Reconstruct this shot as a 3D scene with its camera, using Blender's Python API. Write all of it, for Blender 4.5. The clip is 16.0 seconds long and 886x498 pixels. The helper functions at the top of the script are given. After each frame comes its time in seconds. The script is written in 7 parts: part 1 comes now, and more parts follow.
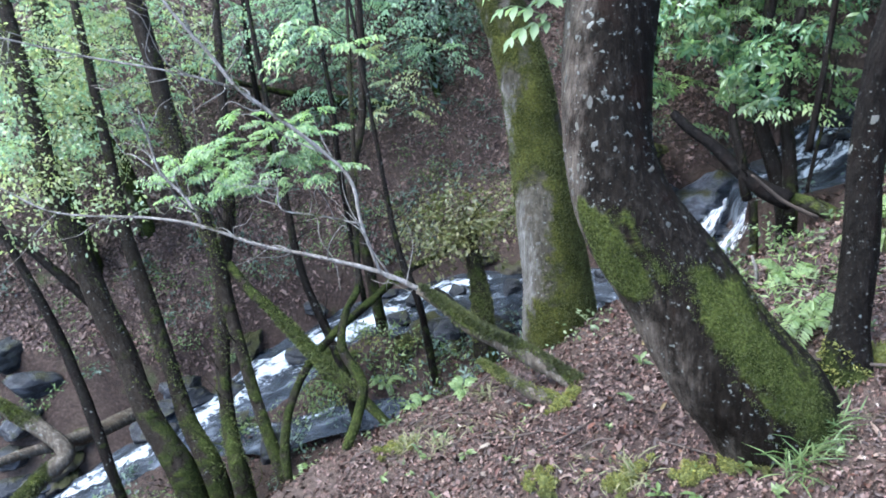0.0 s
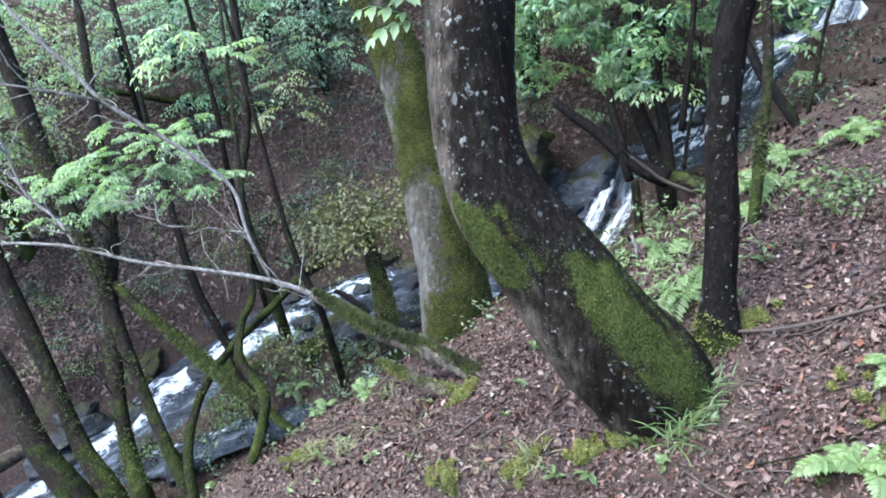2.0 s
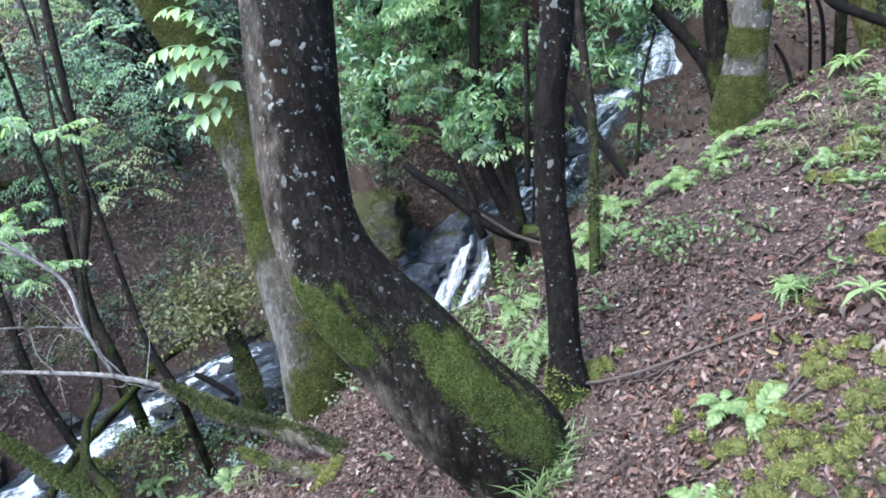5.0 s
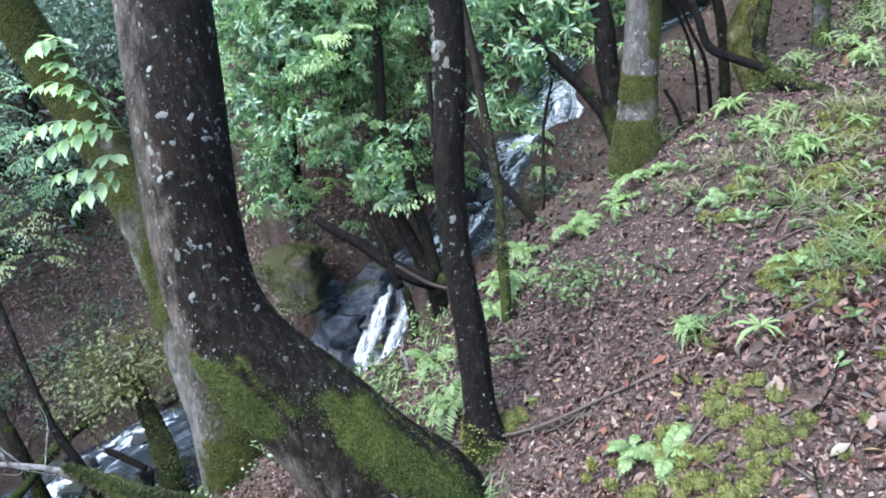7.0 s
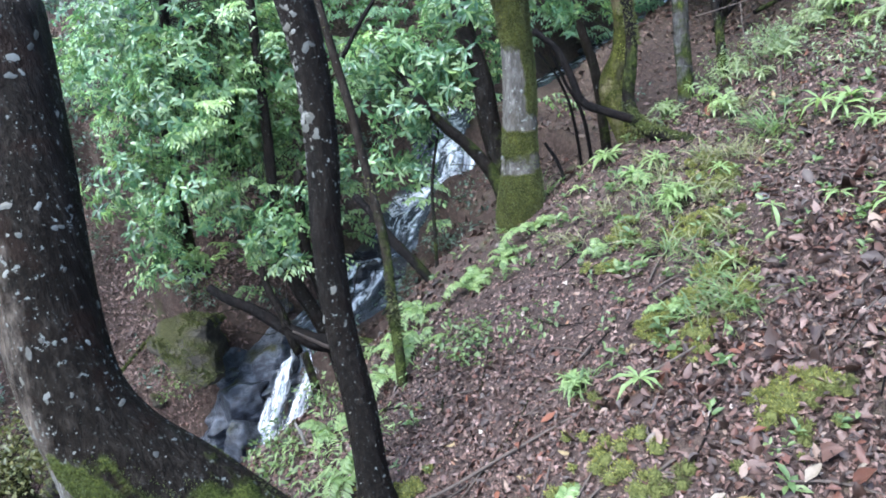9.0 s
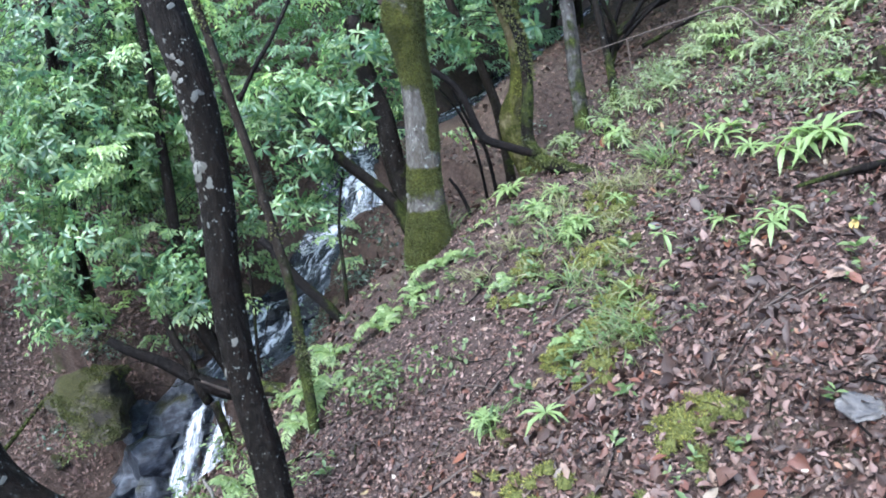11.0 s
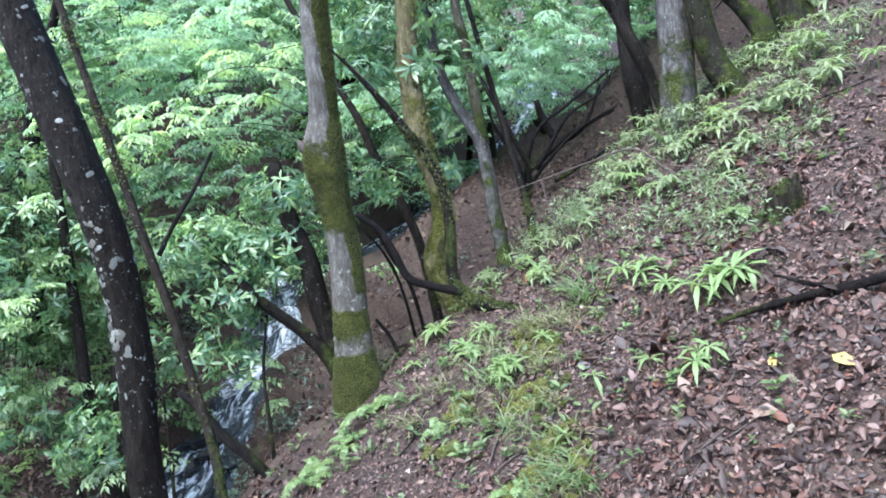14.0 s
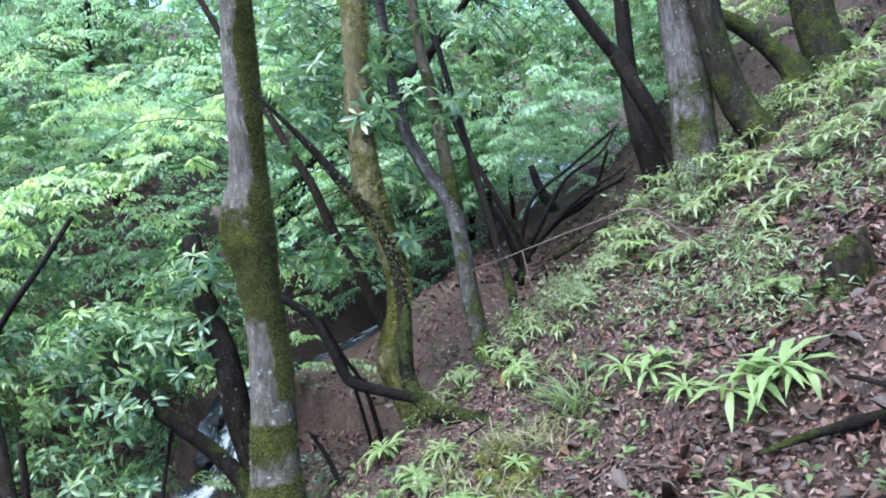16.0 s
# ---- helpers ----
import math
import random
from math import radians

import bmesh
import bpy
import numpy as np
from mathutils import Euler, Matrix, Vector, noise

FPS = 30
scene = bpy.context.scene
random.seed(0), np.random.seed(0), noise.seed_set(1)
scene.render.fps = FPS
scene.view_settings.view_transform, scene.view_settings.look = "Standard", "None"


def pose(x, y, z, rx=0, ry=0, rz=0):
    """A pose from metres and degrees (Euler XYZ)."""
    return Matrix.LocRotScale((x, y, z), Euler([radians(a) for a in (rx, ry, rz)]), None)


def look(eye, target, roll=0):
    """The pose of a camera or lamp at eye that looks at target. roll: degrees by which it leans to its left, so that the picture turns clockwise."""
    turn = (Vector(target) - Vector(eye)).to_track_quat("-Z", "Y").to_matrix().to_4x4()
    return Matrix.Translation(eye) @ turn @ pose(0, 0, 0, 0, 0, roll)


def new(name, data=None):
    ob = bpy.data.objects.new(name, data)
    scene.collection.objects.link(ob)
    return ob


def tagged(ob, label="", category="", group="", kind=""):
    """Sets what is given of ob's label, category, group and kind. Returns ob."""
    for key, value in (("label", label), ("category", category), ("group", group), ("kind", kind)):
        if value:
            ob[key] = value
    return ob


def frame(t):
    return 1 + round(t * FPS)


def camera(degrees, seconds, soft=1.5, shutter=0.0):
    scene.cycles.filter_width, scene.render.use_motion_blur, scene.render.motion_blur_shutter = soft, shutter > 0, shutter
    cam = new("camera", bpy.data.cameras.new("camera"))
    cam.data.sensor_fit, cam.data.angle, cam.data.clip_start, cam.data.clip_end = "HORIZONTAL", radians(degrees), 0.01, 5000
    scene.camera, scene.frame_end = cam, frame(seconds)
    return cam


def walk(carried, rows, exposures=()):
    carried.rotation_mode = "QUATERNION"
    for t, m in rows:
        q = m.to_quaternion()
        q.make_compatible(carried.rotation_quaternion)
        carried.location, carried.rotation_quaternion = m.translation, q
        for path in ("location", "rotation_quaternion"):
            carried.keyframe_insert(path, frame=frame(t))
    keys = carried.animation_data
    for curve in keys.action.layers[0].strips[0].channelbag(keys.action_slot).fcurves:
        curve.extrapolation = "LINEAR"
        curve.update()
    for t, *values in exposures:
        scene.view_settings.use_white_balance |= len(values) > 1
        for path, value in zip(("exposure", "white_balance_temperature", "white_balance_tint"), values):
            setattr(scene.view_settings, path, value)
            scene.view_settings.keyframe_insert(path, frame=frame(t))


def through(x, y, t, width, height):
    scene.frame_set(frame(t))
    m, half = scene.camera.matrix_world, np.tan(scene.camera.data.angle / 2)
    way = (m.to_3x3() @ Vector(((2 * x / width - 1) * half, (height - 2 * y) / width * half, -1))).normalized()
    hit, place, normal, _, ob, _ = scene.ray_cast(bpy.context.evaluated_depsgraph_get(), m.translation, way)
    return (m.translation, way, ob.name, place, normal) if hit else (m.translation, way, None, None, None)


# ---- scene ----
EXPOSURE, KELVIN, TINT = 2.55, 5420.0, 7.0
cam = camera(61.9, 16.0, soft=1.8)
PATH = [
    (0, (0.031, -0.244, 1.337), (-0.195, 1.538, 0.456), -8.2),
    (0.5, (0.057, -0.241, 1.332), (-0.104, 1.54, 0.436), -8.5),
    (1, (0.084, -0.238, 1.335), (-0.022, 1.539, 0.424), -8.8),
    (1.5, (0.121, -0.231, 1.333), (0.069, 1.543, 0.412), -9.1),
    (2, (0.136, -0.23, 1.341), (0.143, 1.542, 0.413), -9.3),
    (2.5, (0.143, -0.228, 1.342), (0.177, 1.556, 0.439), -9.6),
    (3, (0.155, -0.23, 1.348), (0.248, 1.561, 0.464), -9.5),
    (3.5, (0.173, -0.23, 1.352), (0.338, 1.562, 0.479), -9.1),
    (4, (0.208, -0.226, 1.357), (0.439, 1.564, 0.495), -9.3),
    (6.5, (0.313, -0.196, 1.407), (0.842, 1.561, 0.611), -9.2),
    (7, (0.342, -0.203, 1.416), (0.918, 1.55, 0.644), -9.8),
    (7.5, (0.384, -0.208, 1.424), (1.007, 1.541, 0.681), -10.5),
    (8, (0.42, -0.208, 1.428), (1.092, 1.531, 0.704), -10.9),
    (8.5, (0.449, -0.207, 1.436), (1.181, 1.513, 0.726), -10.8),
    (9, (0.479, -0.211, 1.454), (1.296, 1.477, 0.76), -10.6),
    (11.5, (0.563, -0.23, 1.498), (1.623, 1.342, 0.86), -11.4),
    (12, (0.583, -0.23, 1.52), (1.68, 1.335, 0.93), -12.0),
    (12.5, (0.592, -0.224, 1.545), (1.716, 1.338, 1.002), -12.3),
    (13, (0.596, -0.213, 1.575), (1.784, 1.325, 1.103), -11.8),
    (13.5, (0.582, -0.194, 1.595), (1.82, 1.321, 1.179), -11.6),
    (14, (0.571, -0.194, 1.602), (1.848, 1.293, 1.205), -11.4),
    (14.5, (0.592, -0.217, 1.625), (1.912, 1.246, 1.287), -11.2),
    (15, (0.621, -0.239, 1.639), (1.963, 1.217, 1.363), -11.4),
    (15.5, (0.784, -0.096, 1.592), (2.133, 1.361, 1.353), -11.5),
    (16, (1.408, 0.265, 1.345), (2.683, 1.8, 1.209), -12.3),
]
walk(cam, [(t, look(eye, target, roll)) for t, eye, target, roll in PATH], exposures=[(0.0, EXPOSURE, KELVIN, TINT), (15.2, EXPOSURE, KELVIN, TINT), (16.0, EXPOSURE - 0.14, KELVIN, TINT)])
SKY, SUN, SUN_FROM = 0.16, 2.1, (-10.0, -1.0, 28.0)
# ---------------------------------------------------------------- light
world = bpy.data.worlds.new("world")
scene.world = world
world.use_nodes = True
wn = world.node_tree.nodes
sky = wn.new("ShaderNodeTexSky")
sky.sky_type, sky.sun_disc = "NISHITA", False
sky.sun_elevation, sky.sun_rotation = radians(55), radians(-100)
sky.air_density, sky.dust_density, sky.ozone_density = 1.0, 2.5, 1.0
world.node_tree.links.new(sky.outputs[0], wn["Background"].inputs[0])
wn["Background"].inputs[1].default_value = SKY
sun = new("sun", bpy.data.lights.new("sun", "SUN"))
sun.data.energy, sun.data.angle, sun.data.color = SUN, radians(50), (1.0, 0.97, 0.92)
sun.matrix_world = look(SUN_FROM, (0, 2, 0))


# ---------------------------------------------------------------- node helpers
class Mat:
    """A small wrapper that builds a node material with a Principled shader."""

    def __init__(self, name, rough=0.7, spec=0.5):
        self.m = bpy.data.materials.new(name)
        self.m.use_nodes = True
        self.t = self.m.node_tree
        self.b = self.t.nodes["Principled BSDF"]
        self.b.inputs["Roughness"].default_value = rough
        self.b.inputs["Specular IOR Level"].default_value = spec
        self.coord = self.t.nodes.new("ShaderNodeTexCoord")

    def n(self, kind, **values):
        node = self.t.nodes.new(kind)
        for key, value in values.items():
            node.inputs[key].default_value = value
        return node

    def link(self, a, b):
        self.t.links.new(a, b)

    def noise(self, scale, detail=4.0, rough=0.6, vector=None, stretch=None):
        node = self.n("ShaderNodeTexNoise", Scale=scale, Detail=detail, Roughness=rough)
        source = vector or self.coord.outputs["Object"]
        if stretch:
            mapping = self.n("ShaderNodeMapping", Scale=stretch)
            self.link(source, mapping.inputs[0])
            source = mapping.outputs[0]
        self.link(source, node.inputs["Vector"])
        return node.outputs[0]

    def ramp(self, fac, stops, interpolation="LINEAR"):
        node = self.n("ShaderNodeValToRGB")
        node.color_ramp.interpolation = interpolation
        el = node.color_ramp.elements
        while len(el) < len(stops):
            el.new(0.5)
        for e, (at, colour) in zip(el, stops):
            e.position = at
            e.color = (*colour, 1) if len(colour) == 3 else colour
        self.link(fac, node.inputs[0])
        return node.outputs[0]

    def step(self, fac, low, high):
        node = self.n("ShaderNodeMapRange", **{"From Min": low, "From Max": high})
        node.interpolation_type = "SMOOTHSTEP"
        self.link(fac, node.inputs[0])
        return node.outputs[0]

    def math(self, op, a, b):
        node = self.n("ShaderNodeMath")
        node.operation = op
        for i, v in enumerate((a, b)):
            if isinstance(v, (int, float)):
                node.inputs[i].default_value = v
            else:
                self.link(v, node.inputs[i])
        return node.outputs[0]

    def mix(self, fac, a, b):
        node = self.t.nodes.new("ShaderNodeMix")
        node.data_type = "RGBA"
        for i, v in ((0, fac), (6, a), (7, b)):
            if isinstance(v, (int, float)):
                node.inputs[i].default_value = v
            elif isinstance(v, tuple):
                node.inputs[i].default_value = (*v, 1)
            else:
                self.link(v, node.inputs[i])
        return node.outputs[2]

    def bump(self, height, strength=0.5, distance=0.02):
        node = self.n("ShaderNodeBump", Strength=strength, Distance=distance)
        self.link(height, node.inputs["Height"])
        self.link(node.outputs[0], self.b.inputs["Normal"])

    def colour(self, c):
        self.link(c, self.b.inputs["Base Color"])
        return self

    def island(self):
        return self.n("ShaderNodeNewGeometry").outputs["Random Per Island"]


def soil_material():
    m = Mat("damp leaf mould", 0.85, 0.25)
    big = m.noise(1.3, 5)
    fine = m.noise(38, 6, 0.7)
    grit = m.noise(140, 3, 0.7)
    c = m.ramp(fine, [(0.25, (0.011, 0.0072, 0.0058)), (0.5, (0.036, 0.0225, 0.0175)), (0.75, (0.095, 0.063, 0.05))])
    c = m.mix(m.step(big, 0.48, 0.62), c, m.ramp(fine, [(0.3, (0.029, 0.019, 0.014)), (0.75, (0.095, 0.066, 0.051))]))
    green = m.step(m.noise(3.1, 5), 0.6, 0.72)
    c = m.mix(m.math("MULTIPLY", green, 0.55), c, (0.05, 0.065, 0.02))
    m.colour(c)
    m.bump(m.math("ADD", fine, m.math("MULTIPLY", grit, 0.4)), 0.9, 0.03)
    return m.m


def litter_material(name, tones):
    m = Mat(name, 0.5, 0.3)
    c = m.ramp(m.island(), [(i / len(tones), t) for i, t in enumerate(tones)], "CONSTANT")
    c = m.mix(m.math("MULTIPLY", m.noise(90, 3), 0.6), c, (0.04, 0.024, 0.017))
    m.colour(c)
    m.bump(m.noise(220, 2), 0.4, 0.004)
    return m.m


def bark_material(name, tones, moss, moss_tones, lichen=0.0, moss_height=1.0, wet=0.6, grain=(1, 1, 0.35), crust=0.0, mapped=False):
    """Bark with long grain and pale lichen flecks. Moss lies where the mesh's own moss map says, or low down and on the upper side."""
    m = Mat(name, wet, 0.06)
    grainy = m.noise(34, 6, 0.68, stretch=grain)
    crack = m.noise(70, 5, 0.7, stretch=(1, 1, 0.12))
    c = m.ramp(m.math("ADD", m.math("MULTIPLY", grainy, 0.65), m.math("MULTIPLY", crack, 0.35)), [(0.34, tones[0]), (0.51, tones[1]), (0.68, tones[2])])
    c = m.mix(m.math("MULTIPLY", m.step(m.noise(6.5, 4), 0.5, 0.66), 0.7), c, tones[3])
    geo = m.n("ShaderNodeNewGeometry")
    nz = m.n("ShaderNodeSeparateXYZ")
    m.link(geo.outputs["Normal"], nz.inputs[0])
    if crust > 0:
        # A patchy paler tone, strongest on faces turned towards -X.
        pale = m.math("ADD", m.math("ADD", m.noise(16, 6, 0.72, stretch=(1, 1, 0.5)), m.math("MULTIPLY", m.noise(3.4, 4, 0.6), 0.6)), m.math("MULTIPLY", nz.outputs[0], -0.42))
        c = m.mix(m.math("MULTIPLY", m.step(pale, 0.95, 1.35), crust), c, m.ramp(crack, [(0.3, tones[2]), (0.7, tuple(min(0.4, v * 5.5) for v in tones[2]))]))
    if lichen > 0:
        fleck = m.noise(48, 3, 0.55)
        where = m.noise(5.5, 3, 0.5)
        disc = m.step(m.math("ADD", fleck, m.math("MULTIPLY", where, 0.35)), 0.86 - 0.04 * lichen, 0.9 - 0.04 * lichen)
        speck = m.step(m.noise(105, 2, 0.5), 0.655, 0.7)
        tone = m.mix(m.noise(60, 3), (0.07, 0.073, 0.066), (0.26, 0.27, 0.245))
        c = m.mix(m.math("MULTIPLY", m.math("MAXIMUM", disc, m.math("MULTIPLY", speck, 0.3)), 0.7), c, tone)
    if mapped:
        grown = m.n("ShaderNodeAttribute")
        grown.attribute_name = "moss"
        total = m.math("ADD", grown.outputs["Fac"], m.math("MULTIPLY", m.math("SUBTRACT", m.noise(13, 6, 0.7), 0.5), 1.5))
        coat = m.step(total, 0.34, 0.72)
    else:
        xyz = m.n("ShaderNodeSeparateXYZ")
        m.link(m.coord.outputs["Object"], xyz.inputs[0])
        low = m.step(xyz.outputs[2], moss_height * 1.3, moss_height * 0.2)
        want = m.math("ADD", m.math("MULTIPLY", low, 0.19), m.math("MULTIPLY", nz.outputs[2], 0.1))
        side = m.math("MULTIPLY", nz.outputs[0], 0.05)
        total = m.math("ADD", m.math("ADD", m.noise(7.5, 6, 0.66), want), side)
        coat = m.step(total, 0.66 - 0.3 * moss, 0.84 - 0.3 * moss)
    tuft = m.noise(95, 4, 0.7)
    mc = m.ramp(m.math("ADD", m.math("MULTIPLY", tuft, 0.6), m.math("MULTIPLY", m.noise(9, 3), 0.4)),
                [(0.36, moss_tones[0]), (0.5, moss_tones[1]), (0.64, moss_tones[2])])
    c = m.mix(coat, c, mc)
    m.colour(c)
    rough = m.n("ShaderNodeMapRange", **{"To Min": wet, "To Max": 0.95})
    m.link(coat, rough.inputs[0])
    m.link(rough.outputs[0], m.b.inputs["Roughness"])
    m.bump(m.math("ADD", m.math("ADD", grainy, m.math("MULTIPLY", crack, 0.7)), m.math("MULTIPLY", m.math("MULTIPLY", coat, tuft), 1.8)), 0.9, 0.02)
    return m.m


def leaf_material(name, tones, gloss=0.4, through=0.35):
    """Leaves that vary from one to the next, shine a little and let light through."""
    m = Mat(name, gloss, 0.5)
    c = m.ramp(m.island(), [(i / max(1, len(tones) - 1), t) for i, t in enumerate(tones)])
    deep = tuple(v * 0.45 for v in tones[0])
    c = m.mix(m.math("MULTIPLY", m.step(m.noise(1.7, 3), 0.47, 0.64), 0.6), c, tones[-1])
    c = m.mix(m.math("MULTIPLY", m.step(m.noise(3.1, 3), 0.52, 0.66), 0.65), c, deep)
    m.colour(c)
    thin = m.n("ShaderNodeBsdfTranslucent")
    bright = m.n("ShaderNodeMix")
    bright.data_type = "RGBA"
    bright.blend_type = "MULTIPLY"
    bright.inputs[0].default_value = 1.0
    bright.inputs[7].default_value = (1.55, 1.68, 1.15, 1)
    m.link(c, bright.inputs[6])
    m.link(bright.outputs[2], thin.inputs["Color"])
    blend = m.n("ShaderNodeMixShader", Fac=through)
    m.link(m.b.outputs[0], blend.inputs[1])
    m.link(thin.outputs[0], blend.inputs[2])
    m.link(blend.outputs[0], m.t.nodes["Material Output"].inputs[0])
    return m.m


def rock_material(name, tones, moss, wet):
    m = Mat(name, wet, 0.28)
    a = m.math("ADD", m.math("MULTIPLY", m.noise(9, 8, 0.72), 0.6), m.math("MULTIPLY", m.noise(7, 6, 0.7, stretch=(1, 1, 4.5)), 0.4))
    c = m.ramp(a, [(0.41, tones[0]), (0.5, tones[1]), (0.6, tones[2])])
    geo = m.n("ShaderNodeNewGeometry")
    nz = m.n("ShaderNodeSeparateXYZ")
    m.link(geo.outputs["Normal"], nz.inputs[0])
    coat = m.step(m.math("ADD", m.noise(4.5, 5), m.math("MULTIPLY", nz.outputs[2], 0.22)), 0.74 - 0.35 * moss, 0.94 - 0.35 * moss)
    tuft = m.noise(80, 4, 0.7)
    c = m.mix(coat, c, m.ramp(tuft, [(0.3, (0.014, 0.014, 0.005)), (0.55, (0.04, 0.039, 0.012)), (0.75, (0.085, 0.08, 0.022))]))
    m.colour(c)
    r = m.n("ShaderNodeMapRange", **{"To Min": wet, "To Max": 0.95})
    m.link(coat, r.inputs[0])
    m.link(r.outputs[0], m.b.inputs["Roughness"])
    m.bump(m.math("ADD", a, m.math("MULTIPLY", tuft, m.math("MULTIPLY", coat, 0.8))), 0.8, 0.05)
    return m.m


def water_material():
    """Dark clear water with white, aerated streaks drawn out along the flow."""
    m = Mat("rushing water", 0.12, 0.25)
    uv = m.n("ShaderNodeUVMap")
    uv.uv_map = "flow"
    foam = m.n("ShaderNodeAttribute")
    foam.attribute_name = "foam"
    warp = m.n("ShaderNodeTexNoise", Scale=5.0, Detail=3.0)
    m.link(uv.outputs[0], warp.inputs["Vector"])
    small = m.n("ShaderNodeVectorMath")
    small.operation = "SCALE"
    small.inputs["Scale"].default_value = 0.22
    m.link(warp.outputs["Color"], small.inputs[0])
    bent = m.n("ShaderNodeVectorMath")
    bent.operation = "ADD"
    m.link(uv.outputs[0], bent.inputs[0])
    m.link(small.outputs[0], bent.inputs[1])
    streak = m.noise(1.0, 6, 0.68, bent.outputs[0], (10.0, 2.6, 1.0))
    blob = m.noise(1.0, 6, 0.75, bent.outputs[0], (17.0, 13.0, 1.0))
    amount = m.math("ADD", foam.outputs["Fac"], m.math("ADD", m.math("MULTIPLY", streak, 1.9), m.math("MULTIPLY", blob, 1.5)))
    white = m.step(amount, 2.03, 2.5)
    c = m.mix(white, m.ramp(streak, [(0.38, (0.009, 0.012, 0.016)), (0.52, (0.036, 0.043, 0.054)), (0.7, (0.13, 0.147, 0.172))]), (0.6, 0.64, 0.7))
    m.colour(c)
    r = m.n("ShaderNodeMapRange", **{"To Min": 0.16, "To Max": 0.7})
    m.link(white, r.inputs[0])
    m.link(r.outputs[0], m.b.inputs["Roughness"])
    m.bump(m.math("ADD", streak, m.math("MULTIPLY", blob, 0.8)), 0.9, 0.06)
    return m.m


def foam_material(name, low, high):
    """White broken water in long streaks, thinning to clear at the edges of the sheet."""
    m = Mat(name, 0.5, 0.3)
    uv = m.n("ShaderNodeUVMap")
    uv.uv_map = "flow"
    xy = m.n("ShaderNodeSeparateXYZ")
    m.link(uv.outputs[0], xy.inputs[0])
    off = m.math("ABSOLUTE", m.math("SUBTRACT", xy.outputs[0], 0.5), 0.0)
    edge = m.math("MULTIPLY", m.math("POWER", m.math("MULTIPLY", off, 2.0), 1.5), 0.85)
    streak = m.noise(1.0, 5, 0.65, uv.outputs[0], (6.0, 3.4, 1.0))
    fine = m.noise(1.0, 4, 0.7, uv.outputs[0], (24.0, 18.0, 1.0))
    both = m.math("ADD", m.math("MULTIPLY", streak, 1.1), m.math("MULTIPLY", fine, 0.75))
    m.colour(m.ramp(both, [(0.7, (0.22, 0.25, 0.29)), (0.92, (0.5, 0.53, 0.57)), (1.0, (0.8, 0.81, 0.83))]))
    clear = m.n("ShaderNodeBsdfTransparent")
    mix = m.n("ShaderNodeMixShader")
    m.link(m.step(m.math("SUBTRACT", both, edge), low, high), mix.inputs[0])
    m.link(clear.outputs[0], mix.inputs[1])
    m.link(m.b.outputs[0], mix.inputs[2])
    m.link(mix.outputs[0], m.t.nodes["Material Output"].inputs[0])
    m.bump(both, 0.5, 0.03)
    return m.m


def plain_material(name, colour, rough=0.7, scale=60.0):
    m = Mat(name, rough, 0.15)
    dark = tuple(v * 0.5 for v in colour)
    m.colour(m.mix(m.noise(scale, 4), dark, tuple(min(1, v * 1.25) for v in colour)))
    m.bump(m.noise(scale * 2, 3), 0.4, 0.006)
    return m.m


GREY = [(0.0022, 0.0016, 0.0012), (0.006, 0.0046, 0.0036), (0.016, 0.0132, 0.0107), (0.0068, 0.004, 0.0029)]
SOIL = soil_material()
LITTER = litter_material("fallen oak and laurel leaves", [
    (0.0126, 0.00665, 0.00501), (0.0213, 0.0108, 0.00794), (0.0139, 0.00742, 0.00566), (0.0594, 0.0324, 0.0244), (0.0158, 0.0084, 0.00643), (0.0108, 0.00588, 0.00469), (0.0113, 0.00639, 0.00505), (0.0353, 0.0171, 0.0117), (0.096, 0.0545, 0.0418), (0.0189, 0.00957, 0.00682), (0.0238, 0.0123, 0.0087),
    (0.0138, 0.00767, 0.00578), (0.0198, 0.0107, 0.00759), (0.0276, 0.0144, 0.0102), (0.0643, 0.0318, 0.0226), (0.0623, 0.0327, 0.0244), (0.0696, 0.0272, 0.0172), (0.126, 0.0775, 0.0626), (0.0712, 0.0264, 0.016), (0.0979, 0.0574, 0.0447), (0.159, 0.109, 0.0798), (0.0849, 0.047, 0.0363)])
# Tones lifted to make up for the dim light on the far hillside.
HILL_LITTER = litter_material("matted brown leaves, lightened against shade", [(0.1, 0.0595, 0.0485), (0.127, 0.0754, 0.0605), (0.0811, 0.0492, 0.0417), (0.154, 0.0972, 0.0806), (0.11, 0.0637, 0.0511), (0.0648, 0.0406, 0.035), (0.179, 0.116, 0.0996)])
# Paler, bluer leaf tones that carry the sunlight and haze of the far foliage.
LIT_LEAF = leaf_material("far leaves with sunlight in their colour", [(0.184, 0.287, 0.201), (0.245, 0.361, 0.232), (0.32, 0.422, 0.262), (0.147, 0.236, 0.17)], 0.35, 0.55)
YELLOWLEAF = plain_material("yellow leaf", (0.3, 0.22, 0.075), 0.5, 40)
PALE_BITS = litter_material("pale leaf and bark crumbs", [(0.16, 0.115, 0.085), (0.22, 0.17, 0.135), (0.12, 0.08, 0.06), (0.3, 0.25, 0.21), (0.14, 0.11, 0.08)])
RUSTY = litter_material("fresh rust-coloured leaves", [(0.128, 0.0432, 0.021), (0.09, 0.0302, 0.015), (0.15, 0.072, 0.0375)])
PALE = litter_material("pale yellow leaf", [(0.171, 0.125, 0.054), (0.153, 0.125, 0.09), (0.136, 0.112, 0.09)])
MOSSY = [(0.012, 0.0135, 0.004), (0.035, 0.038, 0.009), (0.09, 0.09, 0.021)]
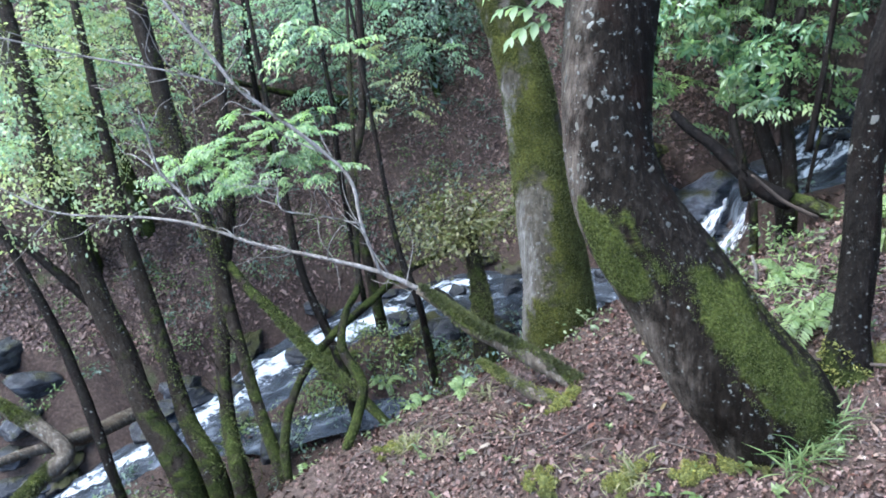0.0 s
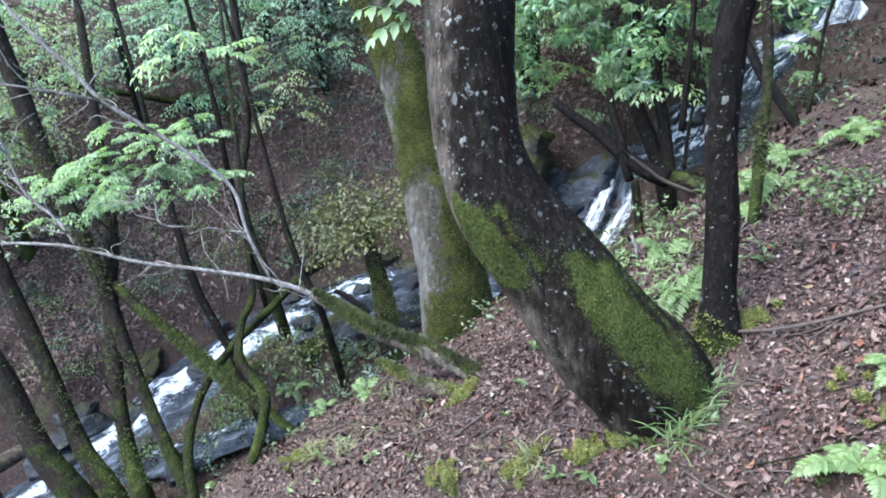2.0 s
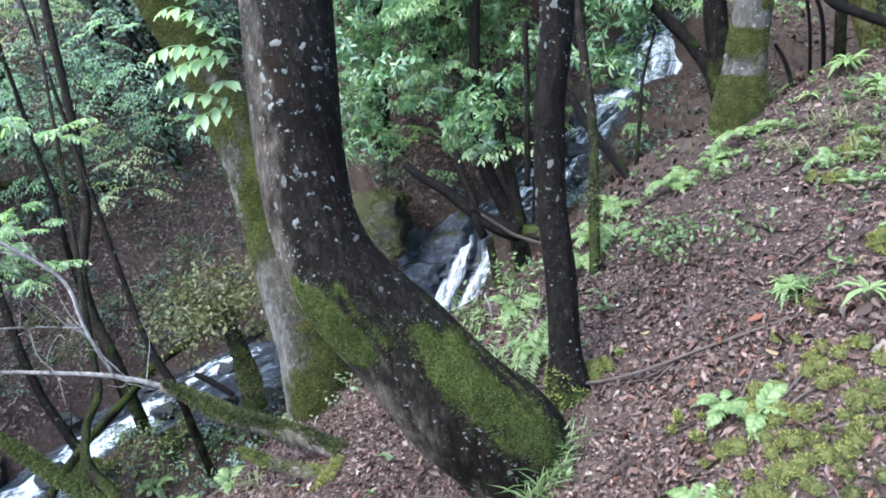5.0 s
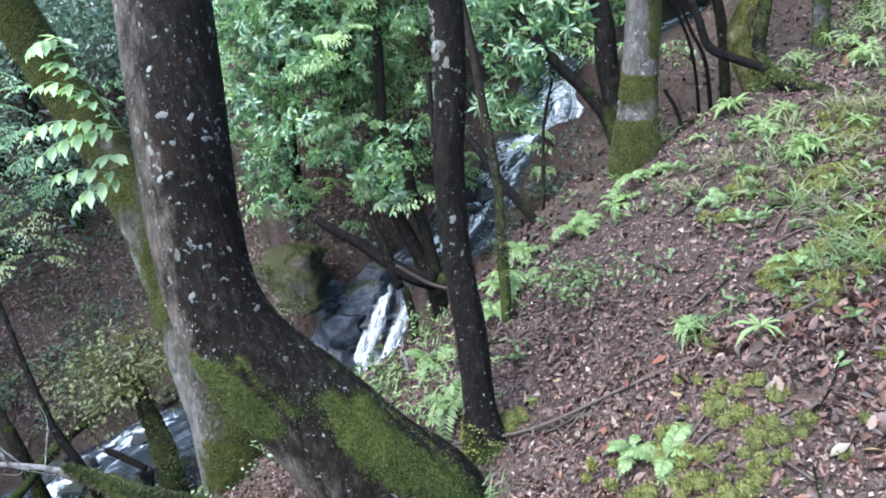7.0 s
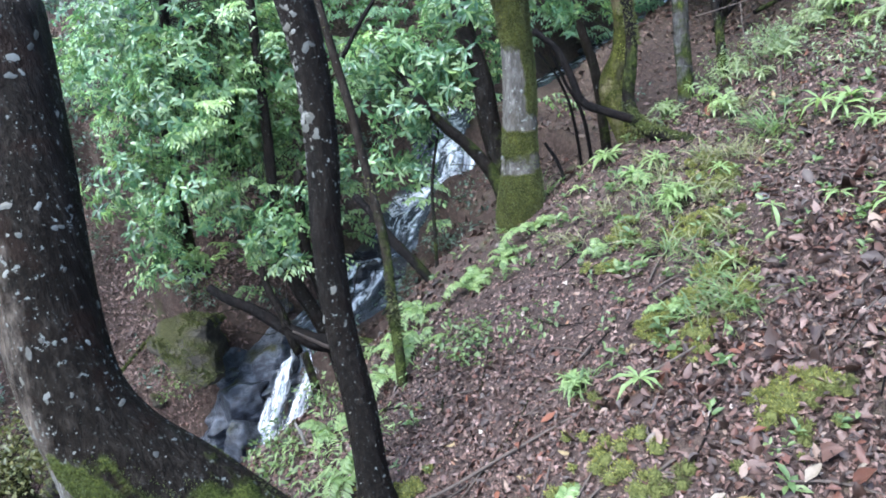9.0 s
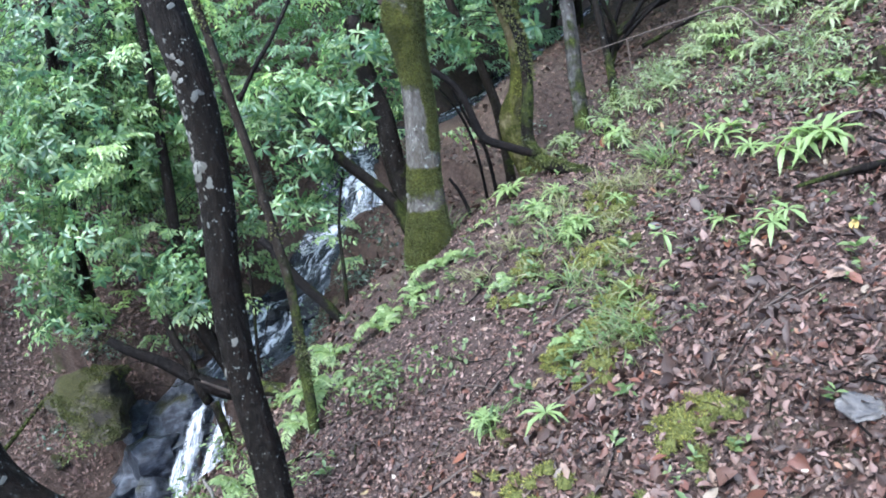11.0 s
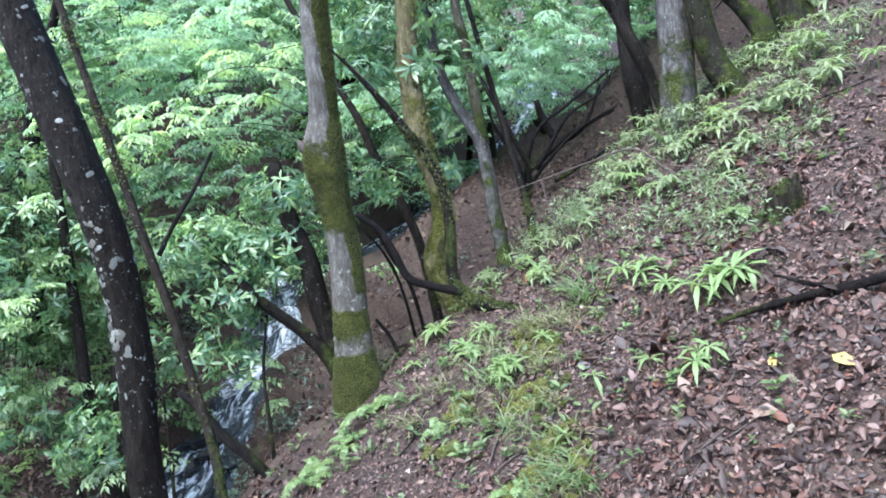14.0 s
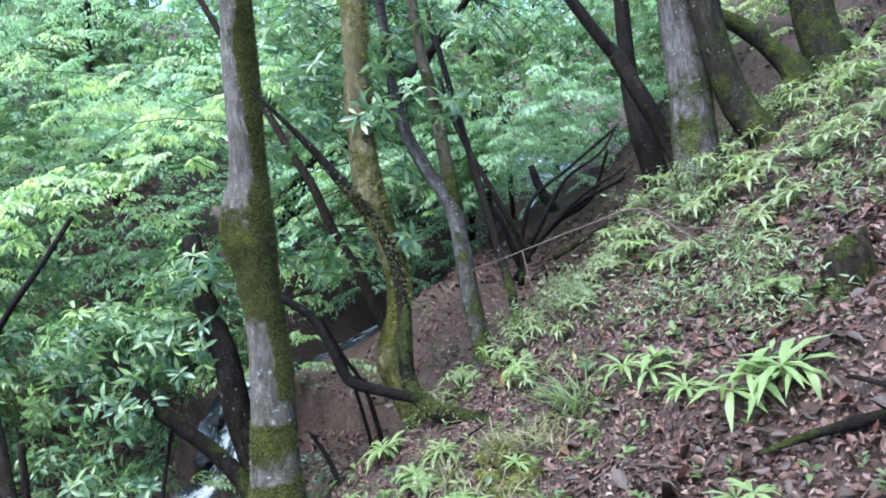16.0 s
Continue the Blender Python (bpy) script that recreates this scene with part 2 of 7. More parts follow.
LOWMOSS = [(0.007, 0.009, 0.003), (0.017, 0.021, 0.006), (0.042, 0.05, 0.013)]
GREENMOSS = [(0.013, 0.017, 0.004), (0.042, 0.052, 0.012), (0.105, 0.12, 0.027)]
DEEPMOSS = [(0.01, 0.014, 0.004), (0.03, 0.038, 0.01), (0.075, 0.088, 0.022)]
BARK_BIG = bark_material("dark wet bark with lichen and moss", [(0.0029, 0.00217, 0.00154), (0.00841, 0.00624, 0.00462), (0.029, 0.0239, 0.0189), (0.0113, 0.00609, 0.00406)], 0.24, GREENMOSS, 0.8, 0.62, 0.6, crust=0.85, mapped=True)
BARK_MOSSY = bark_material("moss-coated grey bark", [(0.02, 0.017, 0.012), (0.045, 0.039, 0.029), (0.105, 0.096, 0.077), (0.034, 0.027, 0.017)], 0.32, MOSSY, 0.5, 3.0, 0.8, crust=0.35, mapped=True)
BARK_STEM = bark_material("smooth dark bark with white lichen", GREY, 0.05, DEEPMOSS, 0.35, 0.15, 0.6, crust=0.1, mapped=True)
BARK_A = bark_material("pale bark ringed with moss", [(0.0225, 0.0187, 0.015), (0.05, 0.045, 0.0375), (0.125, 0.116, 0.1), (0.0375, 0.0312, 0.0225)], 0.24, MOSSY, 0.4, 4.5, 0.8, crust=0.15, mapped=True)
BARK_OLIVE = bark_material("olive-grey bark", [(0.02, 0.018, 0.012), (0.05, 0.046, 0.032), (0.115, 0.108, 0.08), (0.036, 0.032, 0.02)], 0.28, DEEPMOSS, 0.3, 2.0, 0.85)
BARK_DARK = bark_material("dark wet bark", GREY, 0.12, DEEPMOSS, 0.2, 0.6, 0.6)
BARK_LEFT = bark_material("dark bark greened with moss", [(0.006, 0.0045, 0.0035), (0.015, 0.0115, 0.0085), (0.036, 0.03, 0.023), (0.012, 0.008, 0.0055)], 0.18, DEEPMOSS, 0.12, 0.9, 0.75)
BARK_GREY = bark_material("grey weathered bark", [(0.014, 0.0125, 0.011), (0.036, 0.032, 0.029), (0.09, 0.083, 0.076), (0.028, 0.022, 0.018)], 0.25, DEEPMOSS, 0.4, 0.8, 0.8, crust=0.2)
# Bark tones cut by about half for the shade the upslope trees stand in.
BARK_GREEN = bark_material("shade-darkened grey bark under green moss", [(0.007, 0.006, 0.0045), (0.018, 0.016, 0.012), (0.042, 0.038, 0.029), (0.014, 0.0115, 0.008)], 0.3, DEEPMOSS, 0.2, 0.9, 0.85)
BARK_GOLD = bark_material("yellow-green moss-coated bark", [(0.036, 0.03, 0.016), (0.08, 0.069, 0.036), (0.17, 0.15, 0.085), (0.055, 0.043, 0.022)], 0.38, MOSSY, 0.2, 1.5, 0.85)
BARK_PALE = bark_material("bare pale grey twig bark", [(0.09, 0.08, 0.07), (0.19, 0.172, 0.155), (0.34, 0.32, 0.29), (0.13, 0.11, 0.09)], 0.25, MOSSY, 0.3, 0.1, 0.75)
LOGMOSS = bark_material("rotting moss-covered wood", [(0.03, 0.024, 0.018), (0.075, 0.062, 0.048), (0.17, 0.15, 0.125), (0.055, 0.042, 0.03)], 0.08, GREENMOSS, 0.9, 0.3, 0.9, mapped=True)
BLACKWOOD = bark_material("wet black dead wood", [(0.0022, 0.0018, 0.0016), (0.0055, 0.0046, 0.0042), (0.018, 0.0155, 0.014), (0.008, 0.0055, 0.0046)], 0.0, LOWMOSS, 0.0, 0.1, 0.75, (1, 1, 1))
DEADWOOD = plain_material("dead brown wood", (0.058, 0.045, 0.037), 0.8)
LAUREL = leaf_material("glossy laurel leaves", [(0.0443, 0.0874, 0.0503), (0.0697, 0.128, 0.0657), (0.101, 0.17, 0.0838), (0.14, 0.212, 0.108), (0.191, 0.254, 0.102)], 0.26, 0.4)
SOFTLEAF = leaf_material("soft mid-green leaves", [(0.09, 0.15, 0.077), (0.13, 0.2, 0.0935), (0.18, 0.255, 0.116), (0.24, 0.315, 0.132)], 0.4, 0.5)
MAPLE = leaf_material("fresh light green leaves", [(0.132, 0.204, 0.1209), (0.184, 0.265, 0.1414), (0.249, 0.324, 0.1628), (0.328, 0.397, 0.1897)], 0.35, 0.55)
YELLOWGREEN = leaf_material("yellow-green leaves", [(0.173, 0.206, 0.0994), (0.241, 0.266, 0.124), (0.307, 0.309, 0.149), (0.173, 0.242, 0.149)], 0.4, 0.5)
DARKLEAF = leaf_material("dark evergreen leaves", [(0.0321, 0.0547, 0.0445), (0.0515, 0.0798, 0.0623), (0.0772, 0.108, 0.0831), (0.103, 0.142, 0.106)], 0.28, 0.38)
BROWNLEAF = leaf_material("olive-brown box leaves", [(0.05, 0.055, 0.018), (0.085, 0.085, 0.026), (0.12, 0.11, 0.035), (0.07, 0.085, 0.025)], 0.5, 0.3)
TIPS = leaf_material("pale new leaf tips", [(0.167, 0.254, 0.12), (0.23, 0.309, 0.155), (0.293, 0.364, 0.197)], 0.45, 0.5)
FERN = leaf_material("fern green", [(0.105, 0.156, 0.0538), (0.153, 0.21, 0.0762), (0.21, 0.265, 0.108)], 0.5, 0.45)
BRUSH = leaf_material("dull green brush", [(0.085, 0.115, 0.05), (0.13, 0.16, 0.075), (0.18, 0.21, 0.105), (0.1, 0.14, 0.07)], 0.5, 0.4)
GRASS = leaf_material("grass green", [(0.05, 0.085, 0.028), (0.085, 0.125, 0.04), (0.13, 0.165, 0.06)], 0.5, 0.4)
MOSS = leaf_material("moss", [(0.0667, 0.073, 0.0195), (0.123, 0.127, 0.0313), (0.205, 0.193, 0.0439), (0.102, 0.112, 0.0332)], 0.9, 0.35)
MOSSBED = plain_material("moss bed", (0.067, 0.071, 0.0208), 0.95, 110)
DRYGRASS = leaf_material("dry olive grass", [(0.09, 0.095, 0.035), (0.14, 0.13, 0.06), (0.07, 0.1, 0.03), (0.2, 0.17, 0.1)], 0.6, 0.35)
FOOTMOSS = leaf_material("green trunk moss", [(0.036, 0.043, 0.01), (0.055, 0.065, 0.015), (0.085, 0.096, 0.022), (0.045, 0.055, 0.013)], 0.9, 0.3)
LICHEN = litter_material("pale grey-green crust lichen", [(0.07, 0.075, 0.064), (0.12, 0.126, 0.112), (0.042, 0.046, 0.039), (0.17, 0.175, 0.155), (0.085, 0.085, 0.07), (0.05, 0.054, 0.045)])
TRUNKMOSS = leaf_material("olive trunk moss", [(0.034, 0.038, 0.011), (0.055, 0.06, 0.016), (0.085, 0.088, 0.024), (0.045, 0.052, 0.015)], 0.9, 0.3)
DARKMOSS = leaf_material("deep green moss", [(0.04, 0.05, 0.014), (0.07, 0.085, 0.022), (0.12, 0.135, 0.035)], 0.9, 0.3)
ROCK_WET = rock_material("wet slate rock", [(0.005, 0.0055, 0.007), (0.016, 0.0175, 0.022), (0.05, 0.052, 0.06)], 0.3, 0.6)
ROCK_FACE = rock_material("wet blue-grey slate", [(0.009, 0.01, 0.013), (0.032, 0.036, 0.047), (0.1, 0.108, 0.128)], 0.18, 0.3)
ROCK_MOSS = rock_material("mossy rock", [(0.016, 0.013, 0.01), (0.038, 0.032, 0.024), (0.08, 0.07, 0.054)], 0.68, 0.8)
STONE = rock_material("grey stone", [(0.04, 0.037, 0.036), (0.09, 0.084, 0.08), (0.17, 0.16, 0.15)], 0.1, 0.7)
WATER = water_material()
FOAM = foam_material("white broken water", 0.45, 1.12)
VEIL = foam_material("thin veil of falling water", 0.72, 1.3)

# ---------------------------------------------------------------- lie of the land
STREAM = np.array([
    (-9.0, 2.2, -4.2, 0.45), (-5.0, 3.4, -3.0, 0.24), (-3.7, 3.9, -2.55, 0.27), (-2.7, 4.45, -2.3, 0.36), (-2.0, 4.85, -2.12, 0.5),
    (-1.2, 5.2, -1.99, 0.6), (-0.4, 5.38, -1.95, 0.6), (0.5, 5.3, -1.92, 0.55), (1.16, 5.12, -1.86, 0.42), (1.64, 5.42, -1.17, 0.3),
    (2.2, 5.4, -1.0, 0.5), (2.6, 5.5, -0.75, 0.4), (3.0, 5.6, -0.45, 0.32), (3.4, 5.65, -0.12, 0.3), (3.75, 5.9, 0.2, 0.28),
    (4.6, 5.8, 0.27, 0.24), (6.5, 6.6, 0.42, 0.24), (9.3, 7.5, 0.9, 0.4), (10.2, 7.9, 1.4, 0.4), (12.0, 9.8, 1.7, 0.45), (16.0, 14.5, 2.3, 0.5), (30.0, 26.0, 5.0, 0.5),
])


def resampled(points, per=12):
    """A smooth curve through the points (Catmull-Rom), with any number of columns."""
    p = np.asarray(points, float)
    p = np.vstack([2 * p[0] - p[1], p, 2 * p[-1] - p[-2]])
    out = []
    for a, b, c, d in zip(p[:-3], p[1:-2], p[2:-1], p[3:]):
        for s in np.arange(per) / per:
            out.append(0.5 * (2 * b + (c - a) * s + (2 * a - 5 * b + 4 * c - d) * s * s + (3 * b - a - 3 * c + d) * s**3))
    return np.vstack([out, p[-2]])


CHANNEL = resampled(STREAM, 14)
FLOW = np.gradient(CHANNEL[:, :2], axis=0)
FLOW /= np.linalg.norm(FLOW, axis=1)[:, None]


def wave(x, y, scale, seed):
    """A cheap smooth noise of about -1 to 1."""
    r = np.random.default_rng(seed)
    out = 0
    for k in range(5):
        a, f, p = r.uniform(0, 6.283), scale * r.uniform(0.6, 1.7), r.uniform(0, 6.283)
        out = out + np.sin(f * (x * np.cos(a) + y * np.sin(a)) + p + 1.3 * np.sin(0.7 * f * (y * np.cos(a) - x * np.sin(a)) + 2 * p))
    return out / 3.2


def smooth(v, low, high):
    s = np.clip((v - low) / (high - low), 0, 1)
    return s * s * (3 - 2 * s)


def channel_at(x, y):
    """Signed distance to the stream's middle (plus: the near bank), the water's height and half width there."""
    x, y = np.atleast_1d(x).astype(float), np.atleast_1d(y).astype(float)
    best, near = np.full(x.shape, 1e9), np.zeros(x.shape, int)
    for i, (cx, cy) in enumerate(CHANNEL[:, :2]):
        d = (x - cx) ** 2 + (y - cy) ** 2
        hit = d < best
        best[hit], near[hit] = d[hit], i
    c, fl = CHANNEL[near], FLOW[near]
    side = np.sign((x - c[..., 0]) * fl[..., 1] - (y - c[..., 1]) * fl[..., 0])
    return np.sqrt(best) * np.where(side == 0, 1, side), c[..., 2], c[..., 3]


def ground(x, y):
    d, w, half = channel_at(x, y)
    x, y = np.atleast_1d(x).astype(float), np.atleast_1d(y).astype(float)
    slope = 0.391 * np.minimum(x, 30) - 0.121 * np.clip(y, -4, 40) - 0.498
    slope = np.where(x < -6, -2.9 + 0.1 * (x + 6) - 0.121 * np.clip(y, -4, 40), slope)
    slope -= 0.1 * smooth(y, 1.9, 2.8) * smooth(x, 1.2, 0.2)
    slope -= 0.55 * smooth(y + 0.25 * (x - 3), 2.75, 3.9) * smooth(x, 2.3, 3.4) * smooth(x, 9, 6)
    rough = 0.05 * wave(x, y, 2.2, 3) + 0.022 * wave(x, y, 6.5, 4) + 0.01 * wave(x, y, 17, 5)
    reach = 1.75 + 0.22 * np.clip(x - 3, 0, 8)
    lower = smooth(x, 0.5, -0.2) * smooth(x, -4.2, -3.2)
    bank = smooth(d, half + 0.05 + 0.75 * lower, half + reach + 0.1 * lower)
    near = (1 - bank) * (w + 0.02) + bank * slope + rough * (0.3 + bank)
    near += 0.36 * np.exp(-(((x + 1.22) / 0.42) ** 2) - ((y - 4.36) / 0.24) ** 2)
    near += 0.37 * np.exp(-(((d - 1.05) / 0.48) ** 2)) * smooth(x, 4.3, 4.8) * smooth(x, 10, 8.5)
    e = np.maximum(-d - half, 0)
    rise = 26 * (1 - np.exp(-0.66 * e / 26)) + 0.22 * smooth(e, 0, 0.35)
    far = w + rise + 0.11 * wave(x, y, 1.3, 8) * smooth(e, 0.2, 1.5) + rough
    bed = w - 0.22 * np.sqrt(np.clip(1 - (d / half) ** 2, 0, 1))
    z = np.where(d >= 0, near, far)
    return np.where(np.abs(d) < half, np.minimum(bed, z) + rough * 0.5, z)


def height(x, y):
    return float(ground(x, y)[0])


# ---------------------------------------------------------------- mesh helpers
def fast_mesh(name, verts, faces, material, shade=True):
    """A mesh from an array of places and an array of equal-sided faces."""
    verts, faces = np.asarray(verts, np.float32), np.asarray(faces, np.int32)
    me = bpy.data.meshes.new(name)
    k = faces.shape[1]
    me.vertices.add(len(verts))
    me.vertices.foreach_set("co", verts.ravel())
    me.loops.add(faces.size)
    me.loops.foreach_set("vertex_index", faces.ravel())
    me.polygons.add(len(faces))
    me.polygons.foreach_set("loop_start", np.arange(0, faces.size, k, dtype=np.int32))
    me.polygons.foreach_set("use_smooth", np.full(len(faces), shade))
    me.materials.append(material)
    me.update(calc_edges=True)
    me.validate()
    return me


def part(name, data, material, parent, label="", shade=True):
    """One mesh object under a thing or a part; data: places in the world, and faces."""
    base = parent.matrix_world.translation if parent else Vector((0, 0, 0))
    ob = new(name, fast_mesh(name, np.asarray(data[0]) - np.array(base), data[1], material, shade))
    if parent:
        ob.parent = parent
    if label:
        ob["label"] = label
    return ob


def thing(name, at, label, category, group="", kind=""):
    """An Empty at a thing's base."""
    ob = new(name)
    ob.empty_display_size = 0.1
    ob.location = at
    ob.matrix_world = Matrix.Translation(at)
    return tagged(ob, label, category, group, kind)


def solid(name, data, material, label, category, group="", kind="", at=None, shade=True):
    """A thing of a single mesh, with its origin at its base."""
    v = np.asarray(data[0], float)
    base = np.array(at if at is not None else [*v[:, :2].mean(0), v[:, 2].min()])
    ob = new(name, fast_mesh(name, v - base, data[1], material, shade))
    ob.location = base
    ob.matrix_world = Matrix.Translation(base)
    return tagged(ob, label, category, group, kind)


def joined(pieces):
    """Several lots of places and faces as one."""
    verts, faces, n = [], [], 0
    for v, f in pieces:
        verts.append(np.asarray(v, float))
        faces.append(np.asarray(f) + n)
        n += len(v)
    return np.vstack(verts), np.vstack(faces)


def tube(points, sides=12, per=6, gnarl=0.06, seed=0, close=True):
    """A limb through points of x, y, z and radius, uneven round its girth."""
    p = resampled(points, per)
    p[:, 3] = np.maximum(p[:, 3], 0.0015)
    ahead = np.gradient(p[:, :3], axis=0)
    ahead /= np.linalg.norm(ahead, axis=1)[:, None] + 1e-9
    ref = np.array([0.31, -0.87, 0.38])
    u = np.cross(ahead, ref)
    u /= np.linalg.norm(u, axis=1)[:, None] + 1e-9
    v = np.cross(ahead, u)
    a = np.linspace(0, 2 * np.pi, sides, endpoint=False)
    along = np.cumsum(np.r_[0, np.linalg.norm(np.diff(p[:, :3], axis=0), axis=1)])
    A, L = np.meshgrid(a, along)
    r = np.random.default_rng(seed)
    q = r.uniform(0, 6.28, 6)
    k = 2.2 / max(p[:, 3].mean() * 8, 0.1)
    bump = 0.45 * np.sin(2 * A + q[0] + k * L) + 0.35 * np.sin(3 * A + q[1] - 1.7 * k * L) + 0.4 * np.sin(A + q[2] + 2.3 * k * L)
    bump += 0.3 * np.sin(5 * A + q[3] + 0.8 * k * L) + 0.25 * np.sin(3.1 * k * L + q[4])
    rad = p[:, 3][:, None] * (1 + gnarl * bump)
    ring = p[:, None, :3] + rad[..., None] * (np.cos(A)[..., None] * u[:, None] + np.sin(A)[..., None] * v[:, None])
    n = len(p)
    verts = ring.reshape(-1, 3)
    i, j = np.meshgrid(np.arange(n - 1), np.arange(sides), indexing="ij")
    jn = (j + 1) % sides
    faces = np.stack([i * sides + j, i * sides + jn, (i + 1) * sides + jn, (i + 1) * sides + j], -1).reshape(-1, 4)
    if close:
        verts = np.vstack([verts, p[0, :3], p[-1, :3]])
        jj = np.arange(sides)
        jn = (jj + 1) % sides
        m = (n - 1) * sides
        caps = [np.stack([jn, jj, np.full(sides, n * sides), np.full(sides, n * sides)], -1), np.stack([m + jj, m + jn, np.full(sides, n * sides + 1), np.full(sides, n * sides + 1)], -1)]
        faces = np.vstack([faces, *caps])
    return verts, faces


def tube_mesh_safe(data):
    """Quads whose cap corners repeat, split into triangles."""
    v, f = data
    t = np.vstack([f[:, [0, 1, 2]], f[:, [0, 2, 3]]])
    keep = (t[:, 0] != t[:, 1]) & (t[:, 1] != t[:, 2]) & (t[:, 0] != t[:, 2])
    return v, t[keep]


def limb(points, sides=12, per=6, gnarl=0.06, seed=0):
    return tube_mesh_safe(tube(points, sides, per, gnarl, seed))


def unit(v):
    return v / (np.linalg.norm(v, axis=-1, keepdims=True) + 1e-9)


def leaf_blades(at, ahead, up, length, width, bend=0.15, detail=True, crease=0.2):
    """One small blade for each place: pointed at both ends, folded on its midrib and bent over."""
    at, ahead, up = (np.asarray(v, float) for v in (at, ahead, up))
    ahead = unit(ahead)
    across = unit(np.cross(ahead, up))
    up = np.cross(across, ahead)
    n = len(at)
    L, Wd = np.broadcast_to(length, n)[:, None], np.broadcast_to(width, n)[:, None]
    fold = Wd * crease

    def edge(s, w, sign, lift=1.0):
        return at + ahead * L * s + sign * across * Wd * w + up * (fold * lift * w * 2 - bend * L * s * s)

    tip = at + ahead * L * (1 - bend * 0.25) - up * bend * L
    if detail:
        rows = [at, edge(0.26, 0.36, -1), edge(0.26, 0.0, 1), edge(0.26, 0.36, 1), edge(0.6, 0.46, -1), edge(0.6, 0.0, 1), edge(0.6, 0.46, 1), tip]
        verts = np.stack(rows, 1).reshape(-1, 3)
        o = (np.arange(n) * 8)[:, None, None]
        faces = (o + np.array([[0, 2, 1], [0, 3, 2], [1, 2, 5], [1, 5, 4], [2, 3, 6], [2, 6, 5], [4, 5, 7], [5, 6, 7]])).reshape(-1, 3)
    else:
        verts = np.stack([at, edge(0.42, 0.5, -1), tip, edge(0.42, 0.5, 1)], 1).reshape(-1, 3)
        o = (np.arange(n) * 4)[:, None, None]
        faces = (o + np.array([[0, 2, 1], [0, 3, 2]])).reshape(-1, 3)
    return verts, faces


def spray(r, blobs, per_metre, length, ratio, droop=0.4, clump=0.14, each=22, detail=True, flat=1.0, shell=0.35):
    """Leaves in small clumps, scattered through soft ellipsoids of x, y, z and radius. Returns blades and the clumps' middles."""
    spots = []
    for x, y, z, rad in blobs:
        n = max(3, int(per_metre * rad**2 / each))
        d = unit(r.normal(size=(n, 3))) * (r.uniform(shell, 1, (n, 1)) ** 0.6) * rad * r.uniform(0.75, 1.18, (n, 1))
        d[:, 2] *= flat
        spots.append(np.array([x, y, z]) + d)
    spots = np.vstack(spots)
    n = len(spots)
    count = r.integers(int(each * 0.5), int(each * 1.5) + 1, n)
    idx = np.repeat(np.arange(n), count)
    m = len(idx)
    twig = unit(r.normal(size=(n, 3)) * [1, 1, 0.45])
    off = r.normal(size=(m, 3)) * [1, 1, 0.55] * clump * 0.5 + twig[idx] * r.uniform(-1, 1, (m, 1)) * clump
    ahead = unit(off + 0.6 * clump * twig[idx] + r.normal(size=(m, 3)) * clump * 0.45)
    ahead[:, 2] -= droop * r.uniform(0.3, 1.5, m)
    up = np.array([0, 0, 1]) + r.normal(size=(m, 3)) * 0.45
    size = length * r.uniform(0.6, 1.25, m)
    return leaf_blades(spots[idx] + off, ahead, up, size, size * ratio * r.uniform(0.8, 1.2, m), 0.18, detail), spots


def scattered(r, blobs, per_metre, flat=1.0, shell=0.35):
    """Places through soft ellipsoids of x, y, z and radius, and the way out from each one's middle."""
    spots, out = [], []
    for x, y, z, rad in blobs:
        n = max(3, int(per_metre * rad**2))
        d = unit(r.normal(size=(n, 3))) * (r.uniform(shell, 1, (n, 1)) ** 0.6) * rad * r.uniform(0.75, 1.18, (n, 1))
        out.append(unit(d))
        spots.append(np.array([x, y, z]) + d * [1, 1, flat])
    return np.vstack(spots), np.vstack(out)


def fans(r, blobs, per_metre, reach, length, ratio, droop=0.5, flat=0.6, detail=False):
    """Flat drooping sprays: a twig with two pairs of side twigs, leaves in two ranks along each."""
    spots, out = scattered(r, blobs, per_metre, flat)
    n = len(spots)
    a = np.arctan2(out[:, 1], out[:, 0]) + r.normal(size=n) * 0.9
    size = reach * r.uniform(0.6, 1.3, n)
    tilt, sag = r.normal(size=n) * 0.3, droop * r.uniform(0.5, 1.5, n)
    at, ahead, up, leaf = [], [], [], []
    for turn, start, far, k in ((0.0, 0.0, 1.0, 9), (0.85, 0.2, 0.6, 6), (-0.85, 0.25, 0.6, 6), (0.75, 0.5, 0.42, 4), (-0.75, 0.55, 0.42, 4)):
        for i in range(k):
            s = far * (i + 1) / k
            px, py = start + s * np.cos(turn), s * np.sin(turn)
            q = np.hypot(px, py)
            x, y = px * np.cos(a) - py * np.sin(a), px * np.sin(a) + py * np.cos(a)
            p = spots + np.stack([x, y, py * tilt + 0.25 * q - sag * q * q], -1) * size[:, None]
            for side in (-1, 1):
                b = a + turn + side * 0.95 + r.normal(size=n) * 0.2
                at.append(p)
                ahead.append(np.stack([np.cos(b), np.sin(b), -0.25 - sag * q + r.normal(size=n) * 0.2], -1))
                up.append(np.array([0, 0, 1.0]) + r.normal(size=(n, 3)) * 0.22)
                leaf.append(length * r.uniform(0.65, 1.2, n) * (1 - 0.25 * s))
    at, ahead, up, leaf = np.vstack(at), np.vstack(ahead), np.vstack(up), np.concatenate(leaf)
    keep = r.uniform(size=len(at)) < 0.86
    return leaf_blades(at[keep], ahead[keep], up[keep], leaf[keep], leaf[keep] * ratio, 0.2, detail), spots


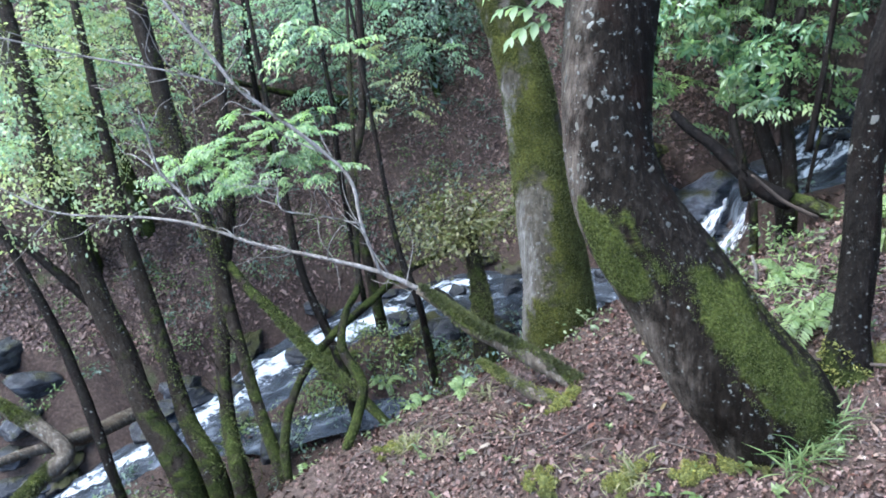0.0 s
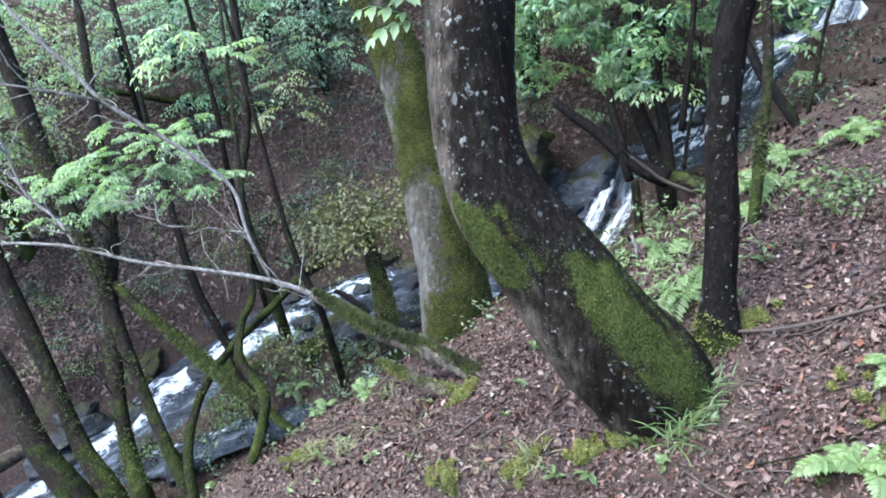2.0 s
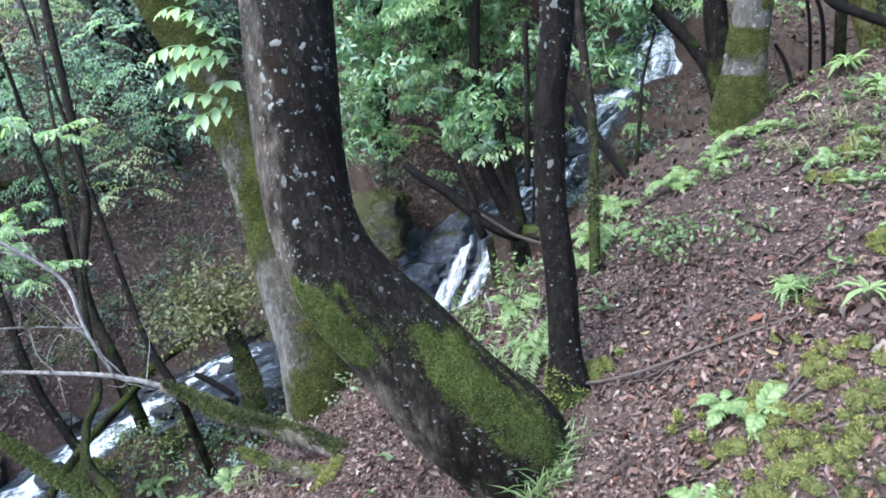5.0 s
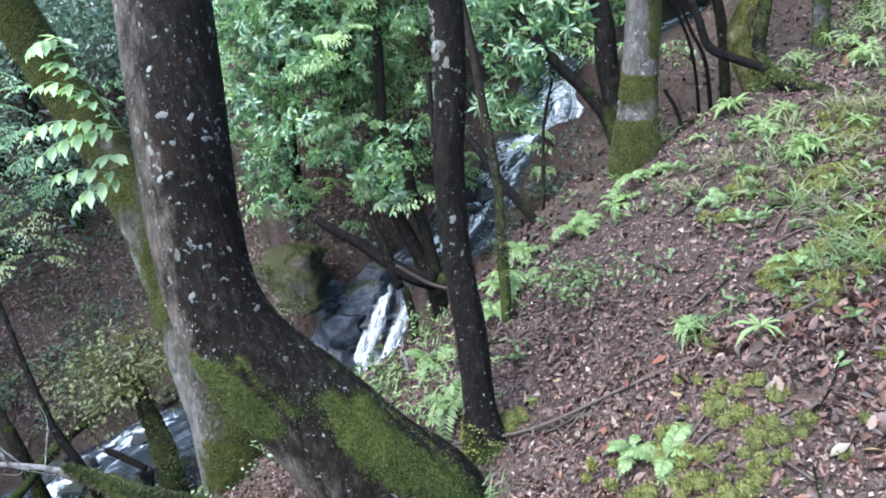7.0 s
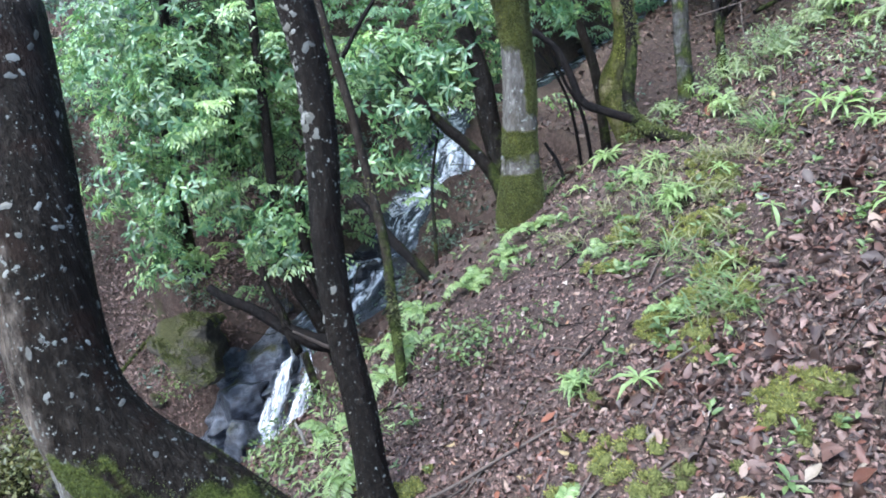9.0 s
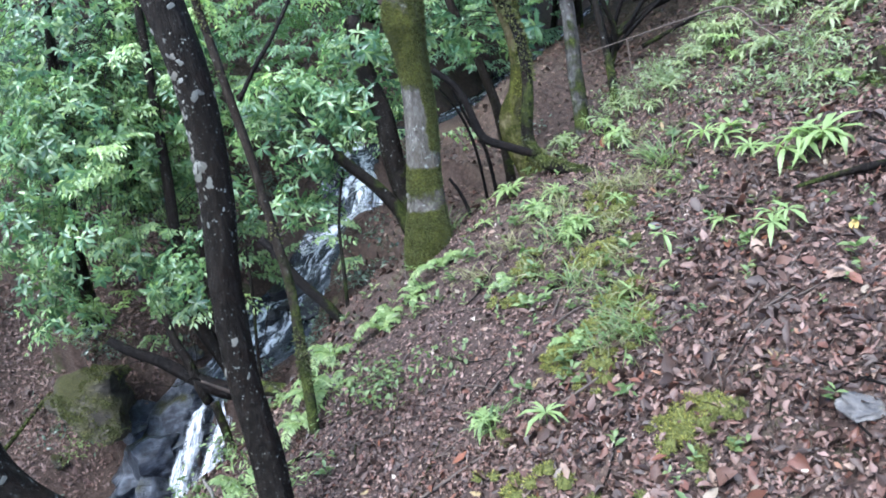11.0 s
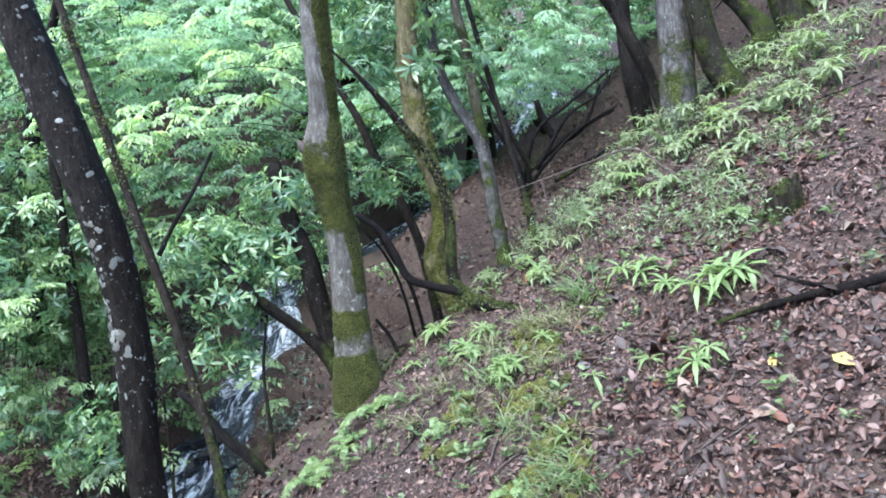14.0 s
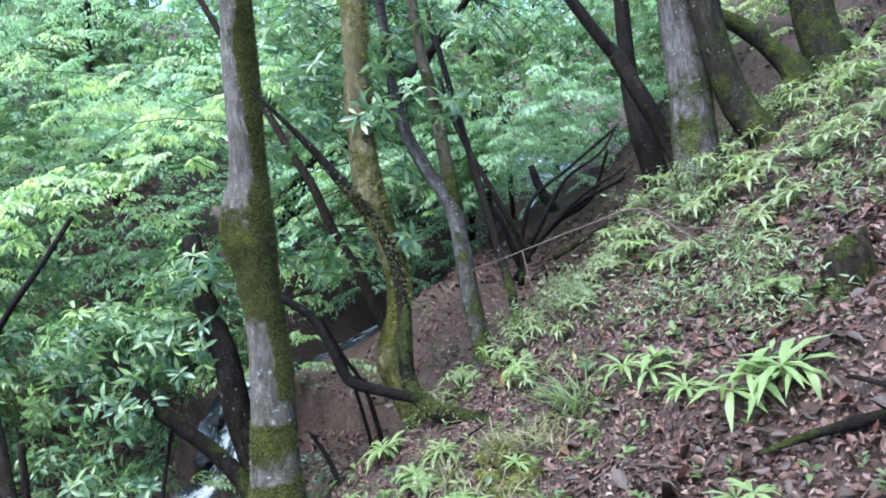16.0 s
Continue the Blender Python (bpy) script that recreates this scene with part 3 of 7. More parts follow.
def whorls(r, blobs, per_metre, length, ratio, leaves=9, flat=0.8, detail=True):
    """Stars of long leaves that hang from the twig ends, as on laurel and oak."""
    spots, out = scattered(r, blobs, per_metre, flat, 0.5)
    n = len(spots)
    axis = unit(out + r.normal(size=(n, 3)) * 0.35 + [0, 0, 0.25])
    u = unit(np.cross(axis, r.normal(size=(n, 3))))
    w = np.cross(axis, u)
    at, ahead, up, leaf = [], [], [], []
    for k in range(leaves):
        b = 6.283 * k / leaves + r.uniform(-0.3, 0.3, n)
        go = np.cos(b)[:, None] * u + np.sin(b)[:, None] * w + axis * r.uniform(0.0, 0.9, (n, 1)) + [0, 0, -0.3]
        at.append(spots - axis * r.uniform(0, 0.05, (n, 1)))
        ahead.append(go)
        up.append(axis + r.normal(size=(n, 3)) * 0.25)
        leaf.append(length * r.uniform(0.6, 1.2, n))
    at, ahead, up, leaf = np.vstack(at), np.vstack(ahead), np.vstack(up), np.concatenate(leaf)
    keep = r.uniform(size=len(at)) < 0.85
    return leaf_blades(at[keep], ahead[keep], up[keep], leaf[keep], leaf[keep] * ratio, 0.32, detail), spots


def twigs(r, roots, spots, radius, share=0.6):
    """Thin branchlets from the nearest limb to some of a crown's clumps."""
    roots = np.asarray(roots, float)
    out = []
    chosen = r.uniform(size=len(spots)) < share
    chosen[0] = True
    for s in spots[chosen]:
        d = np.linalg.norm(roots[:, :3] - s, axis=1)
        a = roots[int(np.argmin(d + r.uniform(0, 0.6, len(d))))]
        mid = (a[:3] + s) / 2 + r.normal(size=3) * 0.05 * np.linalg.norm(s - a[:3]) + [0, 0, 0.12 * np.linalg.norm(s - a[:3])]
        out.append(limb([(*a[:3], radius), (*mid, radius * 0.65), (*s, radius * 0.25)], 4, 3, 0.0))
    return joined(out)


def bare_twig(r, line):
    """A thin crooked side twig springing from somewhere along a limb."""
    i = int(r.integers(1, len(line) - 1))
    p, way = line[i, :3], unit(line[i + 1, :3] - line[i - 1, :3])
    go, L = unit(unit(r.normal(size=3)) + 0.7 * way + [0, 0, 0.25]), r.uniform(0.12, 0.5)
    rad = min(line[i, 3] * 0.6, r.uniform(0.0025, 0.006))
    pts = [(*p, rad)]
    for s in (0.35, 0.7, 1.0):
        pts.append((*(p + go * L * s + r.normal(size=3) * 0.07 * L), rad * (1.05 - 0.8 * s)))
    return limb(pts, 5, 3, 0.05)


def rooted(points, deep=0.12):
    """The same limb, carried down into the ground with a slight flare."""
    x, y, z, rad = points[0]
    g = height(x, y)
    if z > g - deep * 0.5:
        dx, dy = x - points[1][0], y - points[1][1]
        dz = max(points[1][2] - z, 0.05)
        drop = z - (g - deep)
        k = min(drop / dz, 0.8) * 0.5
        return [(x + dx * k, y + dy * k, g - deep, rad * 1.12)] + list(points)
    return list(points)


def tree(name, label, points, bark, limbs=(), crowns=(), seed=1, sides=14, gnarl=0.06, category="tree", root=True, group="", top=2.2, bare=0, bare_bark=None):
    """A trunk with its limbs and leaf crowns. crowns: (leaf material, blobs, leaves a square metre, leaf length, width ratio)."""
    pts = rooted(points) if root else list(points)
    if root and top > 0 and category == "tree" and pts[-1][3] > 0.011:
        a, z = np.array(pts[-2]), np.array(pts[-1])
        way = (z - a)[:3] / np.linalg.norm((z - a)[:3])
        pts += [tuple(np.r_[z[:3] + way * top * 0.5 + [0, 0, 0.1], z[3] * 0.8]), tuple(np.r_[z[:3] + way * top + [0, 0, 0.3], z[3] * 0.45])]
    base = (pts[0][0], pts[0][1], max(height(pts[0][0], pts[0][1]), pts[0][2]))
    t = thing(name, base, label, category, group)
    part("trunk", limb(pts, sides, 6, gnarl, seed), bark, t)
    ends = list(resampled(pts, 4)[len(pts):])
    for k, (lp, lb) in enumerate(limbs):
        if root and 0 < lp[0][2] - height(lp[0][0], lp[0][1]) < 0.35:
            lp = rooted(lp)
        part("limb", limb(lp, 8, 5, gnarl, seed + 10 + k), lb, t)
        if lb is not DEADWOOD:
            ends += list(resampled(lp, 4))
    r = np.random.default_rng(seed)
    if bare:
        lines = [resampled(lp, 5) for lp, _ in limbs] or [resampled(pts, 5)]
        part("bare_twig", joined([bare_twig(r, lines[int(r.integers(len(lines)))]) for _ in range(bare)]), bare_bark or bark, t)["kind"] = "stuff"
    for material, blobs, dense, length, ratio, *more in crowns:
        if material in (MAPLE, LIT_LEAF, SOFTLEAF):
            blades, spots = fans(r, blobs, dense / (22 if material is SOFTLEAF else 34), 3.6 * length, length * 0.9, ratio * 0.85)
        elif material is LAUREL:
            blades, spots = whorls(r, blobs, dense / 6.5, length * 1.1, ratio * 0.88)
        elif material is TIPS:
            blades, spots = whorls(r, blobs, dense / 4, length, ratio * 0.85, 6)
        else:
            blades, spots = spray(r, blobs, dense, length, ratio, *more)
        part("crown", blades, material, t)
        part("twig_spray", twigs(r, ends, spots, 0.003, 0.25), BARK_DARK, t)["kind"] = "stuff"
    return t

# ---------------------------------------------------------------- ground sheet
def spaced(*runs):
    """Grid lines from runs of (start, end, step)."""
    return np.unique(np.round(np.concatenate([np.arange(a, b, s) for a, b, s in runs]), 4))


def grid(xs, ys, f):
    X, Y = np.meshgrid(xs, ys)
    Z = f(X, Y)
    nx, ny = len(xs), len(ys)
    i, j = np.meshgrid(np.arange(ny - 1), np.arange(nx - 1), indexing="ij")
    a = i * nx + j
    faces = np.stack([a, a + 1, a + nx + 1, a + nx], -1).reshape(-1, 4)
    return np.stack([X, Y, Z], -1).reshape(-1, 3), faces


xs = spaced((-220, -20, 25), (-20, -8, 1.5), (-8, -4, 0.25), (-4, 6.5, 0.07), (6.5, 14, 0.25), (14, 40, 2.5), (40, 241, 25))
ys = spaced((-200, -10, 25), (-10, -1, 0.75), (-1, 6.6, 0.07), (6.6, 12, 0.2), (12, 40, 2.0), (40, 241, 25))
land = part("ground", grid(xs, ys, ground), SOIL, None)
tagged(land, "steep forest floor of damp brown leaf mould", "ground", kind="structure")


# ---------------------------------------------------------------- water
def water_sheet(course, name, label, froth=0.0):
    c = resampled(course, 26)
    across = 31
    tang = np.gradient(c[:, :2], axis=0)
    tang /= np.linalg.norm(tang, axis=1)[:, None]
    side = np.stack([tang[:, 1], -tang[:, 0]], -1)
    s = np.linspace(-1, 1, across)
    along = np.cumsum(np.r_[0, np.linalg.norm(np.diff(c[:, :3], axis=0), axis=1)])
    steep = np.abs(np.gradient(c[:, 2])) / (np.gradient(along) + 1e-6)
    x = c[:, 0][:, None] + side[:, 0][:, None] * s * c[:, 3][:, None] * 1.12
    y = c[:, 1][:, None] + side[:, 1][:, None] * s * c[:, 3][:, None] * 1.12
    chop = 0.02 + 0.05 * np.clip(steep, 0, 1)[:, None]
    z = c[:, 2][:, None] - 0.03 + chop * (wave(x, y, 9, 31) + 0.3 * wave(x, y, 17, 32)) - 0.04 * np.abs(s) ** 3
    z -= 0.16 * (smooth(c[:, 0], 0.95, 1.15) * smooth(c[:, 0], 1.75, 1.6))[:, None]
    n = len(c)
    verts = np.stack([x, y, z], -1).reshape(-1, 3)
    i, j = np.meshgrid(np.arange(n - 1), np.arange(across - 1), indexing="ij")
    a = i * across + j
    faces = np.stack([a, a + 1, a + across + 1, a + across], -1).reshape(-1, 4)
    ob = part(name, (verts, faces), WATER, None)
    me = ob.data
    foam = me.attributes.new("foam", "FLOAT", "POINT")
    fall = smooth(c[:, 0], 0.95, 1.15) * smooth(c[:, 0], 1.85, 1.65)
    lower = smooth(c[:, 0], 0.1, -0.7)
    f = (np.clip(0.6 * np.sqrt(steep), 0.04, 0.42) + 0.22 * smooth(c[:, 0], 4.0, 5.5) + 0.4 * lower - 0.12 * smooth(c[:, 0], -2.6, -3.4) - 0.6 * fall + 0.05 * smooth(c[:, 0], 2.0, 2.3) * smooth(c[:, 0], 4.2, 4.0))[:, None] - (0.32 + 0.8 * lower)[:, None] * np.abs(s + (0.22 * np.sin(along * 2.1) + 0.38 * smooth(c[:, 0], -2.8, -2.0) * smooth(c[:, 0], 0.6, 0.0))[:, None]) ** (1.5 - 0.3 * lower)[:, None]
    f = f + froth
    foam.data.foreach_set("value", f.ravel().astype(np.float32))
    uv = me.uv_layers.new(name="flow")
    flat = np.stack([np.broadcast_to(s * c[:, 3][:, None], (n, across)), np.broadcast_to(along[:, None], (n, across))], -1).reshape(-1, 2)
    loops = np.empty(len(me.loops), np.int32)
    me.loops.foreach_get("vertex_index", loops)
    uv.data.foreach_set("uv", flat[loops].ravel().astype(np.float32))
    return tagged(ob, label, "stream", kind="structure")


water_sheet(STREAM, "stream", "mountain stream tumbling down in white cascades")
water_sheet([(-2.5, 4.15, -2.24, 0.16), (-2.0, 3.95, -2.1, 0.17), (-1.55, 3.92, -1.98, 0.16), (-1.1, 4.0, -1.93, 0.15), (-0.7, 4.28, -1.91, 0.16), (-0.35, 4.6, -1.9, 0.2), (0.0, 4.95, -1.92, 0.15)], "side_stream", "narrow side channel of the stream round a mossy rock", -0.3)


# ---------------------------------------------------------------- rocks
def boulder(r, x, y, z, sx, sy, sz, turn=0.0, cuts=4, rough=0.14, facets=15):
    """A lumpy, slightly faceted stone."""
    bm = bmesh.new()
    bmesh.ops.create_icosphere(bm, subdivisions=cuts, radius=1.0)
    v = np.array([p.co[:] for p in bm.verts])
    f = np.array([[q.index for q in p.verts] for p in bm.faces])
    bm.free()
    q = r.uniform(0, 6.28, 12)
    lump = rough * (np.sin(2.1 * v[:, 0] + q[0] + 1.5 * v[:, 1]) + np.sin(2.7 * v[:, 1] + q[1] - 2 * v[:, 2]) + np.sin(3.3 * v[:, 2] + q[2] + v[:, 0]))
    lump += rough * 0.4 * (np.sin(6 * v[:, 0] + q[3]) * np.sin(7 * v[:, 1] + q[4]) + np.sin(8 * v[:, 2] + q[5] + 3 * v[:, 0]))
    v = v * (1 + lump)[:, None]
    for _ in range(facets):
        nrm = unit(r.normal(size=3))
        cut = r.uniform(0.5, 0.86)
        over = v @ nrm - cut
        v -= np.where(over > 0, over * 0.96, 0)[:, None] * nrm
    v *= 1 + 0.035 * (np.sin(13 * v[:, 0] + q[6]) * np.sin(11 * v[:, 1] + q[7]) + np.sin(17 * v[:, 2] + q[8] + 5 * v[:, 0]))[:, None]
    if rough > 0.2:
        v *= 1 + 0.1 * (np.sin(5.3 * v[:, 0] + q[9] + 2 * np.sin(4 * v[:, 2])) * np.sin(6.1 * v[:, 1] + q[10]) + 0.6 * np.sin(9.7 * v[:, 2] + q[11] + 4 * v[:, 1]))[:, None]
    v *= [sx, sy, sz]
    ca, sa = np.cos(turn), np.sin(turn)
    v = np.stack([v[:, 0] * ca - v[:, 1] * sa, v[:, 0] * sa + v[:, 1] * ca, v[:, 2]], -1)
    return v + [x, y, z], f


def rock(name, label, x, y, z, size, material, seed, group=""):
    r = np.random.default_rng(seed)
    v, f = boulder(r, x, y, z, *size, r.uniform(0, 3.1), rough=0.27 if material is ROCK_MOSS else 0.14, facets=11 if material is ROCK_MOSS else 15)
    return solid(name, (v, f), material, label, "rock", group)


rock("mossy_rock", "angular moss-covered rock on the far bank beside the fall", *(0.94, 5.61, -0.92), (0.33, 0.32, 0.32), ROCK_MOSS, 29)
rock("boulder", "dark wet boulder splitting the stream", *(-0.72, 4.72, -1.9), (0.36, 0.27, 0.2), ROCK_WET, 22)
rock("boulder", "low dark wet ledge in the pool", *(-0.38, 4.9, -1.95), (0.26, 0.18, 0.11), ROCK_WET, 21)
rock("mossy_rock", "moss-topped rock at the water's edge", *(-1.4, 4.32, -1.86), (0.24, 0.2, 0.2), ROCK_MOSS, 23)
rock("mossy_rock", "rounded mossy rock between the channels", *(-1.0, 4.38, -1.82), (0.2, 0.17, 0.16), ROCK_MOSS, 20)
for (x, y), s, k in (((2.18, 0.56), 0.085, 24), ((2.82, 1.69), 0.05, 25)):
    rock("stone", "flat grey stone lying in the leaf litter", x, y, height(x, y) + s * 0.2, (s, s * 0.8, s * 0.4), STONE, k)
r = np.random.default_rng(26)
for k in range(12):
    c = CHANNEL[int(r.integers(28, len(CHANNEL) - 60))]
    i = int(np.argmin(np.abs(CHANNEL[:, 0] - c[0])))
    side = 1 if r.uniform() < 0.45 else -1
    off = side * c[3] * r.uniform(0.75, 1.5)
    x, y = c[0] + FLOW[i][1] * off, c[1] - FLOW[i][0] * off
    s = r.uniform(0.06, 0.17)
    rock("bank_rock", "dark wet rock at the edge of the stream", x, y, height(x, y) + s * 0.1, (s * 1.3, s, s * 0.8), ROCK_WET if r.uniform() < 0.6 else ROCK_MOSS, 100 + k, "rocks along the stream")
for k in range(44):
    i = int(r.integers(30, len(CHANNEL) - 60))
    c = CHANNEL[i]
    off = c[3] * r.uniform(-0.8, 0.8)
    x, y = c[0] + FLOW[i][1] * off, c[1] - FLOW[i][0] * off
    s = r.uniform(0.05, 0.13)
    if 0.95 < x < 2.0:
        continue
    rock("stream_rock", "wet dark rock breaking the current", x, y, c[2] - s * 0.25, (s * 1.3, s, s * 0.8), ROCK_WET, 1100 + k, "rocks in the stream")
fallrock = np.array([(1.16, 5.37, -1.5, 0.26), (1.22, 5.73, -1.35, 0.24), (1.03, 5.12, -1.68, 0.24), (1.88, 5.2, -1.45, 0.2), (1.57, 5.74, -1.55, 0.3)])
for k, (x, y, z, s) in enumerate(fallrock):
    rock("fall_rock", "wet dark rock face beside the waterfall", x, y, z, (s, s * 0.8, s * 1.1), ROCK_FACE, 170 + k, "rocks of the waterfall")


def cliff(x, y, z, sx, sy, sz, seed):
    """A steep rock face in stepped, broken layers."""
    r = np.random.default_rng(seed)
    v, f = boulder(r, 0, 0, 0, 1, 1, 1, 0.0, 5, 0.1)
    layer = v[:, 2] * 5.5 + 0.8 * np.sin(2.3 * v[:, 0] + 1) + 0.4 * np.sin(5 * v[:, 0])
    step = (layer % 1.0) - 0.5
    crack = np.abs(np.sin(4.1 * v[:, 0] + 0.9 * np.floor(layer))) ** 0.3
    v[:, :2] *= (1 + 0.13 * step + 0.08 * crack)[:, None]
    v = v * [sx, sy, sz]
    return v + [x, y, z], f


solid("rock_face", cliff(*(1.44, 5.65, -1.78), 0.76, 0.38, 0.66, 33), ROCK_FACE, "stepped dark wet rock face behind the waterfall", "rock")
r = np.random.default_rng(27)
for k in range(12):
    x, y, z = np.array((1.18, 5.69, -1.2)) + r.uniform() * np.array((0.71, -0.3, -0.1)) + r.uniform() * np.array((-0.21, -0.51, -0.59))
    s = r.uniform(0.07, 0.15)
    rock("ledge_rock", "wet dark layered slab of the waterfall's face", x, y, z, (s * 1.5, s * 1.1, s * 0.55), ROCK_FACE, 1300 + k, "ledges of the waterfall")
for k, (x, y, z, s) in enumerate([(-0.88, 4.72, -1.88, 0.2), (-0.66, 4.64, -1.84, 0.16), (-1.23, 5.48, -2.15, 0.14), (-1.43, 5.36, -2.19, 0.16), (-2.39, 5.1, -2.29, 0.12), (-1.97, 5.52, -2.02, 0.1), (-2.7, 4.86, -2.35, 0.14), (-3.12, 4.61, -2.34, 0.14), (-3.3, 4.46, -2.43, 0.16), (-3.77, 4.32, -2.38, 0.16), (-4.0, 4.07, -2.59, 0.2), (-4.26, 4.14, -2.37, 0.16), (-3.43, 4.17, -2.66, 0.14), (-2.34, 4.17, -2.22, 0.13), (-1.86, 3.64, -2.02, 0.13), (-0.34, 5.57, -2.15, 0.12), (-4.2, 4.57, -1.99, 0.2), (-4.22, 4.28, -2.18, 0.18), (-3.84, 4.14, -2.56, 0.15), (-4.3, 4.01, -2.59, 0.18), (-3.02, 4.77, -2.25, 0.16), (-2.53, 5.15, -2.13, 0.16), (-1.56, 5.6, -2.13, 0.12), (-4.49, 4.74, -1.80, 0.2)]):
    rock("bank_rock", "dark wet rock at the edge of the stream", x, y, z, (s * 1.3, s, s * 0.8), ROCK_WET if k % 3 else ROCK_MOSS, 1340 + k, "rocks along the stream")


def white_water(name, label, strands, seed, veils=0):
    """A fall of white water: each strand a bulging, uneven sheet that frays at its edges."""
    r = np.random.default_rng(seed)
    top = strands[0][0]
    t = thing(name, (top[0], top[1], strands[0][-1][2]), label, "waterfall")
    for k, pts in enumerate(strands):
        p = resampled(pts, 10)
        drop = unit(np.gradient(p[:, :3], axis=0))
        across = unit(np.cross(drop, [0.25, 1.0, -0.2]))
        out = np.cross(across, drop)
        out *= np.sign(-out[:, 1])[:, None]
        along = np.cumsum(np.r_[0, np.linalg.norm(np.diff(p[:, :3], axis=0), axis=1)])
        u = np.linspace(-1, 1, 17)
        n, m = len(p), len(u)
        U, L = np.meshgrid(u, along)
        q = r.uniform(0, 6.28, 4)
        bulge = 0.35 * (1 - U**2) + 0.06 * np.sin(7 * U + q[0] + 3 * L) + 0.03 * np.sin(13 * U + q[1] - 5 * L) + 0.1 * np.sin(9 * L + q[2])
        wide = p[:, 3][:, None] * 2.3 * (1 + 0.2 * np.sin(6 * L + q[3]))
        v = p[:, None, :3] + across[:, None] * (U * wide)[..., None] + out[:, None] * (bulge * wide)[..., None]
        i, j = np.meshgrid(np.arange(n - 1), np.arange(m - 1), indexing="ij")
        a = i * m + j
        ob = part("strand", (v.reshape(-1, 3), np.stack([a, a + 1, a + m + 1, a + m], -1).reshape(-1, 4)), FOAM if k < len(strands) - veils else VEIL, t)
        uv = ob.data.uv_layers.new(name="flow")
        loops = np.empty(len(ob.data.loops), np.int32)
        ob.data.loops.foreach_get("vertex_index", loops)
        uv.data.foreach_set("uv", np.stack([U * 0.5 + 0.5, L], -1).reshape(-1, 2)[loops].ravel().astype(np.float32))
    return t


white_water("waterfall", "white waterfall dropping over dark wet rock", [[(1.72, 5.59, -1.21, 0.035), (1.59, 5.4, -1.3, 0.044), (1.48, 5.3, -1.44, 0.058), (1.37, 5.22, -1.57, 0.072), (1.25, 5.14, -1.7, 0.086), (1.13, 5.03, -1.81, 0.100),], [(1.77, 5.13, -1.19, 0.023), (1.67, 5.09, -1.31, 0.028), (1.57, 5.09, -1.48, 0.038), (1.44, 5.05, -1.65, 0.043), (1.28, 5.01, -1.81, 0.047),], [(1.52, 5.42, -1.31, 0.015), (1.39, 5.31, -1.46, 0.019), (1.27, 5.21, -1.58, 0.022), (1.14, 5.09, -1.71, 0.024),], [(1.8, 5.25, -1.17, 0.05), (1.7, 5.12, -1.32, 0.075), (1.56, 5.04, -1.5, 0.1), (1.42, 4.98, -1.67, 0.115), (1.28, 4.92, -1.83, 0.13)]], 28, 1)
white_water("cascade", "white cascade sliding down the rocks upstream", [[(3.86, 6.11, 0.2, 0.061), (3.79, 5.96, 0.09, 0.093), (3.73, 5.78, -0.04, 0.113), (3.5, 5.31, -0.1, 0.100), (3.44, 5.26, -0.18, 0.084),], [(3.46, 5.23, -0.14, 0.074), (3.36, 5.4, -0.26, 0.100), (3.22, 5.55, -0.38, 0.112), (3.08, 5.7, -0.48, 0.114), (2.96, 5.78, -0.56, 0.078),], [(3.59, 5.97, -0.06, 0.038), (3.48, 5.75, -0.22, 0.042), (3.26, 5.66, -0.33, 0.036),]], 29)

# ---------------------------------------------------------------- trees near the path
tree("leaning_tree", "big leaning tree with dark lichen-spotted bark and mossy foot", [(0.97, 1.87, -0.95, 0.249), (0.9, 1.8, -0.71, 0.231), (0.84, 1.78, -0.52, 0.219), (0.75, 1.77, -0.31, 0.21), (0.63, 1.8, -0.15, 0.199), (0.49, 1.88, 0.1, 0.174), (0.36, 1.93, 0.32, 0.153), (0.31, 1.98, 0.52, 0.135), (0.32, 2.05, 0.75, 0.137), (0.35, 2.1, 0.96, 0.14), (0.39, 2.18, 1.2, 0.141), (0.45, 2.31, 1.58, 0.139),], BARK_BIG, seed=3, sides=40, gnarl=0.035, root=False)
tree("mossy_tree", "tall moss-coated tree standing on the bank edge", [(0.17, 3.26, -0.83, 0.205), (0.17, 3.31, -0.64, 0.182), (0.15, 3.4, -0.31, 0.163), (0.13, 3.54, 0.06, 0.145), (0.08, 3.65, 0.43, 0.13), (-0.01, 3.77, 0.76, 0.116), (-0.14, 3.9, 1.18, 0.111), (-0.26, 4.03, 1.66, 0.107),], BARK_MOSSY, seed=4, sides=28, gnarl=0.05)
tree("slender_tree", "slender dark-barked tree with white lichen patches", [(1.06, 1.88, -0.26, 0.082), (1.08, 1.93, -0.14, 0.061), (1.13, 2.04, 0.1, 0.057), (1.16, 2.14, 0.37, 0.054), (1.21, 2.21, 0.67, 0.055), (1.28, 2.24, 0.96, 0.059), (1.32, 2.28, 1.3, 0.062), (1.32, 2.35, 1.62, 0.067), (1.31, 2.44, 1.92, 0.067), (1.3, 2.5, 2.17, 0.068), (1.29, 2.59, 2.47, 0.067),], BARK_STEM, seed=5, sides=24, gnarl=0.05)
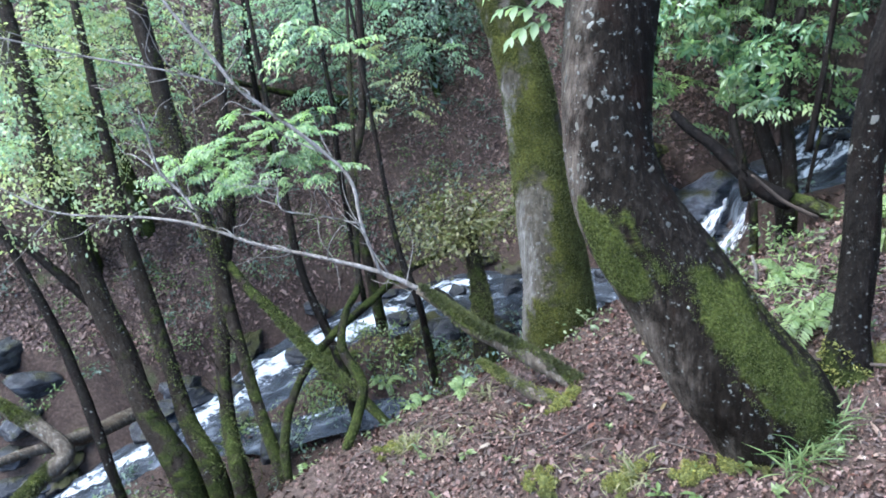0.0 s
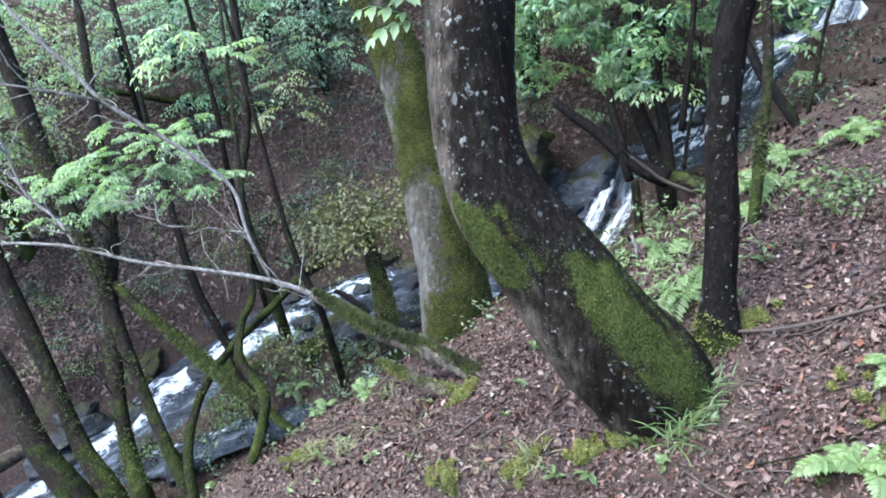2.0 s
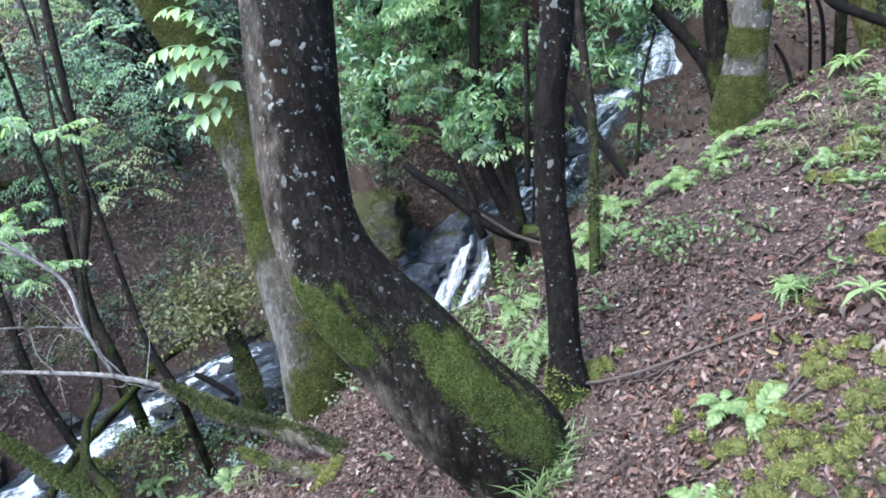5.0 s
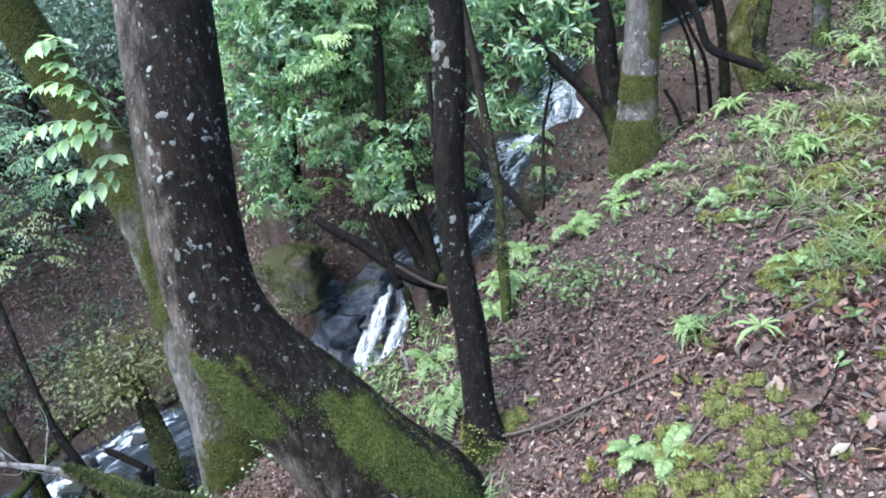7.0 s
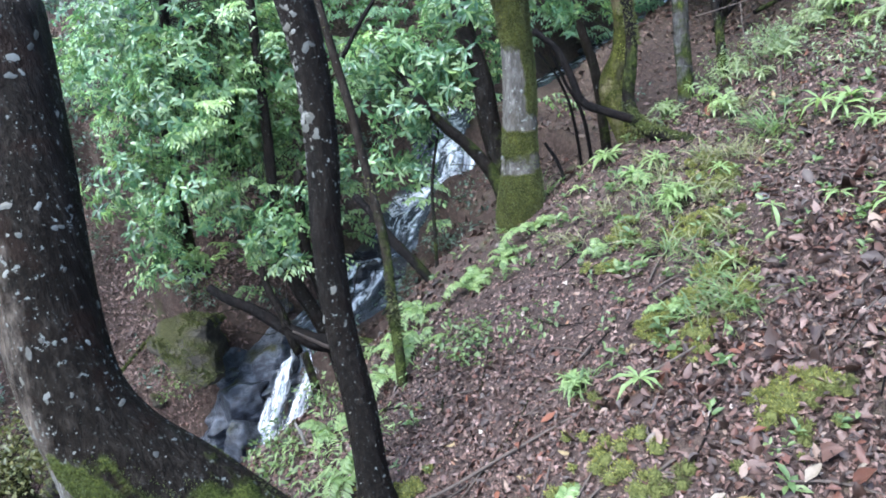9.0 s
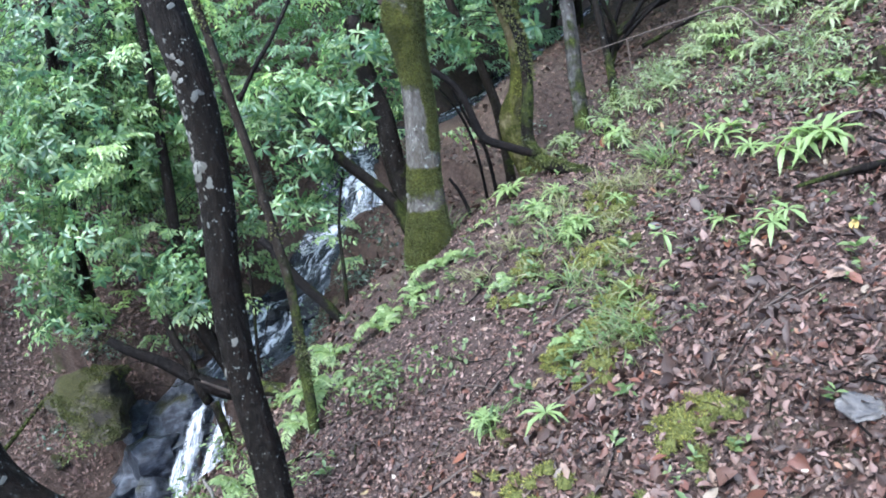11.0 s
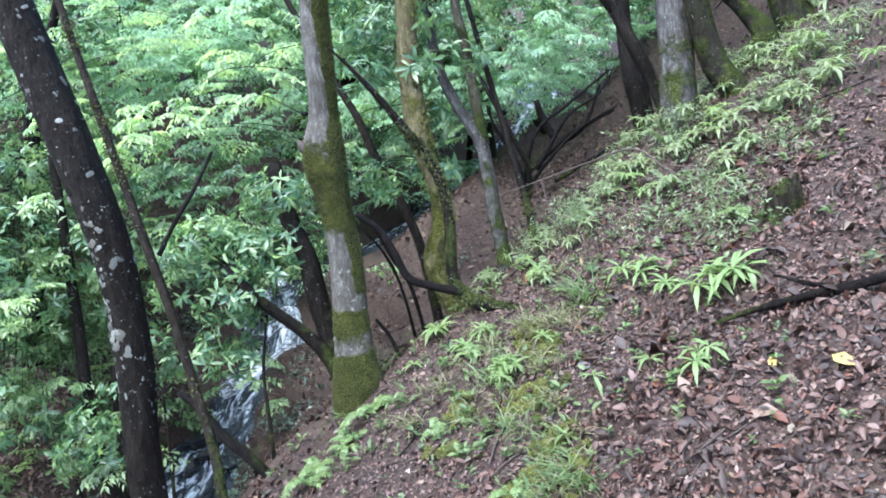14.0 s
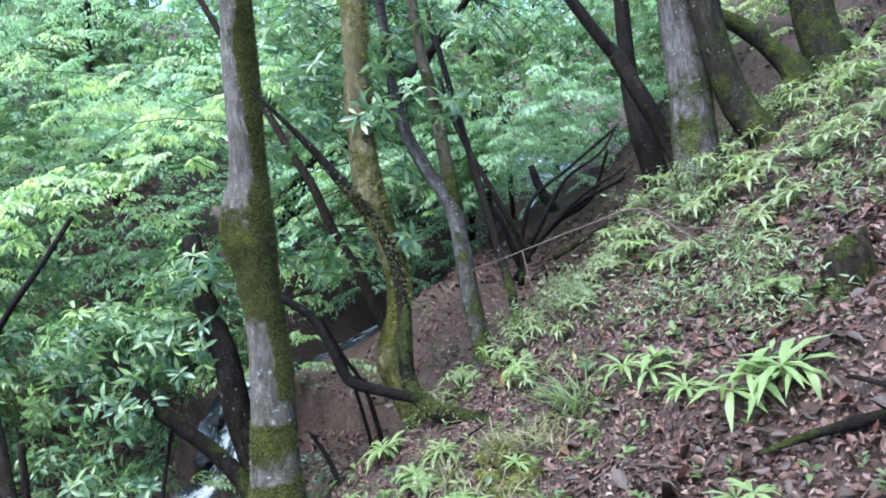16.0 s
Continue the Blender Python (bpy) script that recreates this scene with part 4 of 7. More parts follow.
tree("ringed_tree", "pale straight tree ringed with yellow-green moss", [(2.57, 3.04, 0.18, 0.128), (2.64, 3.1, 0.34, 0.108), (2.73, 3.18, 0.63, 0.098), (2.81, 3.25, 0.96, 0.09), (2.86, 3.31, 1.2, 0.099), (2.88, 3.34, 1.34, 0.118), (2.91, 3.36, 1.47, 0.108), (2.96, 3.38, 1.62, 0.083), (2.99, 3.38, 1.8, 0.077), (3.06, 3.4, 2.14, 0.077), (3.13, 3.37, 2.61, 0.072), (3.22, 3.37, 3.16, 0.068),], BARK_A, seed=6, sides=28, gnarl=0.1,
     limbs=[([(2.86, 3.35, 1.39, 0.035), (2.8, 3.39, 1.47, 0.028), (2.78, 3.41, 1.52, 0.012),], DEADWOOD)], crowns=[(MAPLE, [(2.51, 4.17, 1.78, 0.35), (2.22, 4.27, 1.74, 0.28), (2.91, 3.98, 1.86, 0.28), (3.25, 3.89, 2.07, 0.22), (2.11, 4.72, 1.91, 0.31)], 3600, 0.065, 0.55, 0.12, 0.17, 22, True, 0.5)])
tree("yellow_tree", "crooked tree with yellow-green mossy bark", [(3.28, 2.84, 0.19, 0.086), (3.28, 2.94, 0.41, 0.076), (3.3, 3.08, 0.67, 0.067), (3.38, 3.05, 0.87, 0.057), (3.45, 3.1, 1.1, 0.057), (3.44, 3.15, 1.44, 0.067), (3.51, 3.22, 1.77, 0.065), (3.6, 3.23, 2.16, 0.063), (3.73, 3.26, 2.7, 0.059),], BARK_GOLD, seed=7, sides=20, gnarl=0.09,
     crowns=[(LAUREL, [(3.53, 3.58, 1.18, 0.21), (3.94, 3.4, 1.51, 0.18), (3.85, 3.72, 1.97, 0.23), (3.73, 3.41, 1.08, 0.14), (3.31, 3.37, 1.79, 0.17), (3.55, 3.17, 1.8, 0.15), (3.22, 3.28, 1.16, 0.13), (3.2, 3.57, 1.28, 0.18), (3.45, 3.0, 1.22, 0.1), (3.98, 3.22, 1.8, 0.18), (3.53, 3.56, 2.07, 0.22), (3.66, 3.32, 2.08, 0.18), (3.11, 3.86, 1.21, 0.18), (3.5, 3.68, 2.4, 0.2), (3.75, 3.5, 2.42, 0.2), (3.87, 3.42, 2.2, 0.17), (4.1, 3.2, 2.32, 0.17), (3.65, 3.63, 2.05, 0.17), (4.2, 3.1, 2.15, 0.14)], 2900, 0.085, 0.3, 0.6, 0.14), (SOFTLEAF, [(3.7, 4.17, 1.13, 0.2), (4.04, 3.93, 1.3, 0.2), (3.64, 4.23, 1.48, 0.22), (4.27, 3.73, 1.36, 0.2), (3.85, 4.05, 1.7, 0.2)], 2600, 0.05, 0.5)])
tree("bent_sapling", "dark sapling with a bow-bent stem over the slope", [(3.28, 2.44, 0.42, 0.0394), (3.23, 2.58, 0.46, 0.0374), (3.18, 2.71, 0.51, 0.0365), (3.19, 2.82, 0.63, 0.0354), (3.24, 2.83, 0.84, 0.0313), (3.31, 2.89, 1.05, 0.0304), (3.32, 2.97, 1.27, 0.0294), (3.24, 3.06, 1.5, 0.0234), (3.16, 3.12, 1.68, 0.0182), (3.07, 3.18, 1.85, 0.0111), (2.99, 3.23, 1.98, 0.0051),], BARK_DARK, limbs=[([(3.2, 2.7, 0.51, 0.0254), (3.08, 2.83, 0.6, 0.0234), (2.98, 2.94, 0.68, 0.0223), (2.96, 3, 0.84, 0.0203), (2.93, 3.05, 0.97, 0.0192), (2.85, 3.12, 1.08, 0.0162),], BLACKWOOD)], seed=8, sides=12, gnarl=0.06, top=0)
tree("forked_tree", "thin forked grey tree on the slope", [(3.68, 2.84, 0.4, 0.076), (3.72, 2.92, 0.53, 0.052), (3.79, 3, 0.8, 0.046), (3.86, 3.07, 1.07, 0.043), (3.9, 3.12, 1.28, 0.043), (3.88, 3.23, 1.5, 0.036), (3.86, 3.31, 1.71, 0.033), (3.87, 3.35, 1.96, 0.03), (3.9, 3.36, 2.23, 0.028),], BARK_GREY, limbs=[([(3.91, 3.11, 1.26, 0.04), (3.95, 3.15, 1.56, 0.036), (3.98, 3.18, 1.88, 0.033), (3.99, 3.21, 2.16, 0.03), (4.03, 3.2, 2.62, 0.027), (4.09, 3.17, 3.12, 0.02),], BARK_OLIVE)], seed=9, sides=14)
tree("brown_tree", "thin brown leaning tree behind the mossy trees", [(3.78, 3.75, 0.3, 0.036), (3.78, 3.78, 0.64, 0.034), (3.75, 3.88, 1.02, 0.032), (3.69, 3.95, 1.28, 0.031), (3.67, 4.04, 1.59, 0.028), (3.62, 4.14, 1.86, 0.024)], BARK_LEFT, seed=19, sides=10)
tree("sapling", "thin dark sapling on the slope", [(3.75, 2.65, 0.49, 0.03), (3.81, 2.73, 0.69, 0.027), (3.87, 2.8, 0.88, 0.024), (3.94, 2.9, 1.08, 0.021),], BARK_DARK, seed=10, sides=10)
tree("grey_tree", "grey upright trunk standing upslope", [(4.88, 2.29, 1.07, 0.145), (4.89, 2.3, 1.29, 0.12), (4.95, 2.31, 1.6, 0.11), (5, 2.32, 1.94, 0.111), (5.03, 2.3, 2.28, 0.113), (5.15, 2.29, 2.82, 0.109),], BARK_GREY, limbs=[([(5.05, 2.01, 1.29, 0.091), (5.02, 2.1, 1.47, 0.08), (4.99, 2.14, 1.67, 0.076), (4.97, 2.16, 1.94, 0.076), (5, 2.15, 2.24, 0.073),], BARK_GREEN)], seed=11, sides=20)
tree("forked_mossy_tree", "mossy forked tree high on the slope", [(6.3, 2.06, 1.49, 0.158), (6.3, 2.17, 1.8, 0.132), (6.33, 2.2, 2.09, 0.119), (6.38, 2.21, 2.49, 0.112),], BARK_GREEN, limbs=[([(5.56, 2.22, 1.35, 0.093), (5.69, 2.08, 1.56, 0.086), (5.69, 2.19, 1.76, 0.054), (5.63, 2.31, 1.93, 0.05), (5.54, 2.45, 2.07, 0.041), (5.54, 2.63, 2.26, 0.034),], BARK_GREEN)], seed=12, sides=18)
tree("leaning_sapling", "dark leaning sapling upslope", [(4.96, 2.43, 1.03, 0.041), (5.04, 2.54, 1.35, 0.042), (5, 2.62, 1.63, 0.046), (5.02, 2.75, 1.9, 0.043), (4.96, 2.82, 2.08, 0.035),], BARK_DARK, seed=13, sides=10)
tree("dark_tree", "dark trunk among the upslope trees", [(5.48, 2.96, 1.24, 0.086), (5.47, 2.99, 1.5, 0.073), (5.55, 3.06, 1.8, 0.057), (5.62, 3.06, 2.25, 0.049),], BARK_DARK, seed=14, sides=14)
OVERHANG = [(2.33, 3.88, 0.53, 0.21), (2.18, 3.92, 0.42, 0.18), (2.43, 3.78, 0.92, 0.28), (2.62, 3.57, 0.95, 0.2), (2.28, 3.98, 1.01, 0.25), (2.33, 3.73, 0.75, 0.27), (2.3, 3.79, 1.06, 0.24), (2.5, 3.68, 0.94, 0.2), (2.69, 3.61, 1.2, 0.24), (2.15, 3.93, 0.83, 0.21), (2.31, 3.76, 0.37, 0.17), (2.75, 3.67, 0.93, 0.26), (2.49, 4.01, 0.87, 0.24), (2.83, 4.01, 1.22, 0.21)]
tree("laurel_tree", "dark leaning laurel with glossy leaves over the stream", [(2.67, 3.31, 0.27, 0.072), (2.67, 3.36, 0.41, 0.066), (2.67, 3.41, 0.62, 0.063), (2.69, 3.45, 0.86, 0.056), (2.71, 3.59, 1.12, 0.051), (2.76, 3.7, 1.41, 0.045),], BARK_DARK, limbs=[([(2.6, 3.29, 0.27, 0.042), (2.53, 3.39, 0.47, 0.036), (2.43, 3.49, 0.63, 0.033), (2.34, 3.56, 0.79, 0.026), (2.31, 3.66, 0.93, 0.02),], BARK_DARK)], seed=15, sides=16, top=0,
     crowns=[(LAUREL, OVERHANG, 3600, 0.072, 0.32, 0.6, 0.14), (TIPS, OVERHANG, 600, 0.08, 0.3, 0.3, 0.1)])
tree("thin_tree", "thin mossy sapling at the bank's shoulder", [(1.48, 2.53, -0.29, 0.026), (1.53, 2.62, -0.14, 0.025), (1.6, 2.74, 0.07, 0.024), (1.67, 2.86, 0.31, 0.023), (1.71, 2.99, 0.58, 0.022), (1.74, 3.1, 0.89, 0.021), (1.76, 3.24, 1.26, 0.021),], BARK_LEFT, limbs=[([(1.77, 3.14, 1.16, 0.012), (1.88, 3.11, 1.3, 0.011), (1.99, 3.1, 1.41, 0.01), (2.13, 3.12, 1.56, 0.008),], BARK_DARK)], seed=16, sides=10)
tree("fallen_branch", "bare diagonal branch with a broken pale end", [(2.11, 3.26, -0.23, 0.029), (2.04, 3.43, -0.05, 0.029), (1.98, 3.57, 0.09, 0.028), (1.95, 3.68, 0.22, 0.025), (1.91, 3.78, 0.32, 0.024),], BLACKWOOD, seed=17, sides=9, category="branch")
tree("twig_sapling", "bare thin upright twig", [(2.14, 3.37, -0.22, 0.013), (2.22, 3.45, 0.07, 0.012), (2.31, 3.55, 0.33, 0.01), (2.44, 3.61, 0.6, 0.008),], BARK_DARK, seed=18, sides=6)

# ---------------------------------------------------------------- trees by the fall and on the far bank
STEM_A = [(1.44, 4.2, -0.7, 0.034), (1.42, 4.22, -0.59, 0.031), (1.42, 4.3, -0.44, 0.03), (1.4, 4.4, -0.29, 0.028), (1.41, 4.5, -0.16, 0.022)]
ROOT_A = [(1.46, 4.15, -0.69, 0.03), (1.46, 4.1, -0.86, 0.028), (1.45, 4.05, -1.05, 0.03), (1.44, 4.02, -1.3, 0.03)]
TWIN = [(1.8, 4.2, -0.69, 0.013), (1.87, 4.3, -0.49, 0.012), (1.97, 4.45, -0.27, 0.011), (2.09, 4.65, 0.06, 0.009)]
SNAG = [(1.39, 3.98, -0.44, 0.008), (1.49, 3.97, -0.54, 0.011), (1.59, 3.95, -0.63, 0.013), (1.76, 3.9, -0.72, 0.012)]
tree("fall_bush", "many-stemmed shrub leaning over the waterfall", [(1.68, 4.16, -1.1, 0.052), (1.7, 4.31, -0.81, 0.052), (1.67, 4.43, -0.58, 0.052), (1.62, 4.6, -0.31, 0.048), (1.66, 4.76, 0.07, 0.041), (1.78, 4.94, 0.55, 0.037),], BARK_DARK, limbs=[([(1.69, 4.08, -1.12, 0.043), (1.73, 4.28, -0.72, 0.047), (1.76, 4.44, -0.48, 0.044), (1.77, 4.62, -0.14, 0.04), (1.89, 4.77, 0.34, 0.032),], BARK_DARK), ([(1.65, 4.05, -0.67, 0.064), (1.52, 4.16, -0.62, 0.057), (1.4, 4.29, -0.52, 0.046), (1.27, 4.42, -0.39, 0.039), (1.15, 4.53, -0.3, 0.035), (1.07, 4.63, -0.22, 0.032),], BLACKWOOD), ([(1.78, 4.18, -0.41, 0.023), (1.84, 4.26, -0.14, 0.021), (1.92, 4.38, 0.2, 0.019), (1.99, 4.49, 0.6, 0.02),], BARK_DARK), ([(1.95, 3.75, -0.77, 0.05), (1.88, 3.85, -0.73, 0.047), (1.81, 3.95, -0.7, 0.048), (1.72, 4.05, -0.68, 0.05), (1.6, 4.1, -0.68, 0.052)], BARK_GREEN), (STEM_A, BARK_DARK), (ROOT_A, BARK_DARK), (TWIN, BARK_DARK), (SNAG, DEADWOOD)], seed=30, sides=12, bare=10,
     crowns=[(LAUREL, [(1.59, 4.64, -0.05, 0.3), (1.56, 4.92, 0.2, 0.25), (1.87, 4.72, 0.14, 0.22), (2.16, 4.89, 0.34, 0.25)], 3200, 0.075, 0.36, 0.45, 0.11), (TIPS, [(1.59, 4.64, -0.05, 0.3), (1.56, 4.92, 0.2, 0.25), (1.87, 4.72, 0.14, 0.22), (2.16, 4.89, 0.34, 0.25)], 500, 0.07, 0.36, 0.3, 0.09)])
tree("evergreen_tree", "dense glossy evergreen on the far bank", [(1.15, 6.3, -0.9, 0.1), (1.2, 6.1, 0.1, 0.085), (1.35, 5.8, 0.9, 0.06), (1.5, 5.6, 1.7, 0.03),], BARK_DARK, seed=31, sides=12,
     crowns=[(LAUREL, [(1.56, 5.47, 1.14, 0.58), (1.18, 5.51, 0.81, 0.49), (1.82, 5.37, 0.71, 0.49), (0.89, 5.38, 0.43, 0.39), (0.91, 5.29, 0.01, 0.24), (2.09, 5.12, 1.04, 0.39), (1.07, 5.95, 1.24, 0.52), (1.8, 5.46, 0.54, 0.27)], 3800, 0.07, 0.36, 0.5, 0.14), (TIPS, [(1.56, 5.47, 1.14, 0.58), (1.18, 5.51, 0.81, 0.49), (1.82, 5.37, 0.71, 0.49), (0.89, 5.38, 0.43, 0.39), (0.91, 5.29, 0.01, 0.24), (2.09, 5.12, 1.04, 0.39), (1.07, 5.95, 1.24, 0.52), (1.8, 5.46, 0.54, 0.27)], 520, 0.075, 0.32, 0.3, 0.12)])
tree("evergreen_tree", "tall evergreen with layered glossy foliage", [(1.9, 7.2, -0.1, 0.12), (2.0, 6.6, 0.9, 0.1), (2.1, 6.1, 1.8, 0.07), (2.5, 5.8, 2.8, 0.03),], BARK_DARK, seed=32, sides=12,
     crowns=[(LAUREL, [(1.33, 5.18, 0.91, 0.55), (1.5, 5.7, 1.57, 0.69), (2.18, 5.55, 1.5, 0.55), (1.17, 4.8, 0.32, 0.36), (1.5, 4.28, 0.14, 0.22), (0.96, 5.11, -0.15, 0.26)], 3200, 0.068, 0.38, 0.45, 0.15), (MAPLE, [(2.73, 5.87, 2.51, 0.75), (3.22, 4.59, 2.22, 0.42), (1.92, 5.24, 1.31, 0.47), (1.51, 5.07, 0.85, 0.45), (1.62, 5.16, 0.33, 0.43), (1.76, 4.58, -0.1, 0.32)], 3000, 0.065, 0.45, 0.15, 0.17, 22, True, 0.5)])
tree("background_tree", "leafy tree beyond the stream", [(5.2, 7.6, 1.3, 0.13), (5.3, 6.6, 1.9, 0.1), (5.5, 5.4, 2.3, 0.07), (5.6, 4.6, 2.7, 0.03),], BARK_DARK, seed=33, sides=12,
     crowns=[(LAUREL, [(5.72, 4.08, 2.42, 0.6), (6.01, 3.76, 2.13, 0.45), (5.44, 4.42, 2.18, 0.4), (4.15, 4.16, 2.59, 0.38), (4.39, 3.69, 2.57, 0.28), (5.79, 3.16, 2.36, 0.28)], 1300, 0.07, 0.42, 0.5, 0.16), (LIT_LEAF, [(6.05, 4.53, 1.78, 0.48), (5.75, 4.86, 1.71, 0.38), (6.33, 4.19, 1.9, 0.32), (4.7, 5.1, 1.64, 0.4), (4.37, 5.32, 1.22, 0.3), (5.6, 3.95, 1.95, 0.36), (5.5, 3.75, 1.8, 0.3), (5.95, 3.75, 1.97, 0.36), (5.85, 4.2, 1.75, 0.3)], 3000, 0.065, 0.45, 0.4, 0.18)])

# ---------------------------------------------------------------- trees down the left bank
tree("bank_tree", "curved trunk greened with moss on the lower bank", [(-1.63, 3.22, -1.86, 0.0425), (-1.78, 3.48, -1.47, 0.0391), (-1.91, 3.75, -1.07, 0.0425), (-2.02, 4, -0.61, 0.0501), (-2.16, 4.23, -0.16, 0.0544), (-2.25, 4.39, 0.15, 0.0586), (-2.32, 4.56, 0.6, 0.0595), (-2.38, 4.69, 1.02, 0.0612),], BARK_LEFT, seed=40, sides=14, bare=14,
     crowns=[(YELLOWGREEN, [(-3.01, 5.46, 0.63, 0.5), (-2.46, 5.69, 0.43, 0.4), (-2.82, 5.23, 0.04, 0.34)], 3600, 0.042, 0.5, 0.35, 0.16)], group="trees on the lower bank")
tree("bank_tree", "upright mossy trunk beside the cascade", [(-1.91, 3.23, -1.85, 0.0624), (-1.99, 3.48, -1.5, 0.0472), (-2.02, 3.76, -1.16, 0.0472), (-2.01, 4.03, -0.8, 0.0512), (-1.96, 4.26, -0.48, 0.0416), (-1.98, 4.57, -0.06, 0.0328),], BARK_LEFT, seed=41, sides=14, bare=14,
     crowns=[(SOFTLEAF, [(-1.46, 3.61, 0.14, 0.33), (-1.7, 3.48, 0.08, 0.26), (-1.25, 3.8, 0.15, 0.24), (-1.15, 3.66, -0.02, 0.16)], 9500, 0.036, 0.55, 0.12, 0.13, 22, False, 0.55)], group="trees on the lower bank")
tree("bank_tree", "thick dark mossy trunk on the lower bank", [(-2.31, 3.28, -1.86, 0.0969), (-2.5, 3.43, -1.52, 0.079), (-2.65, 3.65, -1.17, 0.0765), (-2.79, 3.8, -0.85, 0.0774), (-2.95, 4.02, -0.44, 0.068), (-3.07, 4.18, -0.13, 0.0586), (-3.2, 4.46, 0.31, 0.0527),], BARK_LEFT, seed=42, sides=16, bare=14,
     crowns=[(YELLOWGREEN, [(-3.08, 4.13, 0.13, 0.38), (-3.13, 3.97, -0.24, 0.34), (-2.66, 4.03, -0.27, 0.24), (-3.08, 4.78, 0.33, 0.46), (-3.27, 4.72, 0.64, 0.55)], 4200, 0.04, 0.5, 0.35, 0.15)], group="trees on the lower bank")
tree("bank_tree", "slim mossy trunk leaning over the stream", [(-2.13, 3.31, -1.87, 0.0748), (-2.3, 3.51, -1.59, 0.0586), (-2.39, 3.67, -1.29, 0.0518), (-2.51, 3.88, -0.93, 0.0518), (-2.65, 4.12, -0.52, 0.0459), (-2.75, 4.39, -0.12, 0.0366),], BARK_LEFT, seed=43, sides=14, bare=14, group="trees on the lower bank")
tree("far_tree", "straight dark trunk across the stream", [(-3.98, 5.53, -0.23, 0.116), (-4.01, 5.59, 0.12, 0.11), (-4.09, 5.73, 0.57, 0.112), (-4.21, 5.94, 1.14, 0.109),], BARK_OLIVE, seed=44, sides=12, bare=14, group="trees across the stream")
tree("far_tree", "leaning grey trunk across the stream", [(-3.56, 5.93, -0.62, 0.074), (-3.65, 5.94, -0.39, 0.079), (-3.87, 6.03, 0.03, 0.08), (-4, 6.13, 0.42, 0.081), (-4.02, 6.29, 0.88, 0.077),], BARK_OLIVE, seed=45, sides=12, group="trees across the stream")
tree("bank_sapling", "thin dark sapling by the water", [(-2.82, 3.31, -1.92, 0.034), (-2.95, 3.51, -1.55, 0.039), (-3.12, 3.74, -1.14, 0.035), (-3.26, 3.88, -0.81, 0.033), (-3.42, 4.03, -0.53, 0.029),], BARK_DARK, limbs=[([(-2.79, 3.85, -1.02, 0.038), (-2.95, 3.86, -0.78, 0.034), (-3.21, 3.94, -0.5, 0.03), (-3.41, 3.98, -0.33, 0.026),], BARK_DARK)], seed=46, sides=9, bare=10)
tree("thin_sapling", "thin brown sapling in mid stream bank", [(-1.31, 3.92, -1.66, 0.037), (-1.4, 4.06, -1.41, 0.032), (-1.54, 4.25, -1.1, 0.029), (-1.62, 4.42, -0.82, 0.029), (-1.67, 4.6, -0.62, 0.025),], BARK_DARK, seed=47, sides=9, bare=10)
tree("tall_mossy_sapling", "tall thin mossy stem across the water", [(-1.16, 4.61, -1.19, 0.0432), (-1.23, 4.75, -0.87, 0.0338), (-1.23, 4.87, -0.56, 0.031), (-1.13, 5.12, -0.2, 0.0317), (-1.08, 5.34, 0.25, 0.0288), (-1.06, 5.52, 0.72, 0.0295),], BARK_LEFT, seed=48, sides=10, gnarl=0.1, bare=12, crowns=[(MAPLE, [(-1.25, 4.54, 0.63, 0.23), (-1.1, 4.75, 0.46, 0.2)], 1500, 0.07, 0.45, 0.3, 0.13)])
tree("dead_stick", "upright dead grey stick", [(-0.75, 4.18, -1.29, 0.028), (-0.84, 4.31, -1.02, 0.026), (-0.9, 4.47, -0.78, 0.022), (-0.93, 4.6, -0.59, 0.018),], BARK_DARK, seed=49, sides=7, bare=10)
tree("box_shrub", "olive-brown box shrub on a mossy stem at the pool", [(-0.35, 4.46, -1.68, 0.086), (-0.35, 4.6, -1.46, 0.073), (-0.38, 4.74, -1.19, 0.056), (-0.41, 4.83, -0.99, 0.043),], BARK_LEFT, limbs=[([(-0.44, 4.26, -1.42, 0.018), (-0.58, 4.4, -1.35, 0.023), (-0.67, 4.51, -1.34, 0.019),], BLACKWOOD)], seed=50, sides=12, category="shrub",
     crowns=[(BROWNLEAF, [(-0.51, 4.86, -0.9, 0.32), (-0.21, 4.89, -0.88, 0.27), (-0.81, 4.87, -1.04, 0.24), (-0.58, 4.75, -1.13, 0.24), (-0.35, 4.71, -1.03, 0.21)], 9500, 0.036, 0.55, 0.2, 0.1)])
tree("snaking_stem", "snaking mossy stem rising from the bank", [(-1.04, 2.81, -1.34, 0.0261), (-0.98, 2.92, -1.23, 0.0288), (-0.94, 3.05, -1.08, 0.0315), (-1.05, 3.18, -0.94, 0.0261), (-1.04, 3.33, -0.8, 0.0225), (-0.98, 3.51, -0.72, 0.0198), (-0.99, 3.71, -0.56, 0.0171),], BARK_LEFT, seed=51, sides=10, gnarl=0.12)
tree("arching_stem", "thin mossy stem arching over the stream", [(-1.47, 2.96, -1.6, 0.028), (-1.48, 3.12, -1.42, 0.028), (-1.41, 3.41, -1.25, 0.0256), (-1.27, 3.75, -1.19, 0.0272), (-1.11, 4.14, -1.21, 0.0288), (-0.87, 4.56, -1.19, 0.0272), (-0.6, 4.92, -1.24, 0.0248),], BARK_LEFT, seed=52, sides=10, gnarl=0.1)
